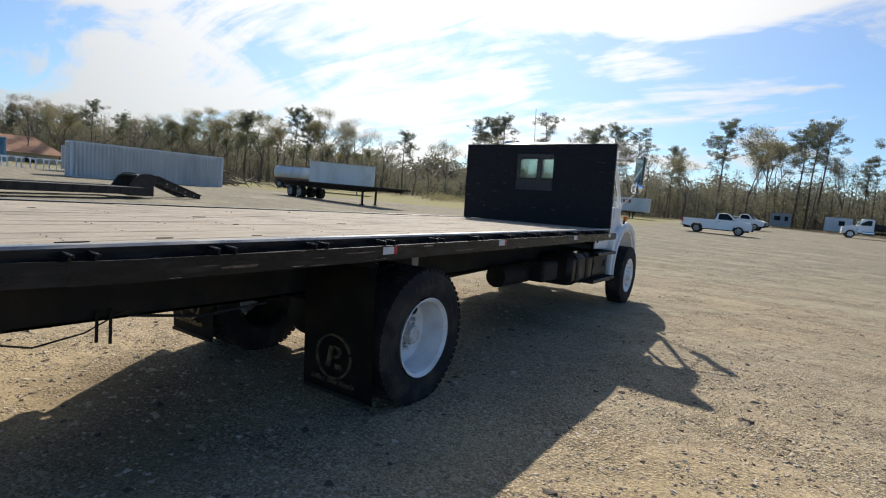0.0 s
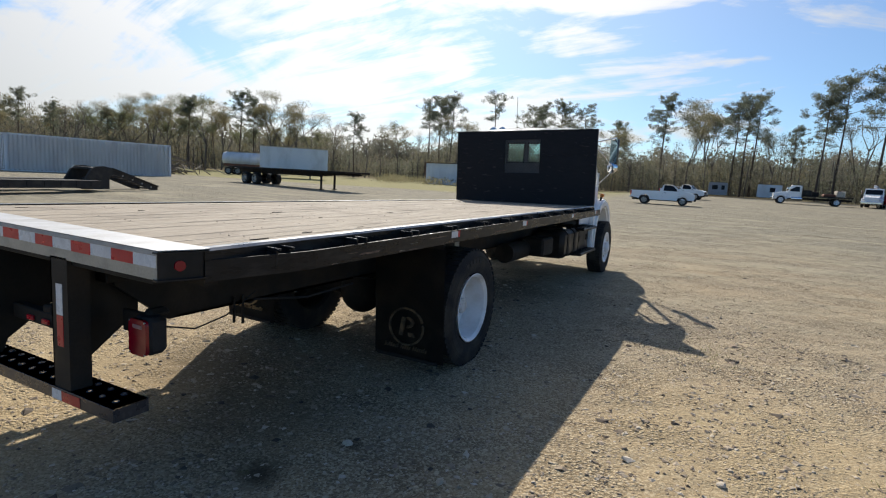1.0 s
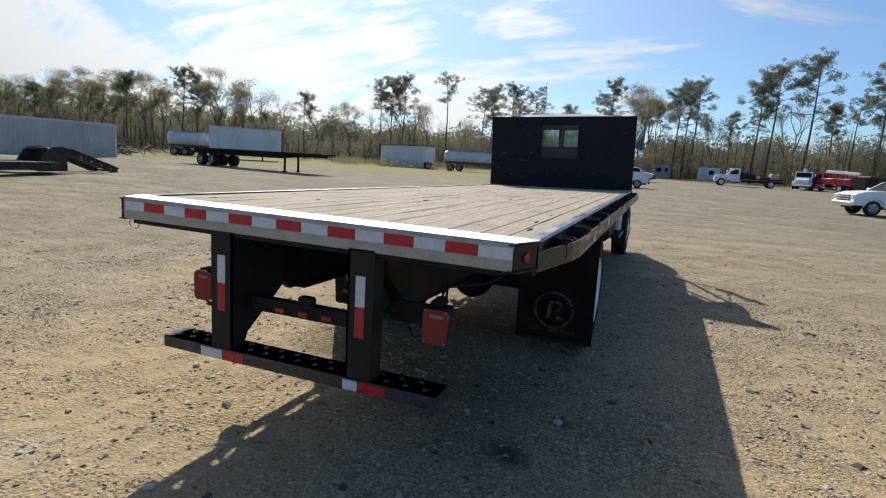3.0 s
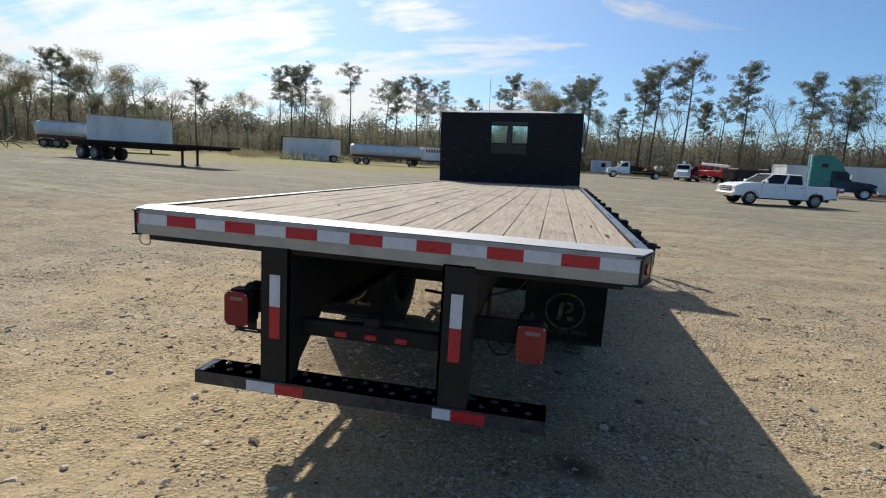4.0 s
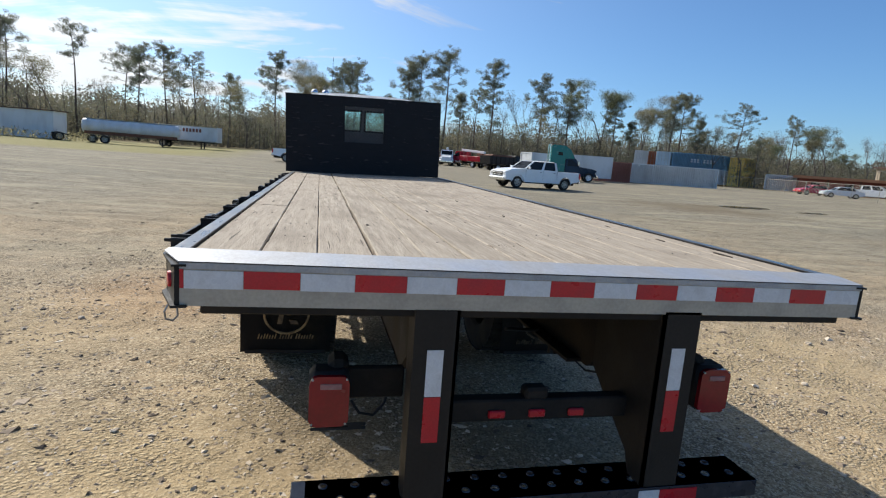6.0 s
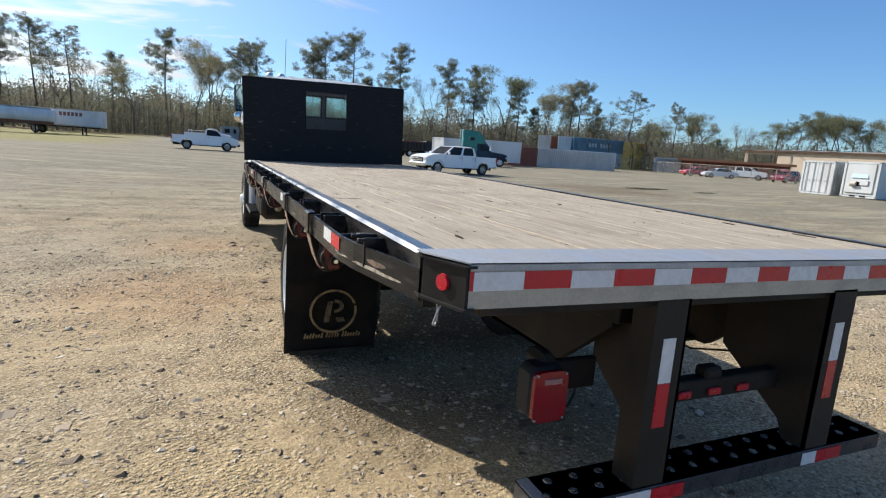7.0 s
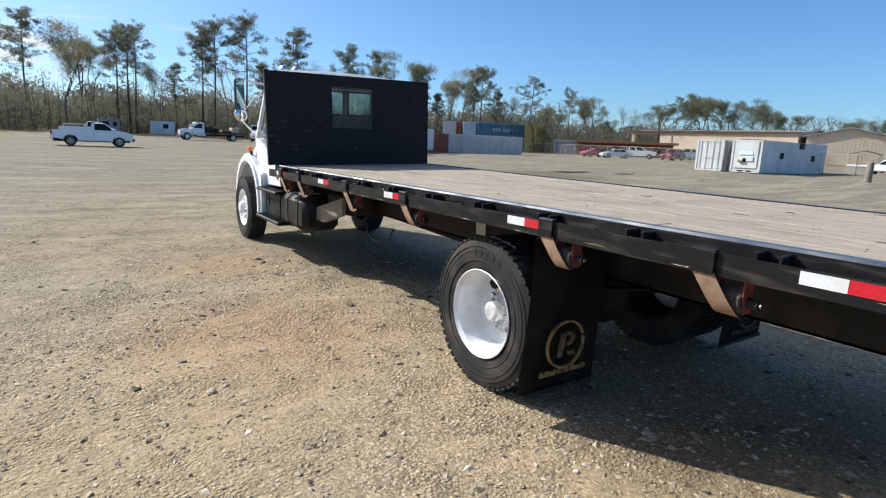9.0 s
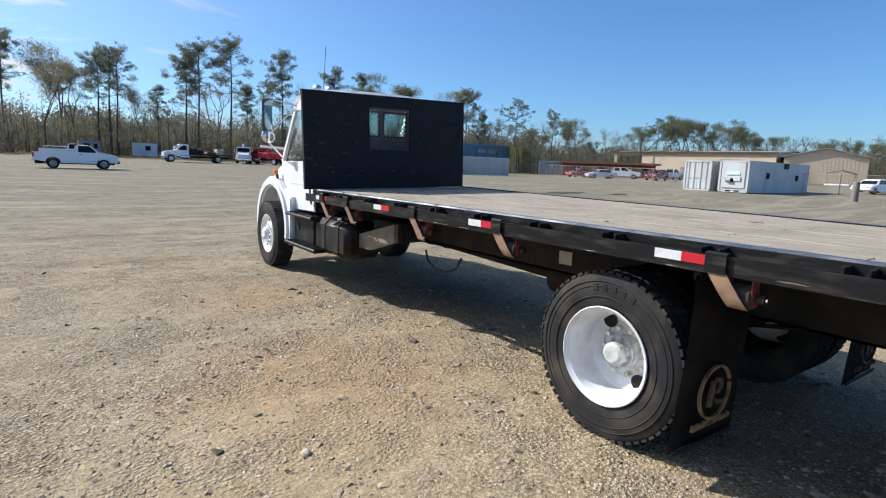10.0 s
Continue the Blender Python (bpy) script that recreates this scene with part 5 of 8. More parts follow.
def pickup(label, crew, paint=M_PICK, wb=3.4, rack=False, group="", bumper=M_PLASTIC):
    """A full-size pickup, nose towards +y, standing on z = 0."""
    t = thing("pickup_truck", label, "pickup truck", group)
    yf, yr, W, R = wb / 2, -wb / 2, 0.98, 0.39
    front, tail = yf + 0.98, yr - 1.22
    cab0, cab1 = (yf - 3.15, yf - 0.57) if crew else (yf - 1.82, yf - 0.32)
    for s in (-1, 1):
        bm = B()
        o = [(tail, 0.62), (tail, 1.22)] + [(cab0 - 0.02, 1.24), (cab0, 1.28), (cab1 + 0.05, 1.26), (yf + 0.55, 1.16), (front - 0.06, 1.04), (front, 0.90), (front, 0.55)]
        low = [(yf + 0.48, 0.50)] + arch_pts(yf, 0.48, 0.42)[0:] + [(yr + 0.50, 0.42)] + arch_pts(yr, 0.48, 0.42) + [(yr - 0.5, 0.5)]
        prism(bm, o + low, s * (W - 0.07), s * W)
        for v in bm.verts:
            if abs(v.co.x) > W - 0.01:
                v.co.x -= s * (0.05 * max(0, (v.co.z - 0.95) / 0.3) + 0.03 * max(0, (0.7 - v.co.z) / 0.3))
        part("side_panel", bm, paint, t, smooth=30)
        for y in (yf, yr):
            bm = B()
            a = arch_pts(y, 0.50, 0.42, 13)
            b = arch_pts(y, 0.47, 0.42, 13)
            prism(bm, a + b[::-1], s * (W - 0.02), s * (W + 0.012))
            part("wheel_lip", bm, paint, t, smooth=40)
            road_wheel(t, s * (W - 0.16), y, R, 0.26, s)
        # doors' seams and handles
        for y in ([cab0 + 0.03, (cab0 + cab1) / 2 - 0.1, cab1 - 0.02] if crew else [cab0 + 0.05, cab1 - 0.02]):
            part("door_seam", span(B(), (s * (W - 0.03), y - 0.004, 0.62), (s * (W - 0.0), y + 0.004, 1.2)), M_PLASTIC, t)
        for y in ([cab0 + 0.25, (cab0 + cab1) / 2 + 0.1] if crew else [cab0 + 0.28]):
            part("door_handle", box(B(), (s * (W - 0.008), y, 1.10), (0.03, 0.16, 0.03), 0.008), M_PLASTIC, t, "dark door handle")
        bm = B()
        box(bm, (s * (W + 0.12), cab1 - 0.18, 1.36), (0.20, 0.10, 0.18), 0.03)
        part("mirror", bm, paint, t)
        part("headlight", box(B(), (s * 0.78, front - 0.03, 0.92), (0.30, 0.10, 0.20), 0.03), M_CLEAR, t, "clear headlight")
        part("tail_light", box(B(), (s * (W - 0.04), tail + 0.02, 1.0), (0.11, 0.10, 0.36), 0.02), M_TAPE_R, t, "red tail light")
        part("sill", span(B(), (s * 0.80, yr + 0.5, 0.36), (s * (W - 0.02), yf - 0.5, 0.44), 0.02), M_PLASTIC, t)
    bm = B()
    prism(bm, [(cab1 - 0.1, 0.5), (cab1 - 0.1, 1.30), (cab1 + 0.15, 1.29), (yf + 0.5, 1.20), (front - 0.08, 1.06), (front - 0.01, 0.9), (front - 0.01, 0.5)], -W + 0.07, W - 0.07)
    part("bonnet", bm, paint, t, smooth=30)
    grille = part("grille", box(B(), (0, front - 0.0, 0.87), (1.20, 0.06, 0.30), 0.02), M_PLASTIC, t, "dark grille with bright bars")
    for z in (0.80, 0.92):
        part("grille_bar", box(B(), (0, front + 0.032, z), (1.16, 0.02, 0.045), 0.008), M_CHROME, grille)
    part("front_bumper", box(B(), (0, front + 0.03, 0.56), (1.94, 0.18, 0.24), 0.05), bumper, t)
    part("rear_bumper", box(B(), (0, tail - 0.05, 0.60), (1.9, 0.14, 0.20), 0.03), M_CHROME, t)
    part("tailgate", box(B(), (0, tail + 0.03, 0.94), (1.66, 0.07, 0.58), 0.02), paint, t)
    part("bed_floor", span(B(), (-W + 0.06, tail + 0.05, 0.68), (W - 0.06, cab0, 0.74)), M_PLASTIC, t)
    part("cab_floor", span(B(), (-W + 0.06, cab0, 0.45), (W - 0.06, cab1, 0.75)), M_PLASTIC, t)
    part("inner_body", span(B(), (-W + 0.28, tail + 0.1, 0.50), (W - 0.28, front - 0.1, 0.80)), M_FRAME, t)
    part("chassis", span(B(), (-0.5, tail + 0.1, 0.34), (0.5, front - 0.2, 0.50)), M_FRAME, t)
    # greenhouse: roof on pillars, glass between
    zt, zb = 1.84, 1.26
    g0, g1, g2, g3 = cab0 + 0.03, cab0 + 0.12, cab1 - (0.72 if crew else 0.58), cab1 + 0.02
    bm = B()
    rows = []
    for y, z in ((g1 - 0.02, zt - 0.05), (g1 + 0.08, zt), ((g1 + g2) / 2, zt + 0.025), (g2 - 0.08, zt), (g2 + 0.02, zt - 0.05)):
        rows.append([bm.verts.new((u, y, z - (0.05 if abs(u) > 0.7 else 0))) for u in (-0.76, -0.69, -0.3, 0.3, 0.69, 0.76)])
    for a, b in zip(rows, rows[1:]):
        for i in range(5):
            bm.faces.new((a[i], b[i], b[i + 1], a[i + 1]))
    bmesh.ops.solidify(bm, geom=bm.faces[:], thickness=0.05)
    part("roof", bm, paint, t, smooth=40)
    for s in (-1, 1):
        posts = [((g0, zb), (g1, zt - 0.04), 0.09), ((g3, zb), (g2, zt - 0.04), 0.07)]
        if crew:
            posts.append((((g0 + g3) / 2 - 0.12, zb), ((g1 + g2) / 2 - 0.02, zt - 0.04), 0.09))
        for (ya, za), (yb, z2), w in posts:
            bm = B()
            prism(bm, [(ya - w, za), (ya + w, za), (yb + w * 0.7, z2), (yb - w * 0.7, z2)], s * 0.90, s * 0.84)
            for v in bm.verts:
                if v.co.z > 1.5:
                    v.co.x -= s * 0.12
            part("pillar", bm, paint, t)
        bm = B()
        prism(bm, [(g0, zb), (g3, zb), (g2, zt - 0.05), (g1, zt - 0.05)], s * 0.87, s * 0.862)
        for v in bm.verts:
            if v.co.z > 1.5:
                v.co.x -= s * 0.115
        part("side_window", bm, M_TINT, t, "dark side window")
    for (ya, yb), nm in (((g3, g2), "windscreen"), ((g0, g1), "rear_window")):
        bm = B()
        vs = [bm.verts.new(p) for p in ((-0.83, ya, zb), (0.83, ya, zb), (0.70, yb, zt - 0.04), (-0.70, yb, zt - 0.04))]
        bm.faces.new(vs)
        bmesh.ops.solidify(bm, geom=bm.faces[:], thickness=0.01)
        part(nm, bm, M_TINT, t, "dark glass")
    if rack:
        bm = B()
        for x in (-0.8, 0.8):
            tube(bm, [(x, cab0 - 0.15, 1.22), (x, cab0 - 0.15, 1.50), (x, tail + 0.55, 1.50), (x, tail + 0.55, 1.22)], 0.03, 8)
        tube(bm, [(-0.8, cab0 - 0.15, 1.50), (0.8, cab0 - 0.15, 1.50)], 0.03, 8)
        tube(bm, [(-0.8, tail + 0.55, 1.50), (0.8, tail + 0.55, 1.50)], 0.03, 8)
        part("ladder_rack", bm, M_PICK, t, "white pipe rack", smooth=40)
    return t


p = pickup("white single cab pickup truck parked on gravel", False, wb=3.3)
put(p, -2.28, 53.0, -88)
p = pickup("white crew cab pickup truck with chrome grille parked on gravel", True, wb=3.85, bumper=M_CHROME)
put(p, 13.5, 33.3, 103)
p = pickup("white pickup truck with a pipe rack parked by the woods", False, wb=3.3, rack=True)
put(p, -2.20, 76.07, -100)


def saloon(label, paint, tall=1.45, length=4.6, suv=False):
    """A car with its nose towards +y."""
    t = thing("car", label, "car")
    h = length / 2
    W = 0.88
    bm = B()
    zb = 0.92 if not suv else 1.05
    top = [(-h, 0.45), (-h, zb - 0.08), (-h + 0.1, zb)] + ([(-h + 0.2, tall - 0.08), (-h + 0.5, tall)] if suv else [(-h + 0.65, zb + 0.03), (-h + 1.25, tall - 0.03)]) + [(-0.1, tall), (0.45, tall - 0.06), (1.15, zb + 0.02), (h - 0.25, zb - 0.14), (h, zb - 0.30), (h, 0.40)]
    low = arch_pts(h - 0.9, 0.36, 0.30) + arch_pts(-h + 0.95, 0.36, 0.30)
    prism(bm, top + low, -W, W)
    for v in bm.verts:
        if v.co.z > zb + 0.01:
            v.co.x *= 1 - 0.26 * (v.co.z - zb) / (tall - zb)
    part("body", bm, paint, t, smooth=30)
    for s in (-1, 1):
        for y in (h - 0.9, -h + 0.95):
            road_wheel(t, s * (W - 0.1), y, 0.32, 0.2, s)
        for a, b in (((-h + (0.45 if suv else 1.0), -0.30)), ((-0.22, 0.75))):
            bm = B()
            z1 = tall - 0.09
            prism(bm, [(a, zb + 0.05), (b + (0.1 if b < 0 else 0.12), zb + 0.05), (b - (0.0 if b < 0 else 0.32), z1), (a + (0.18 if a < -1 else 0), z1)], s * (W + 0.003), s * (W - 0.002))
            for v in bm.verts:
                v.co.x *= 1 - 0.245 * (v.co.z - zb) / (tall - zb)
            part("side_window", bm, M_TINT, t, "dark side window")
        part("headlight", box(B(), (s * 0.62, h - 0.04, zb - 0.28), (0.36, 0.16, 0.13), 0.03), M_CLEAR, t)
        part("tail_light", box(B(), (s * 0.68, -h + 0.03, zb - 0.15), (0.3, 0.1, 0.16), 0.03), M_LENS, t)
    for (ya, za), (yb, z2), nm in (((1.16, zb + 0.05), (0.47, tall - 0.09), "windscreen"), ((-h + (0.10 if suv else 0.62), zb + 0.06), (-h + (0.24 if suv else 1.22), tall - 0.1), "rear_window")):
        bm = B()
        sg = 1 if ya > yb else -1
        vs = [bm.verts.new(q) for q in ((-0.74, ya + 0.012 * sg, za), (0.74, ya + 0.012 * sg, za), (0.60, yb + 0.012 * sg, z2), (-0.60, yb + 0.012 * sg, z2))]
        bm.faces.new(vs)
        bmesh.ops.solidify(bm, geom=bm.faces[:], thickness=0.008)
        part(nm, bm, M_TINT, t, "dark glass")
    return t


def car_paint(name, c):
    return worn(name, c, tuple(v * 0.7 + 0.03 for v in c), 0.22, 0.0, 1.5, 0.3, 40, 0.01)


M_REDCAR = car_paint("red_car_paint", (0.42, 0.03, 0.04))
M_MAROON = car_paint("maroon_car_paint", (0.20, 0.02, 0.05))
M_SILVER = car_paint("silver_car_paint", (0.55, 0.56, 0.58))
M_TEAL = car_paint("teal_truck_paint", (0.012, 0.17, 0.16))
M_NAVY = car_paint("dark_blue_paint", (0.012, 0.03, 0.06))
M_FIRE = car_paint("red_truck_paint", (0.36, 0.02, 0.03))
M_RUST = worn("rusted_steel", (0.17, 0.07, 0.04), (0.08, 0.04, 0.03), 0.85, 0, 3, 0.7, 30, 0.3)

put(saloon("silver saloon car parked behind the chain link fence", M_SILVER), 65.40, 55.60, 60)
put(saloon("red saloon car parked behind the chain link fence", M_REDCAR), 65.99, 60.26, 75)
put(saloon("maroon sport utility car parked near the tan building", M_MAROON, 1.7, 4.7, True), 70.74, 49.46, 100)
put(saloon("white sedan parked beyond the post", M_PICK), 61.41, 19.66, 80)
put(saloon("silver car parked beyond the post", M_SILVER), 68.23, 21.26, 80)
p = pickup("white pickup truck behind the fence", True, M_PICK, 3.7)
put(p, 70.32, 55.35, -150)
p = pickup("white work truck parked by the tan building", False, M_PICK, 3.5)
put(p, 84.97, 56.12, -100)


def work_truck(label, cabpaint, bed, length=8.0, sleeper=False, nose=1.6, cab_h=2.3, group=""):
    """A lorry: nose towards +y. bed: a function that builds what stands behind its cab."""
    t = thing("truck", label, "truck", group)
    h = length / 2
    cy1 = h - nose
    bm = B()
    prism(bm, [(cy1 - 1.5, 0.75), (cy1 - 1.5, cab_h), (cy1 - 1.35, cab_h + 0.12), (cy1 - 0.45, cab_h + 0.12), (cy1 - 0.30, cab_h), (cy1 + 0.05, 1.65), (cy1 + 0.05, 0.75)], -1.0, 1.0)
    for v in bm.verts:
        if v.co.z > 1.7:
            v.co.x *= 0.93
    part("cab", bm, cabpaint, t, smooth=30)
    bm = B()
    prism(bm, [(cy1, 0.6), (cy1, 1.62), (h - 0.5, 1.45), (h, 1.30), (h, 0.6)], -0.72, 0.72)
    part("bonnet", bm, cabpaint, t, smooth=30)
    for s in (-1, 1):
        bm = B()
        prism(bm, arch_pts(h - 0.85, 0.60, 0.55, 11) + arch_pts(h - 0.85, 0.50, 0.55, 11)[::-1], s * 0.62, s * 1.10)
        part("wing", bm, cabpaint, t, smooth=40)
        bm = B()
        prism(bm, [(cy1 - 1.25, 1.62), (cy1 - 0.12, 1.62), (cy1 - 0.38, cab_h - 0.05), (cy1 - 1.25, cab_h - 0.05)], s * 1.004, s * 0.99)
        for v in bm.verts:
            if v.co.z > 1.7:
                v.co.x *= 0.937
        part("side_window", bm, M_TINT, t, "dark side window")
        road_wheel(t, s * 0.95, h - 0.85, 0.48, 0.26, s, M_RIM)
        road_wheel(t, s * 0.86, -h + 1.7, 0.48, 0.5, s, M_RIM)
        if length > 7.5 and sleeper:
            road_wheel(t, s * 0.86, -h + 0.5, 0.48, 0.5, s, M_RIM)
        part("mirror", box(B(), (s * 1.28, cy1 - 0.1, 1.95), (0.10, 0.18, 0.5), 0.03), M_CHROME, t)
        part("headlight", box(B(), (s * 0.85, h - 0.12, 1.0), (0.22, 0.1, 0.2), 0.03), M_CLEAR, t)
        part("fuel_tank", rod(B(), (s * 0.8, cy1 - 1.6, 0.72), (s * 0.8, cy1 - 0.4, 0.72), 0.28, n=18), M_CHROME, t, smooth=40)
    bm = B()
    prism(bm, [(cy1 + 0.062, 1.70), (cy1 + 0.068, 1.70), (cy1 - 0.27, cab_h - 0.02), (cy1 - 0.28, cab_h - 0.02)], -0.85, 0.85)
    part("windscreen", bm, M_TINT, t, "dark glass")
    part("bumper", box(B(), (0, h + 0.08, 0.62), (2.2, 0.2, 0.32), 0.06), M_CHROME, t)
    part("chassis", span(B(), (-0.45, -h, 0.62), (0.45, h - 0.3, 0.85)), M_FRAME, t)
    bed(t, cy1 - 1.55, -h)
    return t


def sleeper_bed(t, y1, y0):
    bm = B()
    prism(bm, [(y1 - 1.6, 0.95), (y1 - 1.6, 3.70), (y1 - 1.4, 3.85), (y1 - 0.1, 3.80), (y1 + 0.55, 3.35), (y1 + 1.05, 2.45), (y1, 2.42), (y1, 0.95)], -1.14, 1.14)
    bmesh.ops.bevel(bm, geom=bm.edges[:], offset=0.05, segments=2, affect="EDGES")
    part("sleeper", bm, M_TEAL, t, "teal tall sleeper box", smooth=40)
    for s in (-1, 1):
        part("sleeper_window", box(B(), (s * 1.142, y1 - 0.6, 2.9), (0.02, 0.5, 0.35), 0.008), M_TINT, t)
    part("fifth_wheel", rod(B(), (0, y0 + 1.1, 0.95), (0, y0 + 1.1, 1.08), 0.5, n=24), M_FRAME, t)
    for s in (-1, 1):
        part("exhaust_stack", rod(B(), (s * 1.0, y1 - 1.75, 1.0), (s * 1.0, y1 - 1.75, 3.9), 0.07, n=12), M_CHROME, t, smooth=40)


def flat_bed(t, y1, y0):
    part("flat_bed", span(B(), (-1.2, y0, 1.02), (1.2, y1, 1.14), 0.01), M_BLACK, t, "black flat bed")
    part("bulkhead", span(B(), (-1.1, y1 - 0.08, 1.14), (1.1, y1, 2.1), 0.01), M_BLACK, t)
    for k, (x, y, w, l, hh, m) in enumerate(((0.3, -0.4, 0.9, 0.8, 0.55, M_FRAME), (-0.5, 0.6, 0.8, 1.1, 0.7, M_BLACK), (0.2, -1.9, 1.4, 1.3, 0.35, M_RUST), (0, -3.0, 1.6, 0.9, 0.75, M_ALU))):
        part("deck_load", box(B(), (x, y, 1.14 + hh / 2), (w, l, hh), 0.08), m, t, "machinery on the bed")
    bm = B()
    for y in (-2.6, -3.4):
        tube(bm, [(-1.1, y, 1.14), (-1.1, y, 1.9), (1.1, y, 1.9), (1.1, y, 1.14)], 0.03, 6)
    part("load_frame", bm, M_ALU, t)


def boom_bed(t, y1, y0):
    part("service_body", span(B(), (-1.15, y0, 0.95), (1.15, y1, 1.75), 0.04), M_FIRE, t, "red service body")
    part("turret", rod(B(), (0, y1 - 0.9, 1.7), (0, y1 - 0.9, 2.35), 0.35, n=16), M_FIRE, t, smooth=40)
    bm = B()
    box(bm, (0, (y0 + y1) / 2 + 0.4, 2.55), (0.32, 5.2, 0.36), 0.03, Matrix.Rotation(radians(3), 4, "X"))
    part("boom", bm, M_PICK, t, "white folded boom")
    part("tool_rack", box(B(), (0.3, y0 + 1.0, 2.0), (1.2, 1.2, 0.5), 0.05), M_RUST, t)


def dump_bed(t, y1, y0):
    bm = B()
    prism(bm, [(y0, 0.95), (y0 - 0.1, 2.1), (y1, 2.1), (y1, 0.95)], -1.2, 1.2)
    part("box_body", bm, M_BLACK, t, "black steel box body")
    for k in range(6):
        y = y0 + (y1 - y0) * (k + 0.5) / 6
        for s in (-1, 1):
            part("rib", span(B(), (s * 1.2, y - 0.05, 0.95), (s * 1.27, y + 0.05, 2.1)), M_BLACK, t)
    part("load", box(B(), (0, (y0 + y1) / 2, 2.15), (2.2, (y1 - y0) * 0.8, 0.35), 0.1), M_RUST, t)


put(work_truck("teal sleeper tractor unit with dark blue bonnet parked on gravel", M_NAVY, sleeper_bed, 7.6, True, 2.0, 2.35), 25.66, 55.27, -108)
put(work_truck("white cab flatbed truck loaded with machinery by the woods", M_PICK, flat_bed, 8.6), 12.47, 83.26, 92)
put(work_truck("red boom truck parked by the woods", M_FIRE, boom_bed, 7.8), 22.33, 83.01, 28)
put(work_truck("red and white boom truck parked by the woods", M_PICK, boom_bed, 7.4), 19.59, 85.95, 165)
put(work_truck("black tipper truck parked by the woods", M_BLACK, dump_bed, 8.0), 26.59, 76.62, -70)


# ---- trailers ----
def trailer_wheels(t, ys, r=0.5):
    for y in ys:
        for s in (-1, 1):
            road_wheel(t, s * 0.95, y, r, 0.5, s, M_ALU)
        part("axle", rod(B(), (-0.9, y, r), (0.9, y, r), 0.06, n=10), M_FRAME, t)


def legs(t, y, z):
    for s in (-1, 1):
        part("landing_leg", span(B(), (s * 0.72, y - 0.06, 0.05), (s * 0.60, y + 0.06, z)), M_FRAME, t)
        part("foot", box(B(), (s * 0.66, y, 0.025), (0.28, 0.28, 0.05)), M_FRAME, t)


def flat_trailer():
    t = thing("flatbed_trailer", "empty black flatbed trailer on its landing legs", "trailer")
    L = 14.6
    part("deck", span(B(), (-1.27, -L / 2, 1.30), (1.27, L / 2, 1.42), 0.01), M_FRAME, t)
    for s in (-1, 1):
        bm = B()
        prism(bm, [(-L / 2 + 0.4, 1.30), (-L / 2 + 0.4, 0.95), (2.6, 0.95), (4.6, 1.14), (L / 2 - 0.1, 1.16), (L / 2 - 0.1, 1.30)], s * 0.46, s * 0.52)
        part("main_beam", bm, M_FRAME, t)
        for k in range(11):
            part("rub_post", box(B(), (s * 1.29, -L / 2 + 0.8 + 1.3 * k, 1.30), (0.05, 0.07, 0.2)), M_FRAME, t)
    trailer_wheels(t, (-L / 2 + 2.2, -L / 2 + 3.6))
    legs(t, L / 2 - 3.2, 1.2)
    return t


put(flat_trailer(), -28.17, 31.88, -99)


def van_trailer(L, label, body, turn_bits=True, z0=1.15, H=2.75):
    t = thing("van_trailer", label, "trailer")
    bm = B()
    box(bm, (0, 0, z0 + H / 2), (2.5, L, H), 0.03)
    part("body", bm, body, t)
    for s in (-1, 1):
        for k in range(int(L / 0.6)):
            part("side_post", box(B(), (s * 1.252, -L / 2 + 0.4 + 0.6 * k, z0 + H / 2), (0.012, 0.05, H - 0.3)), body, t)
        part("bottom_rail", box(B(), (s * 1.26, 0, z0 + 0.06), (0.03, L, 0.14)), M_ALU, t)
        part("top_rail", box(B(), (s * 1.26, 0, z0 + H - 0.05), (0.03, L, 0.10)), M_ALU, t)
    part("chassis", span(B(), (-0.55, -L / 2 + 0.3, 0.85), (0.55, L / 2 - 0.3, z0)), M_FRAME, t)
    trailer_wheels(t, (-L / 2 + 1.2,) if L < 9 else (-L / 2 + 1.4, -L / 2 + 2.7))
    legs(t, L / 2 - 2.2, 1.0)
    return t


M_VAN = worn("dingy_white_trailer_skin", (0.62, 0.64, 0.66), (0.40, 0.40, 0.39), 0.45, 0, 1.2, 0.5, 30, 0.05, 0.4, 0.7, (1, 1, 0.4))
put(van_trailer(8.5, "short white van trailer standing behind a flatbed trailer", M_VAN, True, 0.9, 3.05), -48.08, 52.99, -47)
v = van_trailer(8.2, "white van trailer with a faded red and yellow emblem", M_VAN, z0=1.0, H=2.0)
part("emblem", prism(B(), [(-2.6, 2.2), (-2.2, 2.6), (-1.7, 2.75), (-1.2, 2.5), (-0.8, 2.6), (-0.5, 2.2)], 1.275, 1.27), worn("ochre_print", (0.45, 0.24, 0.06), (0.3, 0.2, 0.1), 0.6), v, "ochre hill shape")
for k in range(6):
    part("sign_bar", span(B(), (1.270, -0.3 + 0.42 * k, 2.2), (1.276, -0.02 + 0.42 * k, 2.65)), worn("brown_print", (0.18, 0.06, 0.04), (0.25, 0.14, 0.1), 0.6), v, "dark red print")
put(v, -18.36, 79.42, -96)


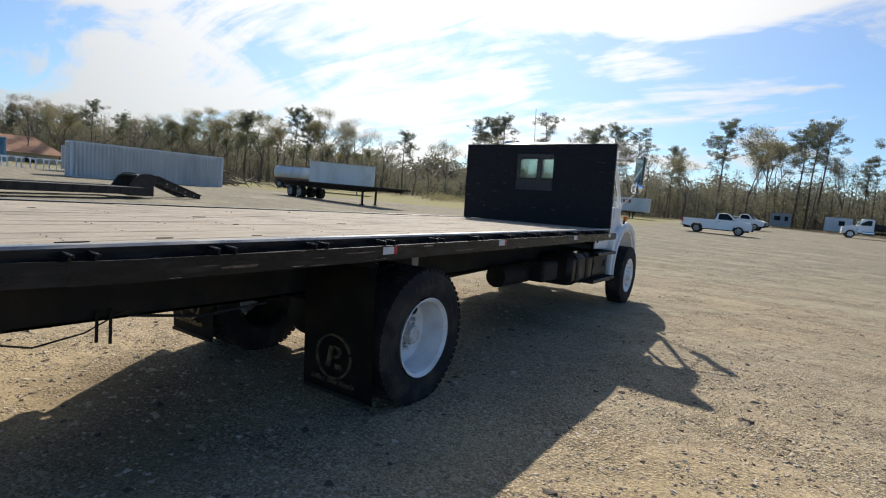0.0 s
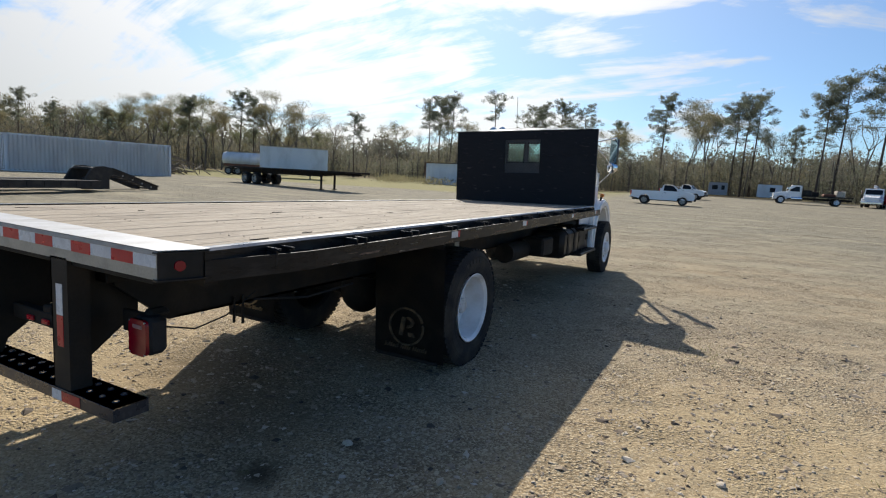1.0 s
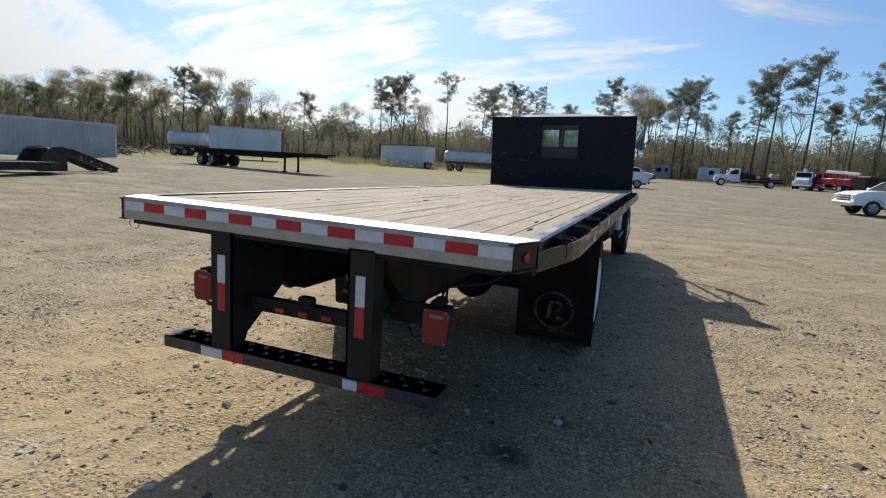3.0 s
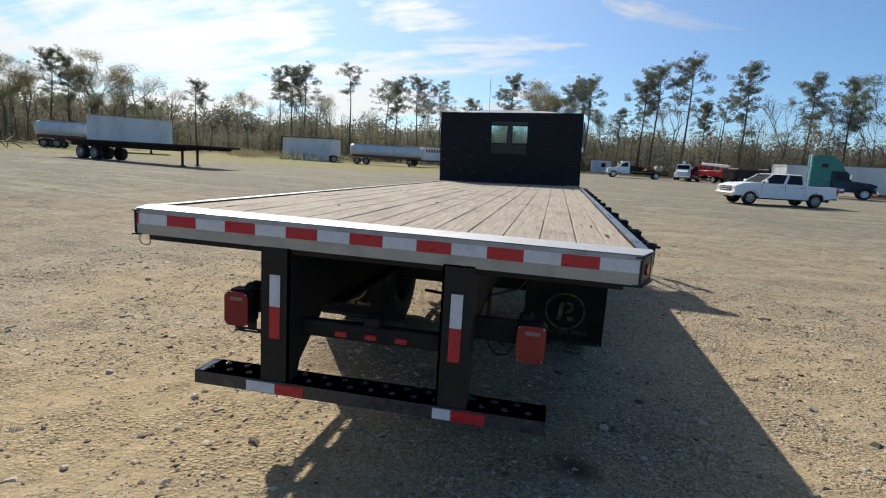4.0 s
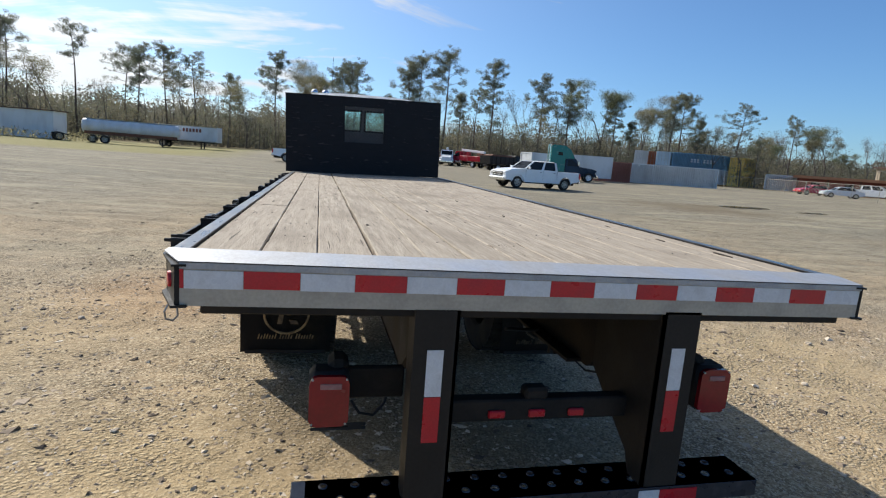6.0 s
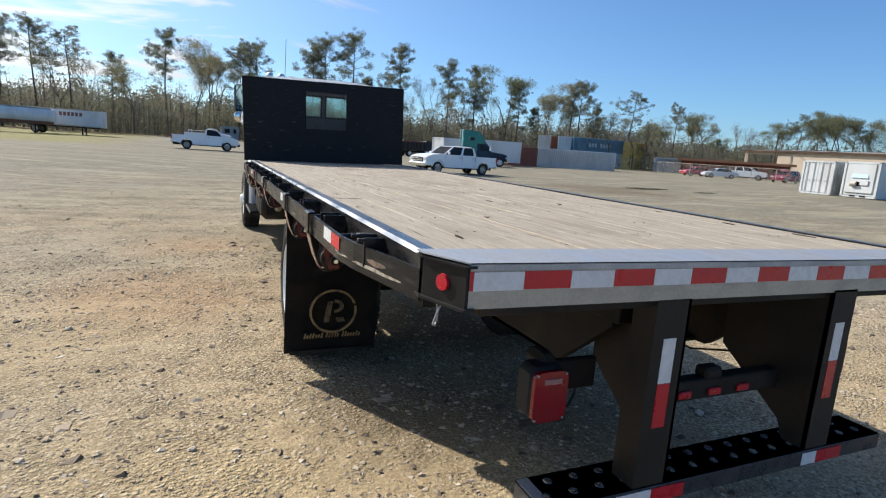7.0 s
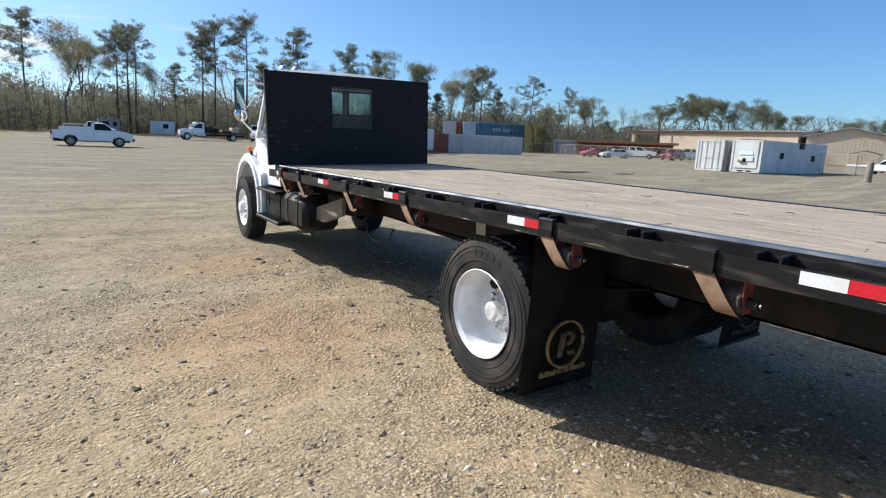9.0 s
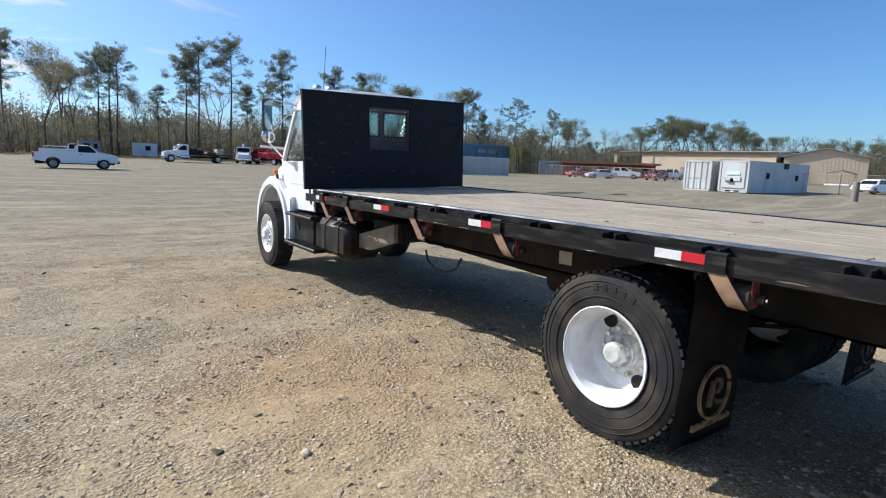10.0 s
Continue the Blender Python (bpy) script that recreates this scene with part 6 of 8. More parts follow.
def tank_trailer(L, label, r=0.85, z=2.0):
    t = thing("tank_trailer", label, "trailer")
    bm = B()
    o = [(0.0, -L / 2), (r * 0.6, -L / 2 + 0.03), (r * 0.92, -L / 2 + 0.16), (r, -L / 2 + 0.35)] + [(r, -L / 2 + 0.35 + (L - 0.7) * k / 8) for k in range(1, 8)] + [(r, L / 2 - 0.35), (r * 0.92, L / 2 - 0.16), (r * 0.6, L / 2 - 0.03), (0.0, L / 2)]
    lathe(bm, o, 32, "y", (0, 0, z))
    part("tank", bm, M_VAN, t, "dull white steel tank", smooth=40)
    for k in range(7):
        y = -L / 2 + 0.6 + (L - 1.2) * k / 6
        bm = B()
        lathe(bm, [(r + 0.005, -0.03), (r + 0.03, -0.02), (r + 0.03, 0.02), (r + 0.005, 0.03)], 32, "y", (0, y, z))
        part("tank_ring", bm, M_VAN, t, smooth=40)
    part("walkway", span(B(), (-0.3, -L / 2 + 0.5, z + r), (0.3, L / 2 - 0.5, z + r + 0.06)), M_ALU, t)
    for s in (-1, 1):
        part("beam", span(B(), (s * 0.5, -L / 2 + 0.3, z - r - 0.12), (s * 0.6, L / 2 - 0.3, z - r + 0.25)), M_RUST, t)
    trailer_wheels(t, (-L / 2 + 1.1, -L / 2 + 2.4))
    legs(t, L / 2 - 2.0, z - r)
    return t


put(tank_trailer(10.6, "long dull white tank trailer on rusty legs by the lawn"), -23.59, 73.92, -74)
put(tank_trailer(8.0, "cream tank trailer parked behind the van trailer", 0.9, 2.1), -54.64, 52.01, -62)

dolly = thing("converter_dolly", "small two wheel trailer dolly with drawbar", "trailer")
trailer_wheels(dolly, (0.0,), 0.5)
part("frame", span(B(), (-0.45, -0.6, 0.75), (0.45, 0.6, 0.9)), M_FRAME, dolly)
part("drawbar", rod(B(), (0, 0.5, 0.8), (0, 2.2, 0.5), 0.06, n=8), M_FRAME, dolly)
put(dolly, -31.16, 72.29, -60)


M_LOW = worn("dusty_black_steel", (0.030, 0.027, 0.025), (0.085, 0.070, 0.055), 0.6, 0, 3, 0.6, 40, 0.15)
M_LOWHOLE = worn("pale_hole_lining", (0.34, 0.31, 0.27), (0.25, 0.22, 0.19), 0.8)


def lowboy():
    t = thing("lowboy_trailer", "black low loader trailer with its sloping ramp resting on gravel", "trailer")
    for s in (-1, 1):
        bm = B()
        prism(bm, [(-16.5, 0.20), (-16.5, 0.52), (-0.4, 0.52), (-0.4, 0.20)], s * 0.4, s * 1.25)
        part("deck_side", bm, M_LOW, t, "black low deck")
        for k in range(22):
            part("deck_rib", box(B(), (s * 1.26, -16.0 + 0.72 * k, 0.37), (0.03, 0.06, 0.24)), M_LOW, t)
        # hump: two cheek plates, each bent over from the deck into the ramp's beam
        bm = B()
        prism(bm, [(-0.75, 0.10), (-0.62, 0.52), (-0.28, 0.98), (0.0, 1.14), (0.45, 1.17), (0.95, 1.08), (3.75, 0.24), (3.75, 0.03), (3.3, 0.05), (1.25, 0.72), (0.95, 0.80), (0.72, 0.62), (0.72, 0.10)], s * 0.52, s * 0.60)
        part("gooseneck_cheek", bm, M_LOW, t, "bent black steel ramp beam")
        bm = B()
        prism(bm, [(0.9, 1.10), (3.75, 0.25), (3.75, 0.21), (0.9, 1.05)], s * 0.46, s * 0.68)
        part("beam_flange", bm, M_LOW, t)
        for k in range(4):
            y = 1.5 + 0.6 * k
            z = 1.06 - (y - 0.95) * 0.302
            part("beam_hole", rod(B(), (s * 0.601, y, z - 0.16), (s * 0.606, y, z - 0.16), 0.05, n=10), M_LOWHOLE, t, "pale lightening hole")
    for k in range(6):
        y = 1.35 + 0.46 * k
        z = 1.02 - (y - 0.95) * 0.302
        part("ramp_rung", rod(B(), (-0.52, y, z - 0.10), (0.52, y, z - 0.10), 0.045, n=10), M_LOW, t, smooth=40)
    part("hump_plate", span(B(), (-0.52, -0.2, 0.98), (0.52, 0.55, 1.10), 0.03), M_LOW, t)
    part("pivot_box", span(B(), (-0.50, -0.6, 0.12), (0.50, 0.65, 0.50), 0.03), M_LOW, t)
    part("cylinder", rod(B(), (0, -0.2, 0.5), (0, 0.9, 0.9), 0.09, n=14), M_LOW, t, smooth=40)
    return t


put(lowboy(), -23.31, 13.14, 14)


# ---- containers, buildings, fence ----
def steel_paint(name, c, rust=0.4, scale=0.9):
    return worn(name, c, tuple(v * 0.55 + k for v, k in zip(c, (0.06, 0.035, 0.025))), 0.55, 0, scale, rust, 30, 0.08, 0.48, 0.72, (1, 1, 0.35))


M_CWHITE = steel_paint("white_container_paint", (0.55, 0.57, 0.57), 0.5)
M_CGREY = steel_paint("pale_grey_container_paint", (0.68, 0.70, 0.71), 0.4)
M_CBLUE = steel_paint("blue_container_paint", (0.19, 0.36, 0.48), 0.4)
M_CRED = steel_paint("oxide_red_container_paint", (0.32, 0.12, 0.085), 0.4)
M_CYEL = steel_paint("mustard_container_paint", (0.74, 0.52, 0.13), 0.5)
M_CORAN = steel_paint("orange_container_paint", (0.60, 0.17, 0.07), 0.4)
M_CLIGHT = steel_paint("light_blue_container_paint", (0.42, 0.55, 0.64), 0.4)
M_DARKGAP = worn("dark_opening", (0.015, 0.015, 0.016), (0.03, 0.03, 0.03), 0.8)


def corrugated(bm, L, H, x, z0, depth=0.036, pitch=0.28):
    """A ribbed steel wall along y at x, its ribs running up."""
    n = int(L / pitch)
    p = L / n
    s = 1 if x > 0 else -1
    prof = []
    for k in range(n):
        y = -L / 2 + k * p
        prof += [(y, 0), (y + 0.25 * p, 0), (y + 0.5 * p, -depth), (y + 0.75 * p, -depth)]
    prof.append((L / 2, 0))
    lo = [bm.verts.new((x + s * d, y, z0)) for y, d in prof]
    hi = [bm.verts.new((x + s * d, y, z0 + H)) for y, d in prof]
    for i in range(len(prof) - 1):
        bm.faces.new((lo[i], lo[i + 1], hi[i + 1], hi[i]))
    bmesh.ops.solidify(bm, geom=bm.faces[:], thickness=0.012)


def container(label, paint, L=12.19, H=2.59, smooth=False, doors=True):
    t = thing("shipping_container", label, "container")
    W = 2.44
    bm = B()
    for s in (-1, 1):
        for e in (-1, 1):
            box(bm, (s * (W / 2 - 0.08), e * (L / 2 - 0.08), H / 2), (0.16, 0.16, H), 0.01)
        for z in (0.07, H - 0.06):
            box(bm, (s * (W / 2 - 0.04), 0, z), (0.08, L, 0.13))
    for e in (-1, 1):
        for z in (0.07, H - 0.06):
            box(bm, (0, e * (L / 2 - 0.05), z), (W, 0.10, 0.13))
    part("frame", bm, paint, t)
    for s in (-1, 1):
        bm = B()
        if smooth:
            span(bm, (s * (W / 2 - 0.05), -L / 2 + 0.1, 0.12), (s * (W / 2 - 0.02), L / 2 - 0.1, H - 0.1))
        else:
            corrugated(bm, L - 0.3, H - 0.22, s * (W / 2 - 0.012), 0.12)
        part("side_wall", bm, paint, t)
    part("roof", span(B(), (-W / 2 + 0.04, -L / 2 + 0.04, H - 0.04), (W / 2 - 0.04, L / 2 - 0.04, H - 0.015)), paint, t)
    part("floor", span(B(), (-W / 2 + 0.04, -L / 2 + 0.04, 0.12), (W / 2 - 0.04, L / 2 - 0.04, 0.16)), M_FRAME, t)
    part("end_wall", span(B(), (-W / 2 + 0.15, L / 2 - 0.09, 0.12), (W / 2 - 0.15, L / 2 - 0.05, H - 0.1)), paint, t)
    for k in (-1, 1):
        d = part("door", span(B(), (k * 0.01, -L / 2 + 0.05, 0.14), (k * (W / 2 - 0.16), -L / 2 + 0.09, H - 0.12), 0.006), paint, t)
        if doors:
            for x in (0.30, 0.80):
                part("lock_rod", rod(B(), (k * x, -L / 2 + 0.01, 0.1), (k * x, -L / 2 + 0.01, H - 0.1), 0.022, n=8), M_STEEL, d)
                part("rod_handle", box(B(), (k * (x - 0.12), -L / 2 - 0.01, 1.1), (0.3, 0.02, 0.04)), M_STEEL, d)
            for z in (0.4, 1.0, 1.6, 2.2):
                part("hinge", box(B(), (k * (W / 2 - 0.18), -L / 2 + 0.03, z), (0.16, 0.04, 0.07)), paint, d)
    return t


def row(ob, a, b, dz=0.0):
    """Lays a long thing so that its middle line runs from a to b, its doors at a."""
    ax, ay = a
    bx, by = b
    turn = math.degrees(math.atan2(-(bx - ax), by - ay))
    cx, cy = (ax + bx) / 2, (ay + by) / 2
    ob.matrix_basis = pose(cx, cy, land(cx, cy) + dz, 0, 0, turn)
    return ob


row(container("long pale grey-white shipping container standing on the yard", M_CGREY, 12.19, 2.9), (-46.8, 19.86), (-44.1, 31.7), -0.06)
# stacks at the far corner
row(container("long pale grey shipping container in front of a stack", M_CGREY, 13.7), (38.90, 66.50), (52.10, 63.22))
row(container("oxide red shipping container with pale print", M_CRED, 6.06), (33.12, 63.94), (39.07, 64.11))
row(container("pale grey shipping container under a blue one", M_CGREY), (61.85, 87.33), (73.80, 85.75), 0.2)
c = container("faded blue shipping container on top of a stack with white lettering", M_CBLUE)
# a painted mark in place of the owner's name
for k in range(8):
    if k != 3:
        for z0, z1 in ((1.0, 1.24), (1.36, 1.6)):
            part("lettering", span(B(), (1.226, -2.6 + 0.62 * k, z0), (1.230, -2.24 + 0.62 * k, z1)), M_TAPE_W, c, "white painted shape")
row(c, (61.85, 87.33), (73.80, 85.75), 2.8)
for label, paint, ex, ey, dz in (("whitish shipping container end on in a stack", M_CWHITE, 57.3, 89.4, 2.75), ("orange shipping container end on in a stack", M_CORAN, 59.8, 90.5, 2.75), ("light blue shipping container end on in a stack", M_CLIGHT, 59.9, 86.4, 2.75)):
    row(container(label, paint, 6.06), (ex, ey), (ex + 3.25, ey + 5.1), dz)
    row(container("grey shipping container at the foot of a stack", M_CGREY, 6.06), (ex, ey), (ex + 3.25, ey + 5.1), 0.15)
for dz, label in ((0.0, "mustard yellow shipping container at the foot of a stack"), (2.6, "mustard yellow shipping container on top of a stack")):
    c = container(label, M_CYEL, 6.06)
    if dz:
        for x, z in ((-0.22, 1.45), (0.22, 1.45), (0.0, 1.85)):
            part("print", box(B(), (1.23, x, z), (0.01, 0.18, 0.5)), M_FRAME, c, "dark printed shape")
    row(c, (73.0, 83.4), (78.2, 86.2), dz)
row(container("grey shipping container beside the yellow stack", M_CGREY, 6.06), (75.35, 78.85), (79.65, 74.64))
# two white units by the fence
row(container("white shipping container with locking rods on its end doors", M_CWHITE, 6.06), (41.86, 26.86), (48.25, 27.00))
reefer = container("white refrigerated container with a cooling unit in its end", M_CWHITE, 12.19, 2.62, True, False)
cool = part("cooling_unit", span(B(), (-0.95, -6.13, 0.35), (0.95, -6.04, 2.45), 0.02), M_CWHITE, reefer, "white cooling unit panel")
part("unit_recess", span(B(), (-0.62, -6.145, 0.85), (0.10, -6.13, 1.15)), M_DARKGAP, cool)
part("compressor", rod(B(), (-0.5, -6.17, 1.0), (-0.15, -6.17, 1.0), 0.2, n=14), M_ALU, cool, smooth=40)
part("control_box", box(B(), (0.35, -6.17, 1.1), (0.55, 0.08, 0.35), 0.01), M_CWHITE, cool)
part("fan_hood", prism(B(), [(-6.13, 1.45), (-6.20, 1.45), (-6.13, 1.75)], -0.55, 0.55), M_CLIGHT, cool)
for x in (-0.35, 0.35):
    part("fork_pocket", span(B(), (x - 0.2, -6.11, 0.06), (x + 0.2, -6.097, 0.18)), M_DARKGAP, reefer)
for y, z, w in ((-2.6, 1.45, 0.55), (0.8, 2.35, 0.7), (3.4, 1.35, 0.6)):
    part("wall_vent", box(B(), (1.225, y, z), (0.05 if z < 1.6 else 0.25, w, 0.50), 0.01), M_DARKGAP if z < 1.6 else M_PLASTIC, reefer, "small dark wall opening")
row(reefer, (41.80, 23.76), (54.61, 24.01))

post = thing("bollard", "grey concrete filled bollard post by the fence", "bollard")
bm = B()
lathe(bm, [(0.0, 1.35), (0.16, 1.33), (0.20, 1.27), (0.21, 0.4), (0.22, 0.0)], 20, "z")
part("pipe", bm, worn("weathered_concrete_post", (0.19, 0.17, 0.15), (0.12, 0.10, 0.085), 0.85, 0, 5, 0.6, 40, 0.2), post, smooth=40)
put(post, 40.36, 14.61)


# chain link fence
def fence_run(a, b):
    t = thing("chain_link_fence", "galvanised chain link fence on thin posts", "fence")
    a, b = Vector((*a, 0)), Vector((*b, 0))
    d = (b - a)
    L = d.length
    d.normalize()
    n = int(L / 3)
    H = 1.8
    tops = []
    for k in range(n + 1):
        p = a + d * (L * k / n)
        z = land(p.x, p.y)
        tops.append((p.x, p.y, z + H))
        part("post", rod(B(), (p.x, p.y, z - 0.1), (p.x, p.y, z + H + 0.05), 0.032, n=8), M_ALU, t)
    bm = B()
    for p, q in zip(tops, tops[1:]):
        rod(bm, p, q, 0.02, n=6)
    part("top_rail", bm, M_ALU, t)
    bm = B()
    for p, q in zip(tops, tops[1:]):
        p, q = Vector(p), Vector(q)
        w = (q - p).length
        m = 22
        for sgn in (0, 1):
            for k in range(-int(H / 0.14), m):
                u0, u1 = k * w / m, k * w / m + H
                v0, v1 = 0.0, H
                if u0 < 0:
                    v0, u0 = -u0, 0.0
                if u1 > w:
                    v1, u1 = v1 - (u1 - w), w
                if u1 - u0 < 0.02:
                    continue
                e = (q - p) / w
                A = p + e * u0 + Vector((0, 0, -H + v0))
                C = p + e * u1 + Vector((0, 0, -H + v1))
                if sgn:
                    A.z, C.z = 2 * p.z - H - A.z, 2 * p.z - H - C.z
                off = Vector((0, 0, 0.004))
                side = Vector((-e.y, e.x, 0)) * 0.003
                vs = [bm.verts.new(v) for v in (A - off, A + off, C + off, C - off)]
                bm.faces.new(vs)
    tagged(part("wire_mesh", bm, M_ALU, t, "grey wire mesh"), kind="stuff")
    return t


fence_run((54.77, 64.28), (59.92, 62.10))
fence_run((59.92, 62.10), (57.86, 38.47))
fence_run((57.86, 38.47), (51.55, 19.27))
fence_run((51.55, 19.27), (54.97, 6.64))

# puddle and mud bank
bm = B()
for cx, cy, r0, r1 in ((23.4, 25.2, 1.7, 0.6), (26.3, 23.3, 1.0, 0.3)):
    bm2 = [(cx + r0 * math.cos(2 * math.pi * i / 24) * (1 + 0.25 * math.sin(3 * i)), cy + r1 * math.sin(2 * math.pi * i / 24) * (1 + 0.3 * math.cos(2 * i))) for i in range(24)]
    vs = [bm.verts.new((x, y, land(x, y) + 0.035)) for x, y in bm2]
    bm.faces.new(vs)
m, nt, b_ = nodes_of("puddle_water", 0.04)
b_.inputs["Base Color"].default_value = (0.16, 0.14, 0.11, 1)
tagged(part("puddle", bm, m), "shallow muddy puddles reflecting the sky", "puddle", kind="structure")

# ---- buildings ----
M_TAN = worn("tan_metal_siding", (0.60, 0.49, 0.37), (0.47, 0.37, 0.27), 0.55, 0, 0.4, 0.4, 20, 0.03)
M_ROOF = worn("weathered_metal_roof", (0.22, 0.20, 0.175), (0.115, 0.098, 0.085), 0.75, 0.0, 0.3, 0.5, 12, 0.05)
M_PALEROOF = worn("pale_metal_roof", (0.44, 0.42, 0.40), (0.30, 0.27, 0.25), 0.5, 0.3, 0.4, 0.4, 12, 0.05)
M_BROWN = worn("brown_trim", (0.09, 0.05, 0.035), (0.05, 0.03, 0.02), 0.7)
M_BARN = worn("dull_red_siding", (0.27, 0.075, 0.06), (0.16, 0.08, 0.06), 0.75, 0, 0.8, 0.5, 20, 0.05)
M_TILE = worn("orange_brown_roof", (0.40, 0.19, 0.10), (0.28, 0.13, 0.08), 0.8, 0, 0.8, 0.5, 20, 0.1)


def ribbed_wall(t, x0, x1, y, z0, z1, face, paint=M_TAN, pitch=0.5):
    """A ribbed wall along x at y."""
    w = part("wall", span(B(), (x0, y - 0.06, z0), (x1, y + 0.06, z1)), paint, t)
    n = int((x1 - x0) / pitch)
    for k in range(n):
        x = x0 + (k + 0.5) * (x1 - x0) / n
        part("rib", span(B(), (x - 0.05, y + face * 0.06, z0), (x + 0.05, y + face * 0.078, z1)), paint, w)
    return w


hall = thing("metal_building", "long tan metal building with a grey low pitch roof", "building")
# built along x, long wall at y = 0 facing -y; the open bay at the low-x end
HL, HD, HE, HR = 34.0, 20.0, 5.3, 6.1
ribbed_wall(hall, 7.0, HL, 0, -0.5, HE, -1)
ribbed_wall(hall, 0.0, 7.0, 0, HE - 0.5, HE, -1)
for x in (0.1, 0.5):
    part("bay_post", span(B(), (x, -0.1, -0.5), (x + 0.22, 0.1, HE - 0.5)), M_TAN, hall)
part("bay_back", span(B(), (7.0, 0, -0.5), (7.2, HD, HE)), M_TAN, hall)
part("far_wall", span(B(), (0, HD - 0.1, -0.5), (HL, HD, HE)), M_TAN, hall)
part("end_wall", span(B(), (HL - 0.1, 0, -0.5), (HL, HD, HE)), M_TAN, hall)
for x in (0.0, HL - 0.1):
    part("gable", prism(B(), [(0, HE), (HD, HE), (HD / 2, HR)], x, x + 0.1), M_TAN, hall)
for y0, z0, y1, z1 in ((-0.5, HE, HD / 2, HR), (HD + 0.5, HE, HD / 2, HR)):
    bm = B()
    prism(bm, [(y0, z0), (y1, z1), (y1, z1 + 0.10), (y0, z0 + 0.10)], -0.5, HL + 0.5)
    roof = part("roof", bm, M_ROOF, hall)
    for k in range(8):
        if y0 < 0 and k < 3:
            bm = B()
            x = 3 + 5.5 * k
            prism(bm, [(0.5, HE + 0.26), (HD / 2 - 1, HR - 0.02), (HD / 2 - 1, HR + 0.04), (0.5, HE + 0.30)], x, x + 2.0)
            part("roof_panel", bm, M_CLIGHT if k == 9 else M_BROWN, roof)
part("eave_trim", span(B(), (-0.5, -0.56, HE - 0.05), (HL + 0.5, -0.5, HE + 0.2)), M_BROWN, hall)
for x, w, h in ((16.0, 1.2, 2.3), (24.0, 4.0, 4.0)):
    part("door", span(B(), (x, -0.14, -0.3), (x + w, -0.06, h)), M_ROOF if w < 2 else M_BROWN, hall, "metal door")
hall.matrix_basis = pose(103.5, 82.2, 1.21, 0, 0, -83.5)

gab = thing("metal_building", "tan metal building with its gable end towards the yard", "building")
GW, GE, GP = 12.6, 4.5, 6.0
ribbed_wall(gab, 0.0, GW, 0, -0.6, GE, -1, M_TAN, 0.55)
part("gable", prism(B(), [(0, GE), (GW, GE), (GW / 2, GP)], -0.06, 0.06, "y"), M_TAN, gab)
for k in range(23):
    x = 0.28 + k * 0.55
    part("rib", span(B(), (x - 0.05, -0.078, GE), (x + 0.05, -0.06, GE + (GP - GE) * (1 - abs(x - GW / 2) / (GW / 2)))), M_TAN, gab)
for e in (0, 1):
    pts = [(GW * e + (0.5 if e else -0.5), GE - 0.08), (GW / 2, GP + 0.06), (GW / 2, GP + 0.18), (GW * e + (0.5 if e else -0.5), GE + 0.04)]
    part("roof", prism(B(), pts, -0.5, 24.0, "y"), M_PALEROOF, gab, "pale metal roof")
for x in (0.06, GW - 0.06):
    part("side_wall", span(B(), (x - 0.05, 0.0, -0.6), (x + 0.05, 24, GE)), M_BARN, gab)
part("canopy", prism(B(), [(6.5, 1.5), (8.6, 2.1), (10.8, 1.5), (10.8, 1.62), (8.6, 2.22), (6.5, 1.62)], -8.0, -5.0, "y"), M_ROOF, gab, "small lean-to canopy")
for x in (6.7, 10.6):
    for y in (-7.9, -5.2):
        part("canopy_post", span(B(), (x - 0.05, y, -0.6), (x + 0.05, y + 0.1, 1.58)), M_ALU, gab)
part("hull", box(B(), (8.0, -9.5, -0.35), (3.4, 1.4, 0.45), 0.15), M_PICK, gab, "low white boat hull")
gab.matrix_basis = pose(106.7, 46.8, 1.38, 0, 0, -68.8)

low = thing("low_shed", "long low dull red shed with a brown flat roof", "shed")
part("wall", span(B(), (0, 0, -0.4), (17, 6, 2.4)), M_BARN, low)
part("roof", span(B(), (-0.6, -1.6, 2.5), (17.6, 6.6, 2.75)), M_BROWN, low)
part("fascia", span(B(), (-0.6, -1.66, 2.35), (17.6, -1.6, 2.78)), M_TILE, low)
for x in (0.2, 4.2, 8.4, 12.6, 16.6):
    part("porch_post", span(B(), (x - 0.07, -1.5, -0.4), (x + 0.07, -1.36, 2.5)), M_BROWN, low)
for x in (2.0, 6.5, 11.0, 14.5):
    part("window", span(B(), (x, -0.03, 0.8), (x + 1.2, 0.0, 1.8)), M_TINT, low)
low.matrix_basis = pose(76.2, 73.2, 0.92, 0, 0, -46.2)

house = thing("house", "far house with an orange-brown hipped roof", "house")
part("wall", span(B(), (-8, -4, -0.5), (8, 4, 2.6)), M_TAN, house)
bm = B()
vs = [bm.verts.new(p) for p in ((-9, -5, 2.5), (9, -5, 2.5), (9, 5, 2.5), (-9, 5, 2.5), (-5, 0, 5.0), (5, 0, 5.0))]
for f in ((0, 1, 5, 4), (1, 2, 5), (2, 3, 4, 5), (3, 0, 4), (3, 2, 1, 0)):
    bm.faces.new([vs[i] for i in f])
part("roof", bm, M_TILE, house)
for x in (-5, -1, 4):
    part("window", span(B(), (x, -4.03, 0.8), (x + 1.3, -4.0, 2.0)), M_TINT, house)
house.matrix_basis = pose(-95.3, 29.3, -0.3, 0, 0, 72)
row(container("blue shipping container beside a row of white trestles", M_CBLUE, 12.19), (-68.9, 10.6), (-67.9, 21.7), 0.3)
rack = thing("trestle_row", "row of white steel trestles on the ground", "rack")
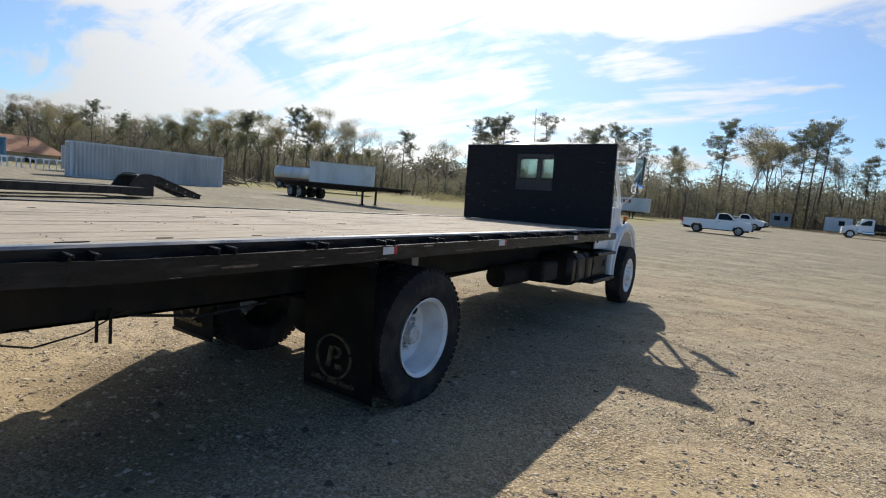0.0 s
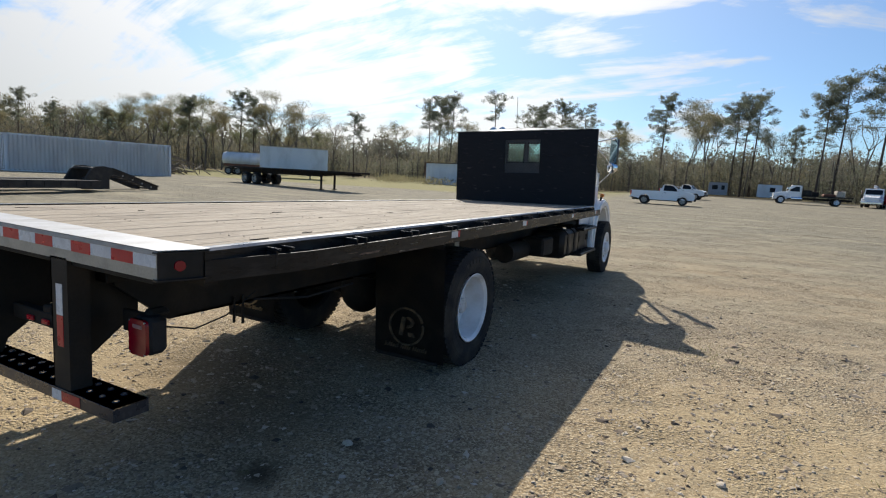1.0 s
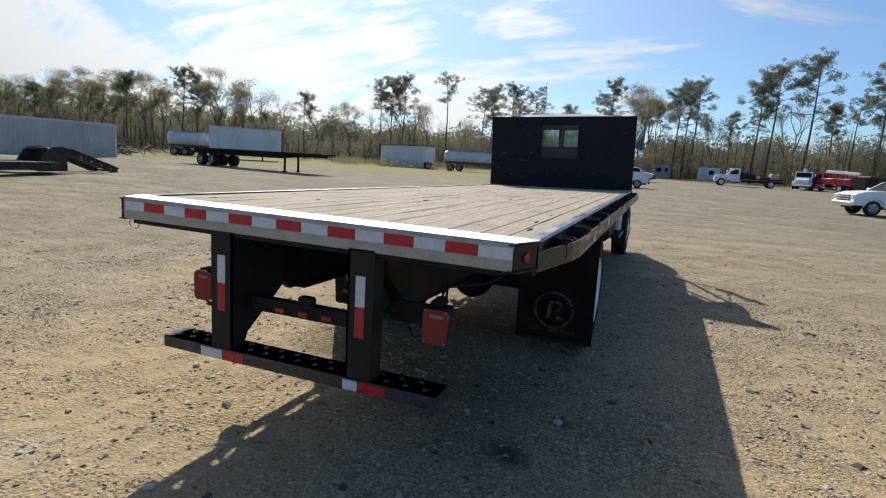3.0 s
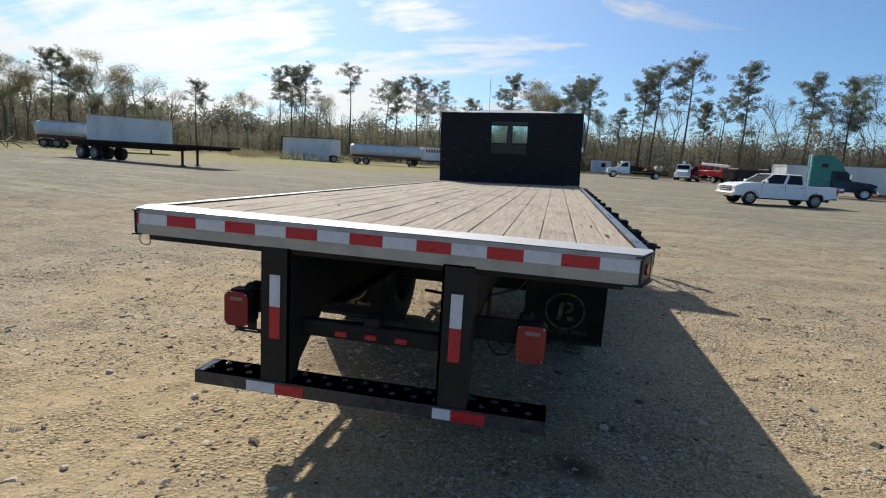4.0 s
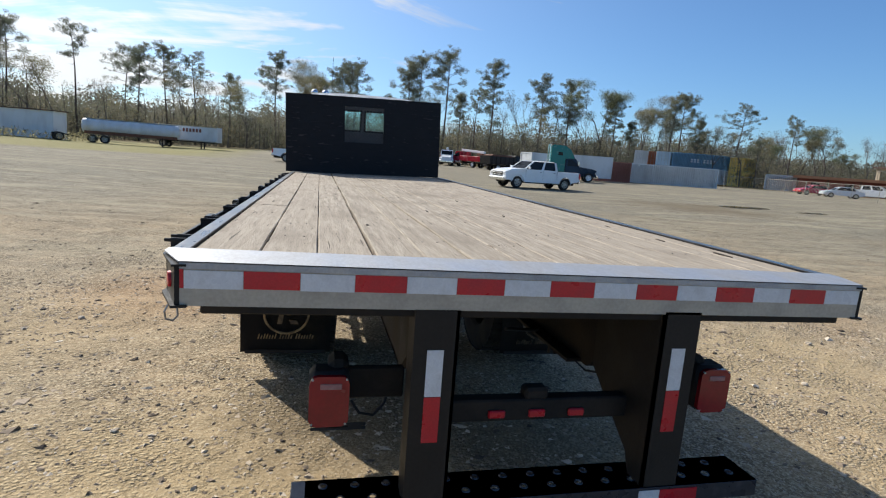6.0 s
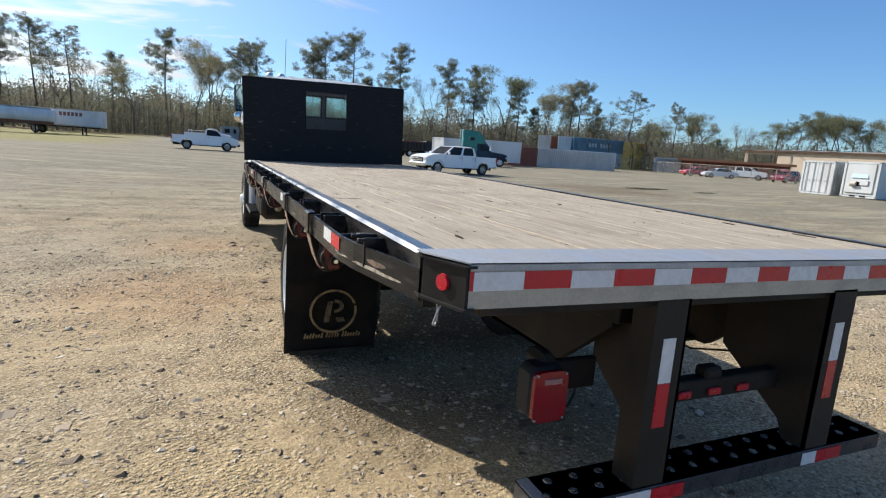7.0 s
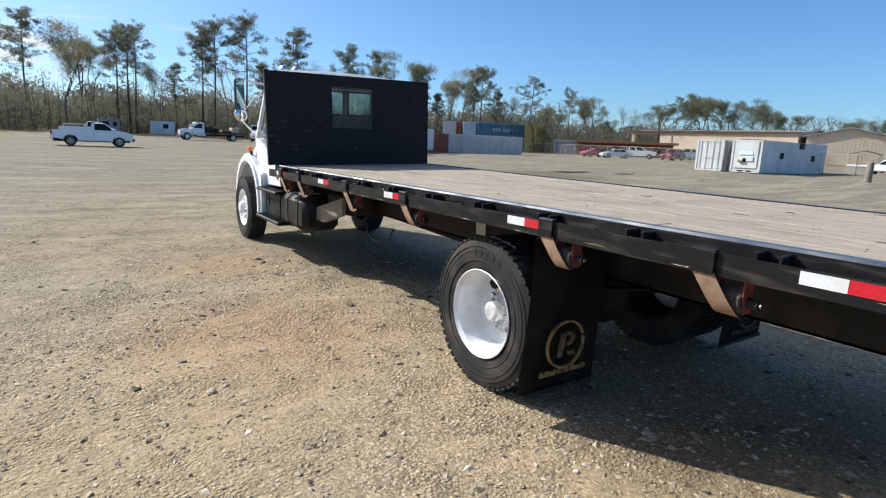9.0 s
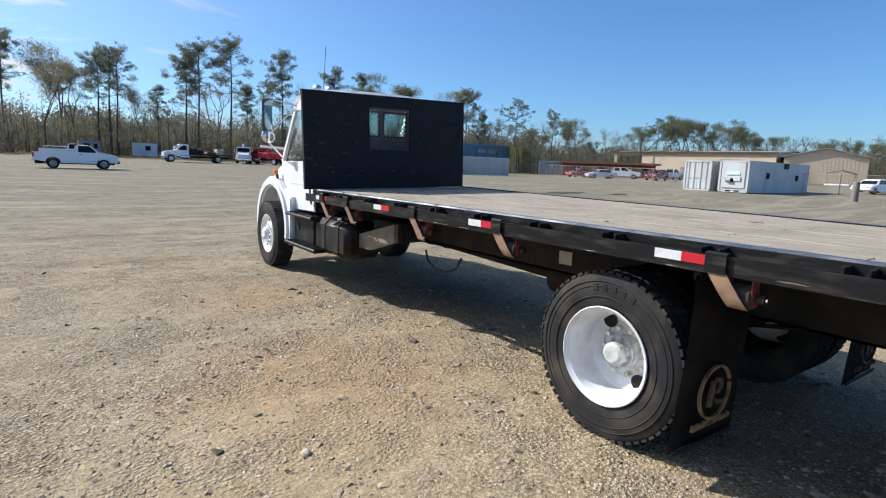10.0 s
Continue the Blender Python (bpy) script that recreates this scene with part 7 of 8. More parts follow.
for k in range(12):
    for dy in (0, 1.1):
        part("leg", span(B(), (-0.05 + dy, 1.2 * k, 0), (0.05 + dy, 1.2 * k + 0.1, 0.95)), M_PICK, rack)
    part("cross_bar", span(B(), (-0.2, 1.2 * k, 0.95), (1.4, 1.2 * k + 0.1, 1.05)), M_PICK, rack)
part("long_bar", span(B(), (0.0, 0, 1.05), (0.08, 13.4, 1.12)), M_PICK, rack)
rack.matrix_basis = pose(-61.0, 15.2, land(-61, 21) - 0.05, 0, 0, 4)
row(container("small white box container near the trestles", M_CWHITE, 3.0, 2.4), (-58.94, 24.42), (-58.54, 27.42), 0.2)
shedbox = container("grey box unit with a dark end frame by the lawn", M_CGREY, 9.0, 3.3, True, False)
row(shedbox, (-40.49, 76.87), (-32.24, 75.07), 0.0)
for s in (-1, 1):
    part("end_frame", span(B(), (s * 1.25, -4.9, 0), (s * 1.05, -4.6, 3.35)), M_BROWN, shedbox)
part("roof_edge", span(B(), (-1.35, -4.9, 3.3), (1.35, 4.7, 3.42)), M_BROWN, shedbox)
cabin = row(container("grey site cabin by the woods", worn("weathered_grey_cabin", (0.30, 0.30, 0.31), (0.2, 0.19, 0.18), 0.7, 0, 2, 0.5), 3.0, 2.2, True, False), (-0.45, 107.81), (2.52, 107.99), 0.2)
cream = row(container("cream site box by the woods", M_VAN, 3.6, 2.2, True, False), (7.26, 107.76), (10.82, 107.73), 0.2)
for ob, y, w in ((cream, 0.4, 0.8), (cabin, -0.5, 0.9), (cabin, 0.8, 0.5)):
    part("window", box(B(), (1.23, y, 1.35), (0.03, w, 0.75), 0.005), M_DARKGAP, ob, "dark window")
row(container("white truck body standing behind the tractor unit", M_VAN, 5.0, 2.6, True, False), (29.56, 61.01), (33.98, 59.40), 0.4)
row(container("white box body standing beside the tractor unit", M_VAN, 3.0, 2.9, True, False), (24.66, 62.75), (26.67, 63.25), 0.0)

# utility pole
pole = thing("utility_pole", "wooden utility pole with crossarms and wires", "utility pole")
part("shaft", rod(B(), (0, 0, -0.5), (0, 0, 9.0), 0.15, 0.10, 10), M_BROWN, pole)
for z in (8.5, 7.7):
    part("crossarm", box(B(), (0, 0, z), (2.4, 0.12, 0.12), 0.01), M_BROWN, pole)
    for x in (-1.1, -0.5, 0.5, 1.1):
        part("insulator", rod(B(), (x, 0, z + 0.05), (x, 0, z + 0.25), 0.05, n=8), M_ALU, pole)
put(pole, 102.89, 74.92, 30)


# ---- trees ----
def leaf_material(name, dark, light, brown):
    m, nt, b = nodes_of(name, 0.75)
    geo = nt.nodes.new("ShaderNodeNewGeometry")
    info = nt.nodes.new("ShaderNodeObjectInfo")
    big = tex(nt, "Noise", 0.35, 3, world_pos(nt))
    c = mix(nt, geo.outputs["Random Per Island"], dark, light)
    c = mix(nt, arith(nt, "MULTIPLY", ramp_of(nt, big.outputs["Fac"], 0.45, 0.7), 0.6), c, brown)
    c = mix(nt, arith(nt, "MULTIPLY", info.outputs["Random"], 0.35), c, brown)
    nt.links.new(c, b.inputs["Base Color"])
    tr = nt.nodes.new("ShaderNodeBsdfTranslucent")
    nt.links.new(c, tr.inputs[0])
    mx = nt.nodes.new("ShaderNodeMixShader")
    mx.inputs[0].default_value = 0.55
    out = nt.nodes["Material Output"]
    nt.links.new(b.outputs[0], mx.inputs[1])
    nt.links.new(tr.outputs[0], mx.inputs[2])
    nt.links.new(mx.outputs[0], out.inputs["Surface"])
    return m


# leaf tones are lifted and greyed: distance haze put into the colour
M_PINE = leaf_material("pine_needles", (0.095, 0.110, 0.080), (0.190, 0.208, 0.145), (0.18, 0.175, 0.115))
M_OAK = leaf_material("autumn_leaves", (0.155, 0.152, 0.085), (0.25, 0.232, 0.128), (0.25, 0.20, 0.115))
M_GREEN = leaf_material("dull_green_leaves", (0.105, 0.122, 0.070), (0.200, 0.218, 0.118), (0.21, 0.195, 0.11))
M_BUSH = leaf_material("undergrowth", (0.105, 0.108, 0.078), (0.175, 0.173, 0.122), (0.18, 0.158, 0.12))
M_HAZE = leaf_material("bare_twigs", (0.17, 0.155, 0.13), (0.26, 0.235, 0.195), (0.23, 0.195, 0.155))
M_BARK = worn("pine_bark", (0.075, 0.055, 0.042), (0.13, 0.10, 0.08), 0.9, 0, 3, 0.6, 20, 0.5)
M_GREYBARK = worn("grey_bark", (0.11, 0.095, 0.08), (0.07, 0.058, 0.048), 0.9, 0, 3, 0.6, 20, 0.5)


def leaves(name, pts, size, seed, parent, mat, flat=0.0, slim=0.42):
    """Many small leaf sprays at the points, one slim three-cornered blade each."""
    rg = np.random.default_rng(seed)
    pts = np.asarray(pts, float)
    n = len(pts)
    u = rg.normal(size=(n, 3))
    u[:, 2] *= 1 - flat
    u /= np.linalg.norm(u, axis=1)[:, None]
    w = rg.normal(size=(n, 3))
    w -= (w * u).sum(1)[:, None] * u
    w /= np.linalg.norm(w, axis=1)[:, None]
    s = size * rg.uniform(0.55, 1.3, n)[:, None]
    q = np.stack([pts - u * s * 0.6, pts + w * s * slim + u * s * 0.3, pts + u * s * 0.35 - w * s * slim * 0.85], 1).reshape(-1, 3)
    f = np.arange(3 * n).reshape(n, 3)
    me = bpy.data.meshes.new(name)
    me.from_pydata(q.tolist(), [], f.tolist())
    me.materials.append(mat)
    ob = new(name, me)
    if parent:
        ob.parent = parent
    return ob


def puff(rn, c, n, r):
    """Points spread through a soft-edged lump with half-axes r round c."""
    g = rn.normal(size=(n, 3))
    k = np.linalg.norm(g, axis=1)[:, None]
    return np.array(c)[None, :] + g / k * np.minimum(1.0, rn.random((n, 1)) ** 0.45) * np.array(r)


def limb(bm, a, b, r0, r1, n=5):
    rod(bm, a, b, r0, r1, n)


def pine(h, seed, bare=0.55, spread=0.15, lean=0.02, density=1.0, label="tall slender pine with a high dark crown"):
    t = thing("pine_tree", label, "tree", "pines along the woods")
    rg = random.Random(seed)
    bm = B()
    pts = []
    sx, sy = rg.uniform(-lean, lean), rg.uniform(-lean, lean)
    for k in range(9):
        z = h * k / 8
        pts.append(Vector((sx * z + 0.12 * math.sin(z * 0.35 + seed), sy * z + 0.12 * math.cos(z * 0.3 + seed), z - 0.3)))
    r = lambda k: 0.0115 * h * (1 - 0.82 * k / 8)
    for k in range(8):
        limb(bm, pts[k], pts[k + 1], r(k), r(k + 1), 7)
    def at(z):
        k = min(7, max(0, int(z / h * 8)))
        return pts[k].lerp(pts[k + 1], z / h * 8 - k)
    rn = np.random.default_rng(seed)
    P = []
    z = bare * h
    while z < h * 0.985:
        f = (z / h - bare) / (1 - bare)
        a = rg.uniform(0, 2 * math.pi)
        base = at(z)
        if f < 0.25 and rg.random() < 0.35:
            z += 0.02 * h
            continue
        reach = spread * h * (0.30 + 0.95 * math.sin(math.pi * min(1, f * 0.72 + 0.20)) ** 1.3) * rg.uniform(0.45, 1.15)
        rise = (rg.uniform(-0.12, 0.25) + 0.55 * f) * reach
        tip = base + Vector((math.cos(a) * reach, math.sin(a) * reach, rise))
        limb(bm, base, tip, 0.0024 * h * (1.2 - 0.6 * f), 0.0007 * h, 4)
        # pads of needles on the outer half of the limb and its side twigs
        for m in range(rg.randint(3, 6)):
            k = rg.uniform(0.38, 1.06)
            off = Vector((rg.gauss(0, 1), rg.gauss(0, 1), rg.gauss(0.3, 0.7))) * h * 0.022
            c = base.lerp(tip, k) + off
            limb(bm, base.lerp(tip, k * 0.8), c, 0.0009 * h, 0.0005 * h, 3)
            r = h * rg.uniform(0.018, 0.040)
            P.append(puff(rn, c, int(26 * (r / (0.022 * h)) ** 2) + 10, (r, r, r * 0.72)))
        z += h * rg.uniform(0.006, 0.0175) / density
    for k in range(4):
        z = h * rg.uniform(0.3, bare)
        a = rg.uniform(0, 6.3)
        b = at(z)
        limb(bm, b, b + Vector((math.cos(a), math.sin(a), rg.uniform(-0.3, 0.2))) * h * rg.uniform(0.03, 0.08), 0.0015 * h, 0.0006 * h, 4)
    part("trunk", bm, M_BARK, t)
    leaves("crown", np.concatenate(P), 0.0125 * h, seed, t, M_PINE, 0.2, 0.24)
    return t


def broadleaf(h, seed, mat, per=70, label="broadleaf tree with thin autumn foliage", sparse=1.0, leafsize=0.0115):
    t = thing("broadleaf_tree", label, "tree", "broadleaf trees along the woods")
    rg = random.Random(seed)
    bm = B()
    ends = []

    def grow(p, d, l, r, depth):
        q = p + d * l
        limb(bm, p, q, r, r * 0.62, 6 if depth < 2 else 4)
        if depth >= 4 or l < 0.02 * h:
            ends.append(q)
            return
        if depth > 1:
            ends.append(p.lerp(q, 0.6))
        for k in range(rg.randint(2, 3)):
            nd = (d + Vector((rg.gauss(0, 0.42), rg.gauss(0, 0.42), rg.gauss(0.10, 0.22)))).normalized()
            grow(q, nd, l * rg.uniform(0.58, 0.82), r * 0.6, depth + 1)
    stems = rg.choice((1, 1, 2))
    for k in range(stems):
        grow(Vector((0.3 * k, 0, -0.3)), Vector((rg.gauss(0, 0.06), rg.gauss(0, 0.06), 1)).normalized(), h * rg.uniform(0.30, 0.38), 0.011 * h, 0)
    top = max(e.z for e in ends)
    part("trunk", bm, M_GREYBARK, t)
    rn = np.random.default_rng(seed)
    P = []
    for e in ends:
        if rn.random() < sparse:
            P.append(puff(rn, e, int(per * 1.6), (h * 0.075, h * 0.075, h * 0.055)))
    leaves("crown", np.concatenate(P), leafsize * h, seed, t, mat, 0.1, 0.28)
    k = h / top
    for o in t.children:
        o.data.transform(Matrix.Scale(k, 4))
    return t


PINES = [pine(20, 1, 0.50, 0.14), pine(20, 2, 0.56, 0.165, 0.03), pine(20, 3, 0.42, 0.13), pine(20, 4, 0.64, 0.19, 0.05, 0.9), pine(20, 5, 0.46, 0.11, 0.03, 1.2), pine(20, 6, 0.70, 0.14, 0.04, 0.7, "tall pine, bare up to a small flat crown")]
OAKS = [broadleaf(15, 11, M_OAK), broadleaf(15, 12, M_OAK, 85), broadleaf(15, 13, M_HAZE, 34, "nearly bare broadleaf tree with grey twigs", 0.8, 0.010), broadleaf(15, 14, M_GREEN, 100, "dull green broadleaf tree"), broadleaf(15, 15, M_OAK, 60, "thin golden brown broadleaf tree", 0.9), broadleaf(15, 16, M_HAZE, 26, "bare grey winter tree", 0.6, 0.009)]
used = set()


def plant(kind, k, x, y, h, spin):
    base = (PINES if kind == "p" else OAKS)[k]
    full = 20 if kind == "p" else 15
    m = pose(x, y, land(x, y) - 0.15, 0, 0, spin)
    if (kind, k) in used:
        t = copy_thing(base, m)
    else:
        used.add((kind, k))
        t = base
        t.matrix_basis = m
    t.scale = (h / full,) * 3
    return t


def bearing(ox, oy, az, el, d):
    x, y = ox + d * math.sin(radians(az)), oy + d * math.cos(radians(az))
    return x, y, 1.6 + d * math.tan(radians(el)) - land(x, y) + 0.15


# stands seen over the yard: the place they are sighted from, then bearing, top's elevation, kind
STANDS = (
    ((3.4, -0.5), 118, "-77.0 4.1 p4 -75.6 3.9 o4 -74.6 4.0 o1 -73.2 4.1 o2 -71.8 4.2 p4 -70.3 4.9 o1 -69.2 4.8 o0 -67.8 3.7 o3 -66.3 3.9 o4 -64.8 3.5 o0 -63.2 4.4 o3 -62.1 4.9 o4 -61.0 4.0 o3 -59.7 4.7 o3 -58.5 4.4 o0 -57.2 4.2 o0 -55.9 4.0 o3 -54.6 4.3 o3 -53.5 4.5 o3 -51.8 4.4 o1 -50.2 4.7 o4 -48.7 3.6 o3 -47.5 4.0 o3 -45.9 4.2 o0 -44.6 4.7 o0 -43.3 3.7 o4 -42.3 3.7 o3 -41.2 4.2 o3 -40.1 3.8 o4"),
    ((3.4, -0.5), 108, "-76.9 5.1 o3 -73.9 4.7 o0 -70.9 4.8 o2 -68.4 4.8 o1 -66.3 5.4 p0 -64.0 4.6 p2 -62.7 4.9 o5 -61.0 4.7 o3 -60.0 4.6 p4 -58.0 5.5 o4 -56.6 6.2 o1 -55.0 5.9 o0 -53.5 6.3 p0 -52.1 6.5 o3 -50.6 6.1 o1 -49.0 7.3 p1 -47.6 6.8 p2 -45.9 7.2 o1 -44.7 6.8 o4 -43.4 6.2 o0 -42.2 5.8 o2 -39.9 5.2 o5 -37.8 6.2 p1 -36.6 5.4 o2 -35.0 3.9 o5"),
    ((2.85, -1.8), 119, "-32.5 5.6 o0 -30.4 4.7 o2 -29.4 8.0 p3 -28.3 8.1 p0 -27.2 8.5 p1 -25.8 6.4 o4 -24.6 5.6 o2 -22.5 8.9 p5 -20.9 4.7 o5 -19.0 7.6 p3 -18.0 8.0 p0 -15.7 8.4 p1 -14.4 6.4 o0 -13.3 7.8 p3 -12.0 6.0 o2 -10.3 6.5 p2 -8.9 6.1 o4 -6.1 9.1 p0 -3.8 7.3 o4 -2.6 8.6 o1 -1.4 7.6 o0 -0.0 8.4 p1 0.8 8.8 p3 1.6 9.0 p1 3.2 6.0 o0 4.7 6.2 p2 6.7 9.3 p0 7.9 10.2 p1 9.0 6.6 o2"),
    ((1.2, -2.3), 119, "10.6 7.1 o5 11.5 10.8 p1 13.1 7.0 p4 14.6 7.3 p5 16.4 10.3 p2 18.1 5.7 o5 19.5 7.5 o2"),
    ((-0.4, -1.75), 117, "20.8 5.1 o4 22.1 9.0 p0 24.2 6.7 o0 25.0 8.7 p2 26.6 6.6 o2 28.1 8.2 o3 29.5 7.6 p2 31.1 5.2 p4 32.5 7.4 o1 33.6 6.6 o4 34.8 7.7 p0 35.7 7.9 p1 37.3 5.6 p4 38.6 5.0 o0 40.5 6.9 p3 41.2 4.8 o5 43.2 3.8 o3 44.6 4.8 o2"),
    ((-3.3, 0.0), 152, "45.4 4.8 o4 46.2 5.9 p3 47.1 4.1 o5 48.2 4.8 o1 48.8 5.3 o3 50.6 3.2 o3 51.7 4.5 o2 53.3 3.8 o5 54.3 4.3 o3 55.1 4.8 o3 56.2 5.2 p3 56.9 5.0 o3 57.7 5.5 p0 58.5 5.3 o3 59.3 5.4 o3 60.1 4.9 p1 60.8 5.1 o3 61.6 4.6 o1 62.5 4.9 o3 63.3 4.3 o3 64.2 3.9 o3 65.1 3.6 o0 66.0 3.9 o3 67.1 3.6 o5 68.1 3.8 o5 69.4 3.4 o3 70.6 3.4 o0 71.8 3.5 o3 73.0 3.3 o3 74.7 3.4 o4 76.2 3.6 o3 77.8 3.7 o3"),
)
rt = random.Random(5)
for (ox, oy), d, words in STANDS:
    w = words.split()
    for az, el, kk in zip(w[0::3], w[1::3], w[2::3]):
        x, y, h = bearing(ox, oy, float(az), float(el), d * rt.uniform(0.93, 1.06))
        plant(kk[0], int(kk[1]), x, y, h, rt.uniform(0, 360))

# the woods behind: saplings, thin bare trees and undergrowth, with gaps between them
rn = np.random.default_rng(3)
P, Q, G, H = [], [], [], []
bm = B()
for k in range(2300):
    az = rn.uniform(-82, 84)
    d = rn.uniform(110, 141) if az < 44 else rn.uniform(154, 176)
    x, y = d * math.sin(radians(az)), d * math.cos(radians(az))
    wave = 0.5 + 0.5 * math.sin(az * 0.7) * math.sin(az * 0.23 + 1)
    tall = rn.random() < 0.30
    top = rn.uniform(3.0, 6.0) if az > 44 else rn.uniform(3.0, 6.5) + 1.5 * wave
    if tall:
        top = rn.uniform(6, 11)
    if -38 < az < -30:
        top *= 0.6
    z0 = land(x, y)
    n = int(50 + (18 if tall else 38) * top)
    lump = rn.uniform(0.8, 1.5) * (0.75 if tall else 1.0)
    u = rn.uniform(0.35 if tall else 0.0, 1, n)
    wide = lump * (0.5 + 0.9 * np.sin(np.pi * np.clip(u * 0.9 + 0.1, 0, 1)))
    g = np.stack((np.clip(rn.normal(size=n), -1.7, 1.7) * wide + x, np.clip(rn.normal(size=n), -1.7, 1.7) * wide + y, z0 + 0.1 + u * top + rn.normal(size=n) * 0.25), 1)
    r = rn.random()
    (H if tall and r < 0.5 else P if r < 0.60 else Q if r < 0.76 else G).append(g)
    if k % 2 == 0 or tall:
        hh = top * rn.uniform(0.85, 1.02)
        limb(bm, Vector((x, y, z0 - 0.2)), Vector((x + rn.normal() * 0.4, y + rn.normal() * 0.4, z0 + hh)), 0.13 if tall else 0.07, 0.03, 5)
tagged(leaves("undergrowth", np.concatenate(P), 0.44, 21, None, M_BUSH, -0.6, 0.17), "dense grey-green undergrowth along the woods", "woods", kind="stuff")
tagged(leaves("thicket", np.concatenate(Q), 0.34, 22, None, M_OAK, 0.0, 0.24), "golden brown autumn thicket in the woods", "woods", kind="stuff")
tagged(leaves("young_cedars", np.concatenate(G), 0.36, 26, None, M_PINE, 0.0, 0.22), "dark green young cedars and pines in the woods", "woods", kind="stuff")
tagged(leaves("bare_saplings", np.concatenate(H), 0.40, 27, None, M_HAZE, -1.0, 0.10), "grey leafless saplings in the woods", "woods", kind="stuff")
tagged(part("thin_stems", bm, M_GREYBARK), "thin grey tree stems in the woods", "woods", kind="stuff")
# farther forest, closing the horizon all round; its haze is in the leaf colour
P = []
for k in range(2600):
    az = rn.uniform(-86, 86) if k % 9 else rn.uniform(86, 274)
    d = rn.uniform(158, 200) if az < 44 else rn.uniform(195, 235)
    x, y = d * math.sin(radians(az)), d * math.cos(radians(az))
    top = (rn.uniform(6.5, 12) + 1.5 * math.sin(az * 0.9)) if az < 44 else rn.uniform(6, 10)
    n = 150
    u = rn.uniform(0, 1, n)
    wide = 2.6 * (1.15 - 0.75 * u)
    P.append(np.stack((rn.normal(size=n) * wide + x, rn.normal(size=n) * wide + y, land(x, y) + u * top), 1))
tagged(leaves("far_forest", np.concatenate(P), 0.85, 23, None, M_BUSH, 0.0, 0.28), "far forest round the horizon, haze in its leaf colour", "woods", kind="stuff")
# weeds by the lawn, brush heap
P = []
for k in range(60):
    az = rn.uniform(-33, -21)
    d = rn.uniform(74, 92)
    x, y = d * math.sin(radians(az)), d * math.cos(radians(az))
    P.append(rn.normal(size=(60, 3)) * np.array((1.0, 1.0, 0.3)) + np.array((x, y, land(x, y) + 0.5)))
tagged(leaves("tall_weeds", np.concatenate(P), 0.40, 24, None, M_OAK, -1.0, 0.14), "tall dry weeds at the edge of the lawn", "weeds", kind="stuff")
bm = B()
for k in range(240):
    c = Vector((-54.9 + rn.normal() * 3.2, 37.3 + rn.normal() * 2.0, 0.65 + abs(rn.normal()) * 0.7))
    d = Vector((rn.normal(), rn.normal(), rn.normal() * 0.5)).normalized() * rn.uniform(0.6, 1.6)
    limb(bm, c - d, c + d, 0.06, 0.03, 4)
tagged(part("scrap_heap", bm, M_HAZE), "heap of grey scrap and dead branches", "heap", kind="stuff")


# ---- loose stones and weeds on the yard ----
def stone_material():
    m, nt, b = nodes_of("loose_stone", 0.9)
    geo = nt.nodes.new("ShaderNodeNewGeometry")
    ramp = nt.nodes.new("ShaderNodeValToRGB")
    stops = ((0.0, (0.12, 0.088, 0.060)), (0.25, (0.25, 0.188, 0.128)), (0.6, (0.38, 0.298, 0.210)), (0.85, (0.45, 0.365, 0.265)), (1.0, (0.56, 0.48, 0.375)))
    el = ramp.color_ramp.elements
    el[0].color, el[1].color = (*stops[0][1], 1), (*stops[-1][1], 1)
    for p, c in stops[1:-1]:
        el.new(p).color = (*c, 1)
    nt.links.new(geo.outputs["Random Per Island"], ramp.inputs[0])
    grain = tex(nt, "Noise", 120, 4, world_pos(nt))
    nt.links.new(mix(nt, 0.3, ramp.outputs[0], grain.outputs["Fac"], "OVERLAY"), b.inputs["Base Color"])
    return m


M_STONE = stone_material()


def ground_z(x, y):
    r = math.hypot(x, y - 2)
    z = land(x, y)
    if r < 45:
        k = min(1, (45 - r) / 20)
        z += k * (0.020 * noise.noise((x * 0.9, y * 0.9, 3)) + 0.010 * noise.noise((x * 3.1, y * 3.1, 7)) + 0.006 * noise.noise((x * 7, y * 7, 1)))
        z += 0.016 * k * noise.noise((x * 0.25, y * 2.4, 11)) * (1 if r > 6 else r / 6)
    return z


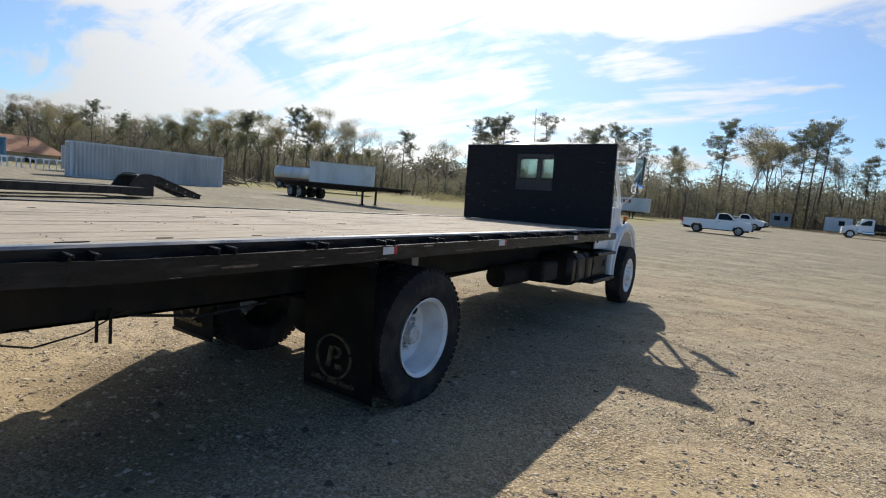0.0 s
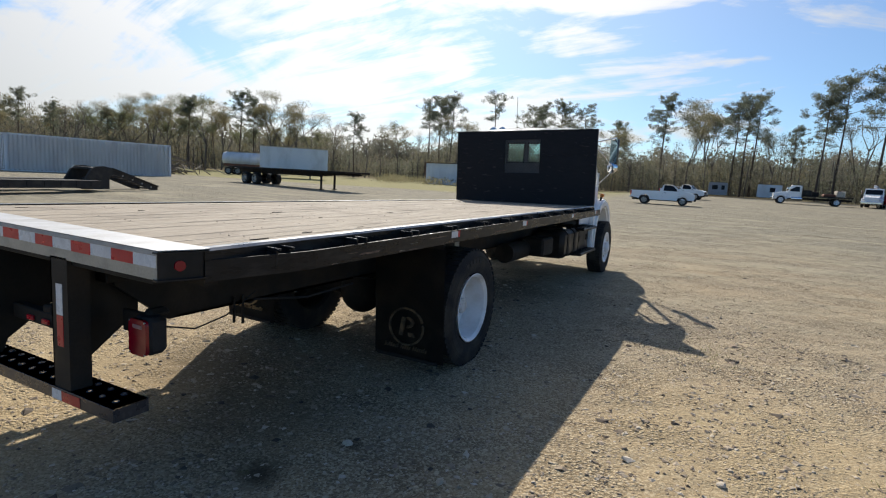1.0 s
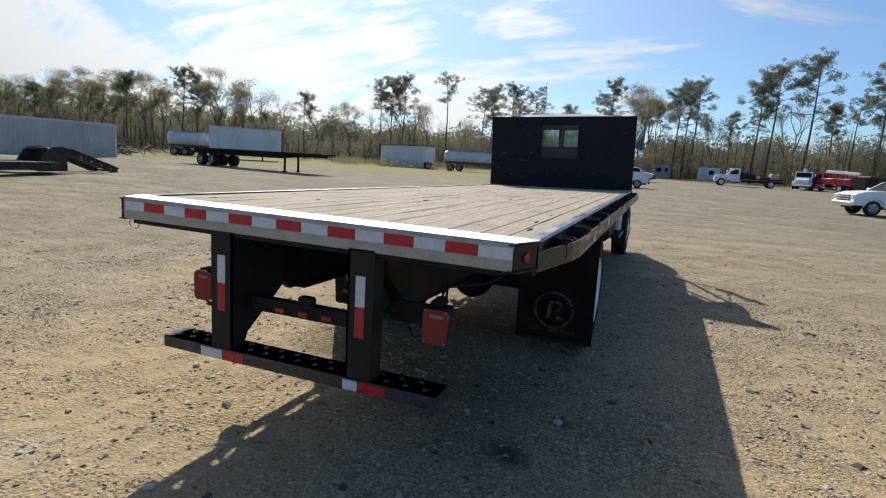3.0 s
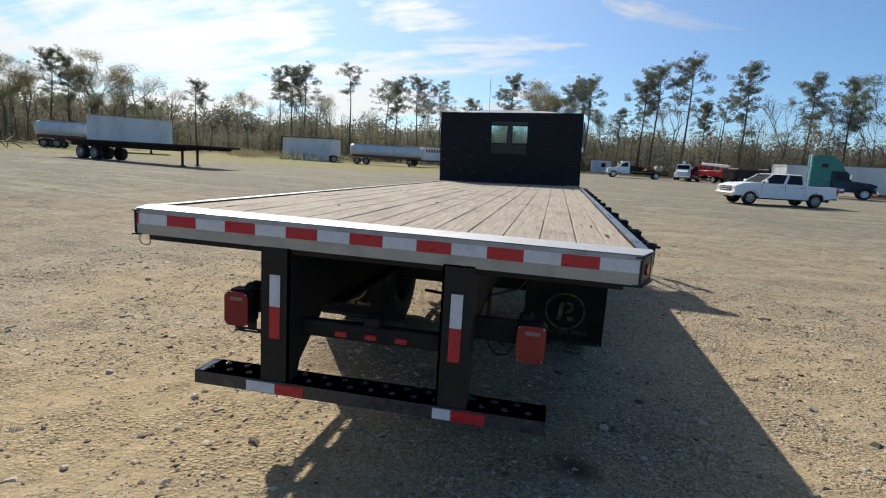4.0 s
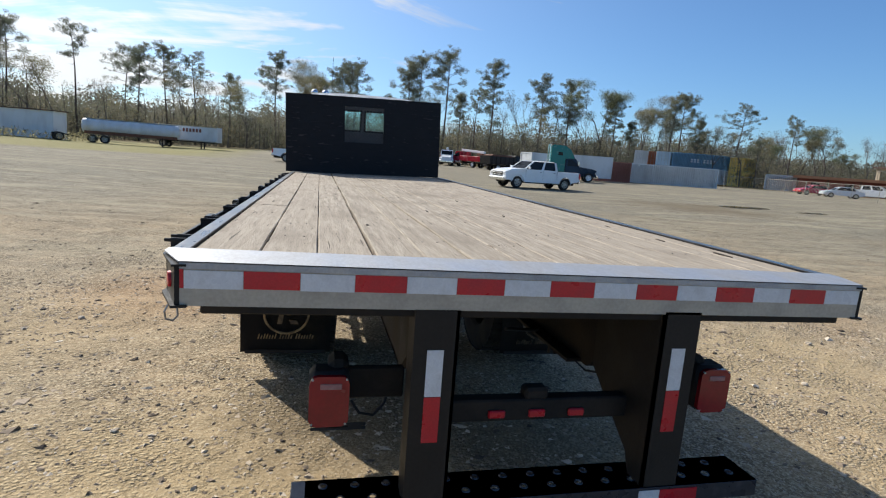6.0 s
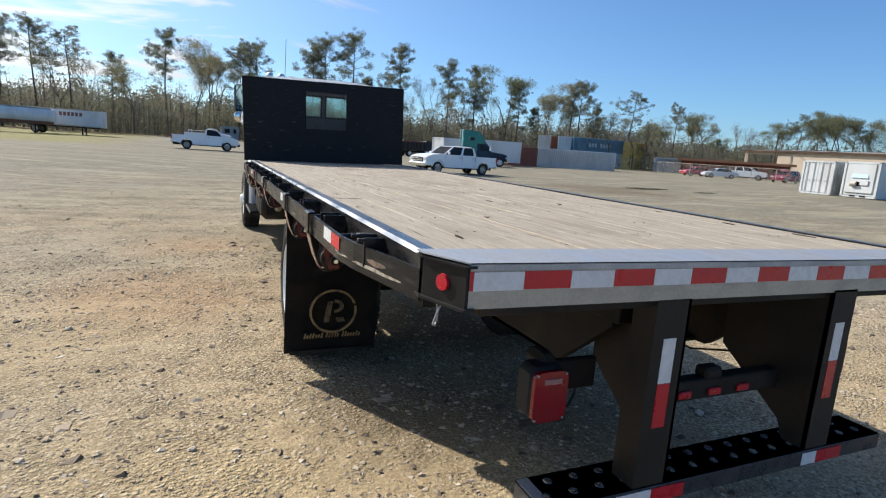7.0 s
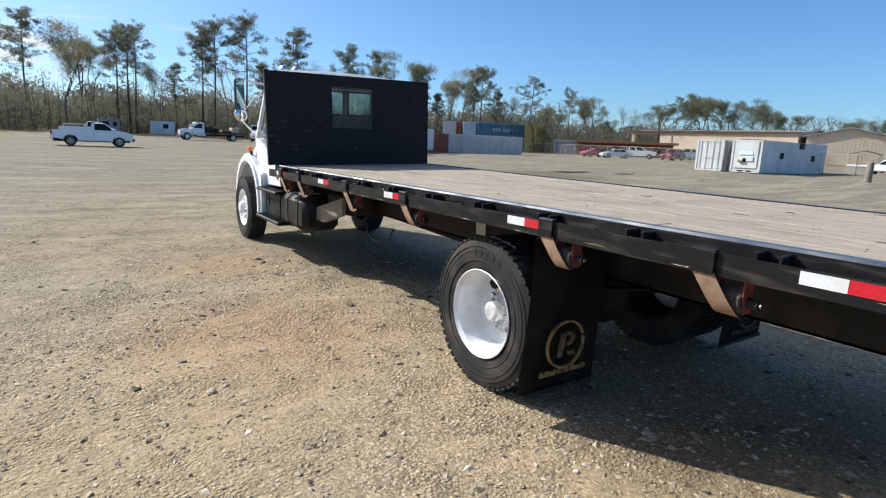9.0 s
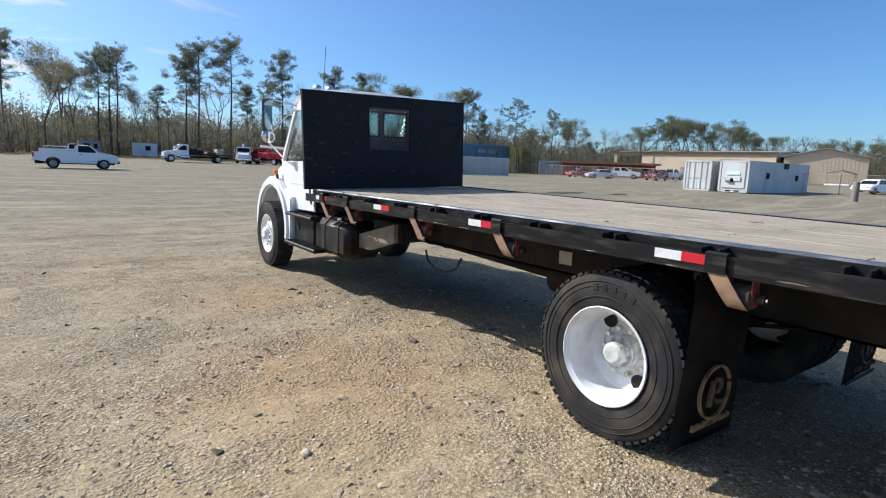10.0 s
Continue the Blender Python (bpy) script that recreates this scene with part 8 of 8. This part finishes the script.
def scatter(name, n, size, seed, label, reach=6.5, mat=None):
    """Small angular stones strewn over the near yard, thinner farther out."""
    rg = np.random.default_rng(seed)
    pts = []
    while len(pts) < n:
        r = reach * math.sqrt(rg.random()) if rg.random() < 0.6 else reach * (1 + 1.4 * rg.random())
        a = rg.uniform(0, 2 * math.pi)
        x, y = r * math.cos(a), 1.6 + r * math.sin(a)
        if noise.noise((x * 0.8, y * 0.8, 5)) + noise.noise((x * 2.3, y * 2.3, 2)) * 0.6 > rg.normal() * 0.45 - 0.2:
            pts.append((x, y, ground_z(x, y)))
    p = np.array(pts)
    s = size * np.exp(rg.normal(size=n) * 0.48)
    base = np.array(((1, 0, 0), (-1, 0, 0), (0, 1, 0), (0, -1, 0), (0.4, 0.1, 0.9), (-0.35, -0.1, 0.8)), float)
    v = base[None] * rg.uniform(0.55, 1.25, (n, 6, 1)) + rg.normal(size=(n, 6, 3)) * 0.22
    v *= s[:, None, None] * np.array((1.15, 0.95, 0.40))
    a = rg.uniform(0, 2 * np.pi, n)
    c, d = np.cos(a), np.sin(a)
    x = v[:, :, 0] * c[:, None] - v[:, :, 1] * d[:, None]
    y = v[:, :, 0] * d[:, None] + v[:, :, 1] * c[:, None]
    v = np.stack((x, y, v[:, :, 2]), 2) + p[:, None, :] + np.array((0, 0, 1.0)) * (s * 0.04)[:, None, None]
    tri = np.array(((0, 2, 4), (2, 5, 4), (2, 1, 5), (1, 3, 5), (3, 4, 5), (3, 0, 4)))
    f = (tri[None] + (np.arange(n) * 6)[:, None, None]).reshape(-1, 3)
    me = bpy.data.meshes.new(name)
    me.from_pydata(v.reshape(-1, 3).tolist(), [], f.tolist())
    me.materials.append(mat or M_STONE)
    return tagged(new(name, me), label, "gravel", kind="stuff")


scatter("gravel", 84000, 0.0085, 41, "loose tan and grey gravel on the yard", 6.0)
scatter("pebbles", 7000, 0.0135, 42, "larger loose pebbles on the yard", 7.0)
M_CLOD = worn("dark_earth_clod", (0.070, 0.052, 0.038), (0.13, 0.10, 0.073), 0.95, 0, 9, 0.7, 60, 0.4)
scatter("clods", 1500, 0.016, 43, "dark brown clods and dead leaves on the yard", 7.0, M_CLOD)
# single stones that stand out
rs = random.Random(9)
for k, (x, y, s) in enumerate(((0.743, 1.71, 0.016), (1.24, 1.19, 0.03), (-2.83, 3.74, 0.03), (-1.384, 1.906, 0.018), (-1.86, 1.61, 0.018), (3.3, 2.0, 0.028), (3.9, 1.1, 0.026), (-3.4, 2.6, 0.03),
                               (-4.0, 3.4, 0.035), (-3.1, 2.0, 0.025), (2.7, 0.6, 0.022), (-1.41, 0.754, 0.028), (-1.49, -0.145, 0.02), (-1.25, -0.56, 0.018), (-1.31, -0.50, 0.015), (4.4, 3.0, 0.035), (-2.2, 0.9, 0.024))):
    bm = B()
    bmesh.ops.create_icosphere(bm, subdivisions=2, radius=s)
    for v in bm.verts:
        v.co *= 1 + 0.35 * noise.noise(v.co * (1.3 / s) + Vector((k * 7, 0, 0)))
        v.co.z *= 0.65
    st = part("stone", bm, M_STONE, None)
    tagged(st, "loose brown-grey stone lying on gravel", "stone", "loose stones")
    st.matrix_basis = pose(x, y, ground_z(x, y) + s * 0.25, 0, 0, 50 * k)

# thin weeds and dry grass
M_WEED = leaf_material("weed_blades", (0.11, 0.13, 0.045), (0.22, 0.23, 0.09), (0.30, 0.25, 0.13))
rg = np.random.default_rng(51)
V, F = [], []
spots = [(-2.16, 0.08, 0.07, 40), (3.05, 4.75, 0.35, 160), (3.6, 1.5, 0.25, 40), (4.3, 0.6, 0.3, 40), (3.9, 2.7, 0.3, 40), (2.9, -0.3, 0.25, 30), (4.9, 3.4, 0.4, 50), (2.3, -0.6, 0.2, 24), (5.4, 1.6, 0.5, 50), (-5.2, 2.2, 0.3, 20), (3.3, 0.4, 0.2, 24), (5.0, 0.2, 0.4, 40)]
for cx, cy, sp, n in spots:
    for k in range(n):
        x, y = cx + rg.normal() * sp, cy + rg.normal() * sp
        z = ground_z(x, y)
        h, a, w = rg.uniform(0.012, 0.05), rg.uniform(0, 6.28), rg.uniform(0.0015, 0.004)
        lx, ly = rg.normal() * h * 0.7, rg.normal() * h * 0.7
        i = len(V)
        V += [(x - w * math.cos(a), y - w * math.sin(a), z - 0.004), (x + w * math.cos(a), y + w * math.sin(a), z - 0.004), (x + lx, y + ly, z + h)]
        F.append((i, i + 1, i + 2))
me = bpy.data.meshes.new("weeds")
me.from_pydata(V, [], F)
me.materials.append(M_WEED)
tagged(new("weeds", me), "thin green and dry weeds growing through gravel", "weeds", kind="stuff")
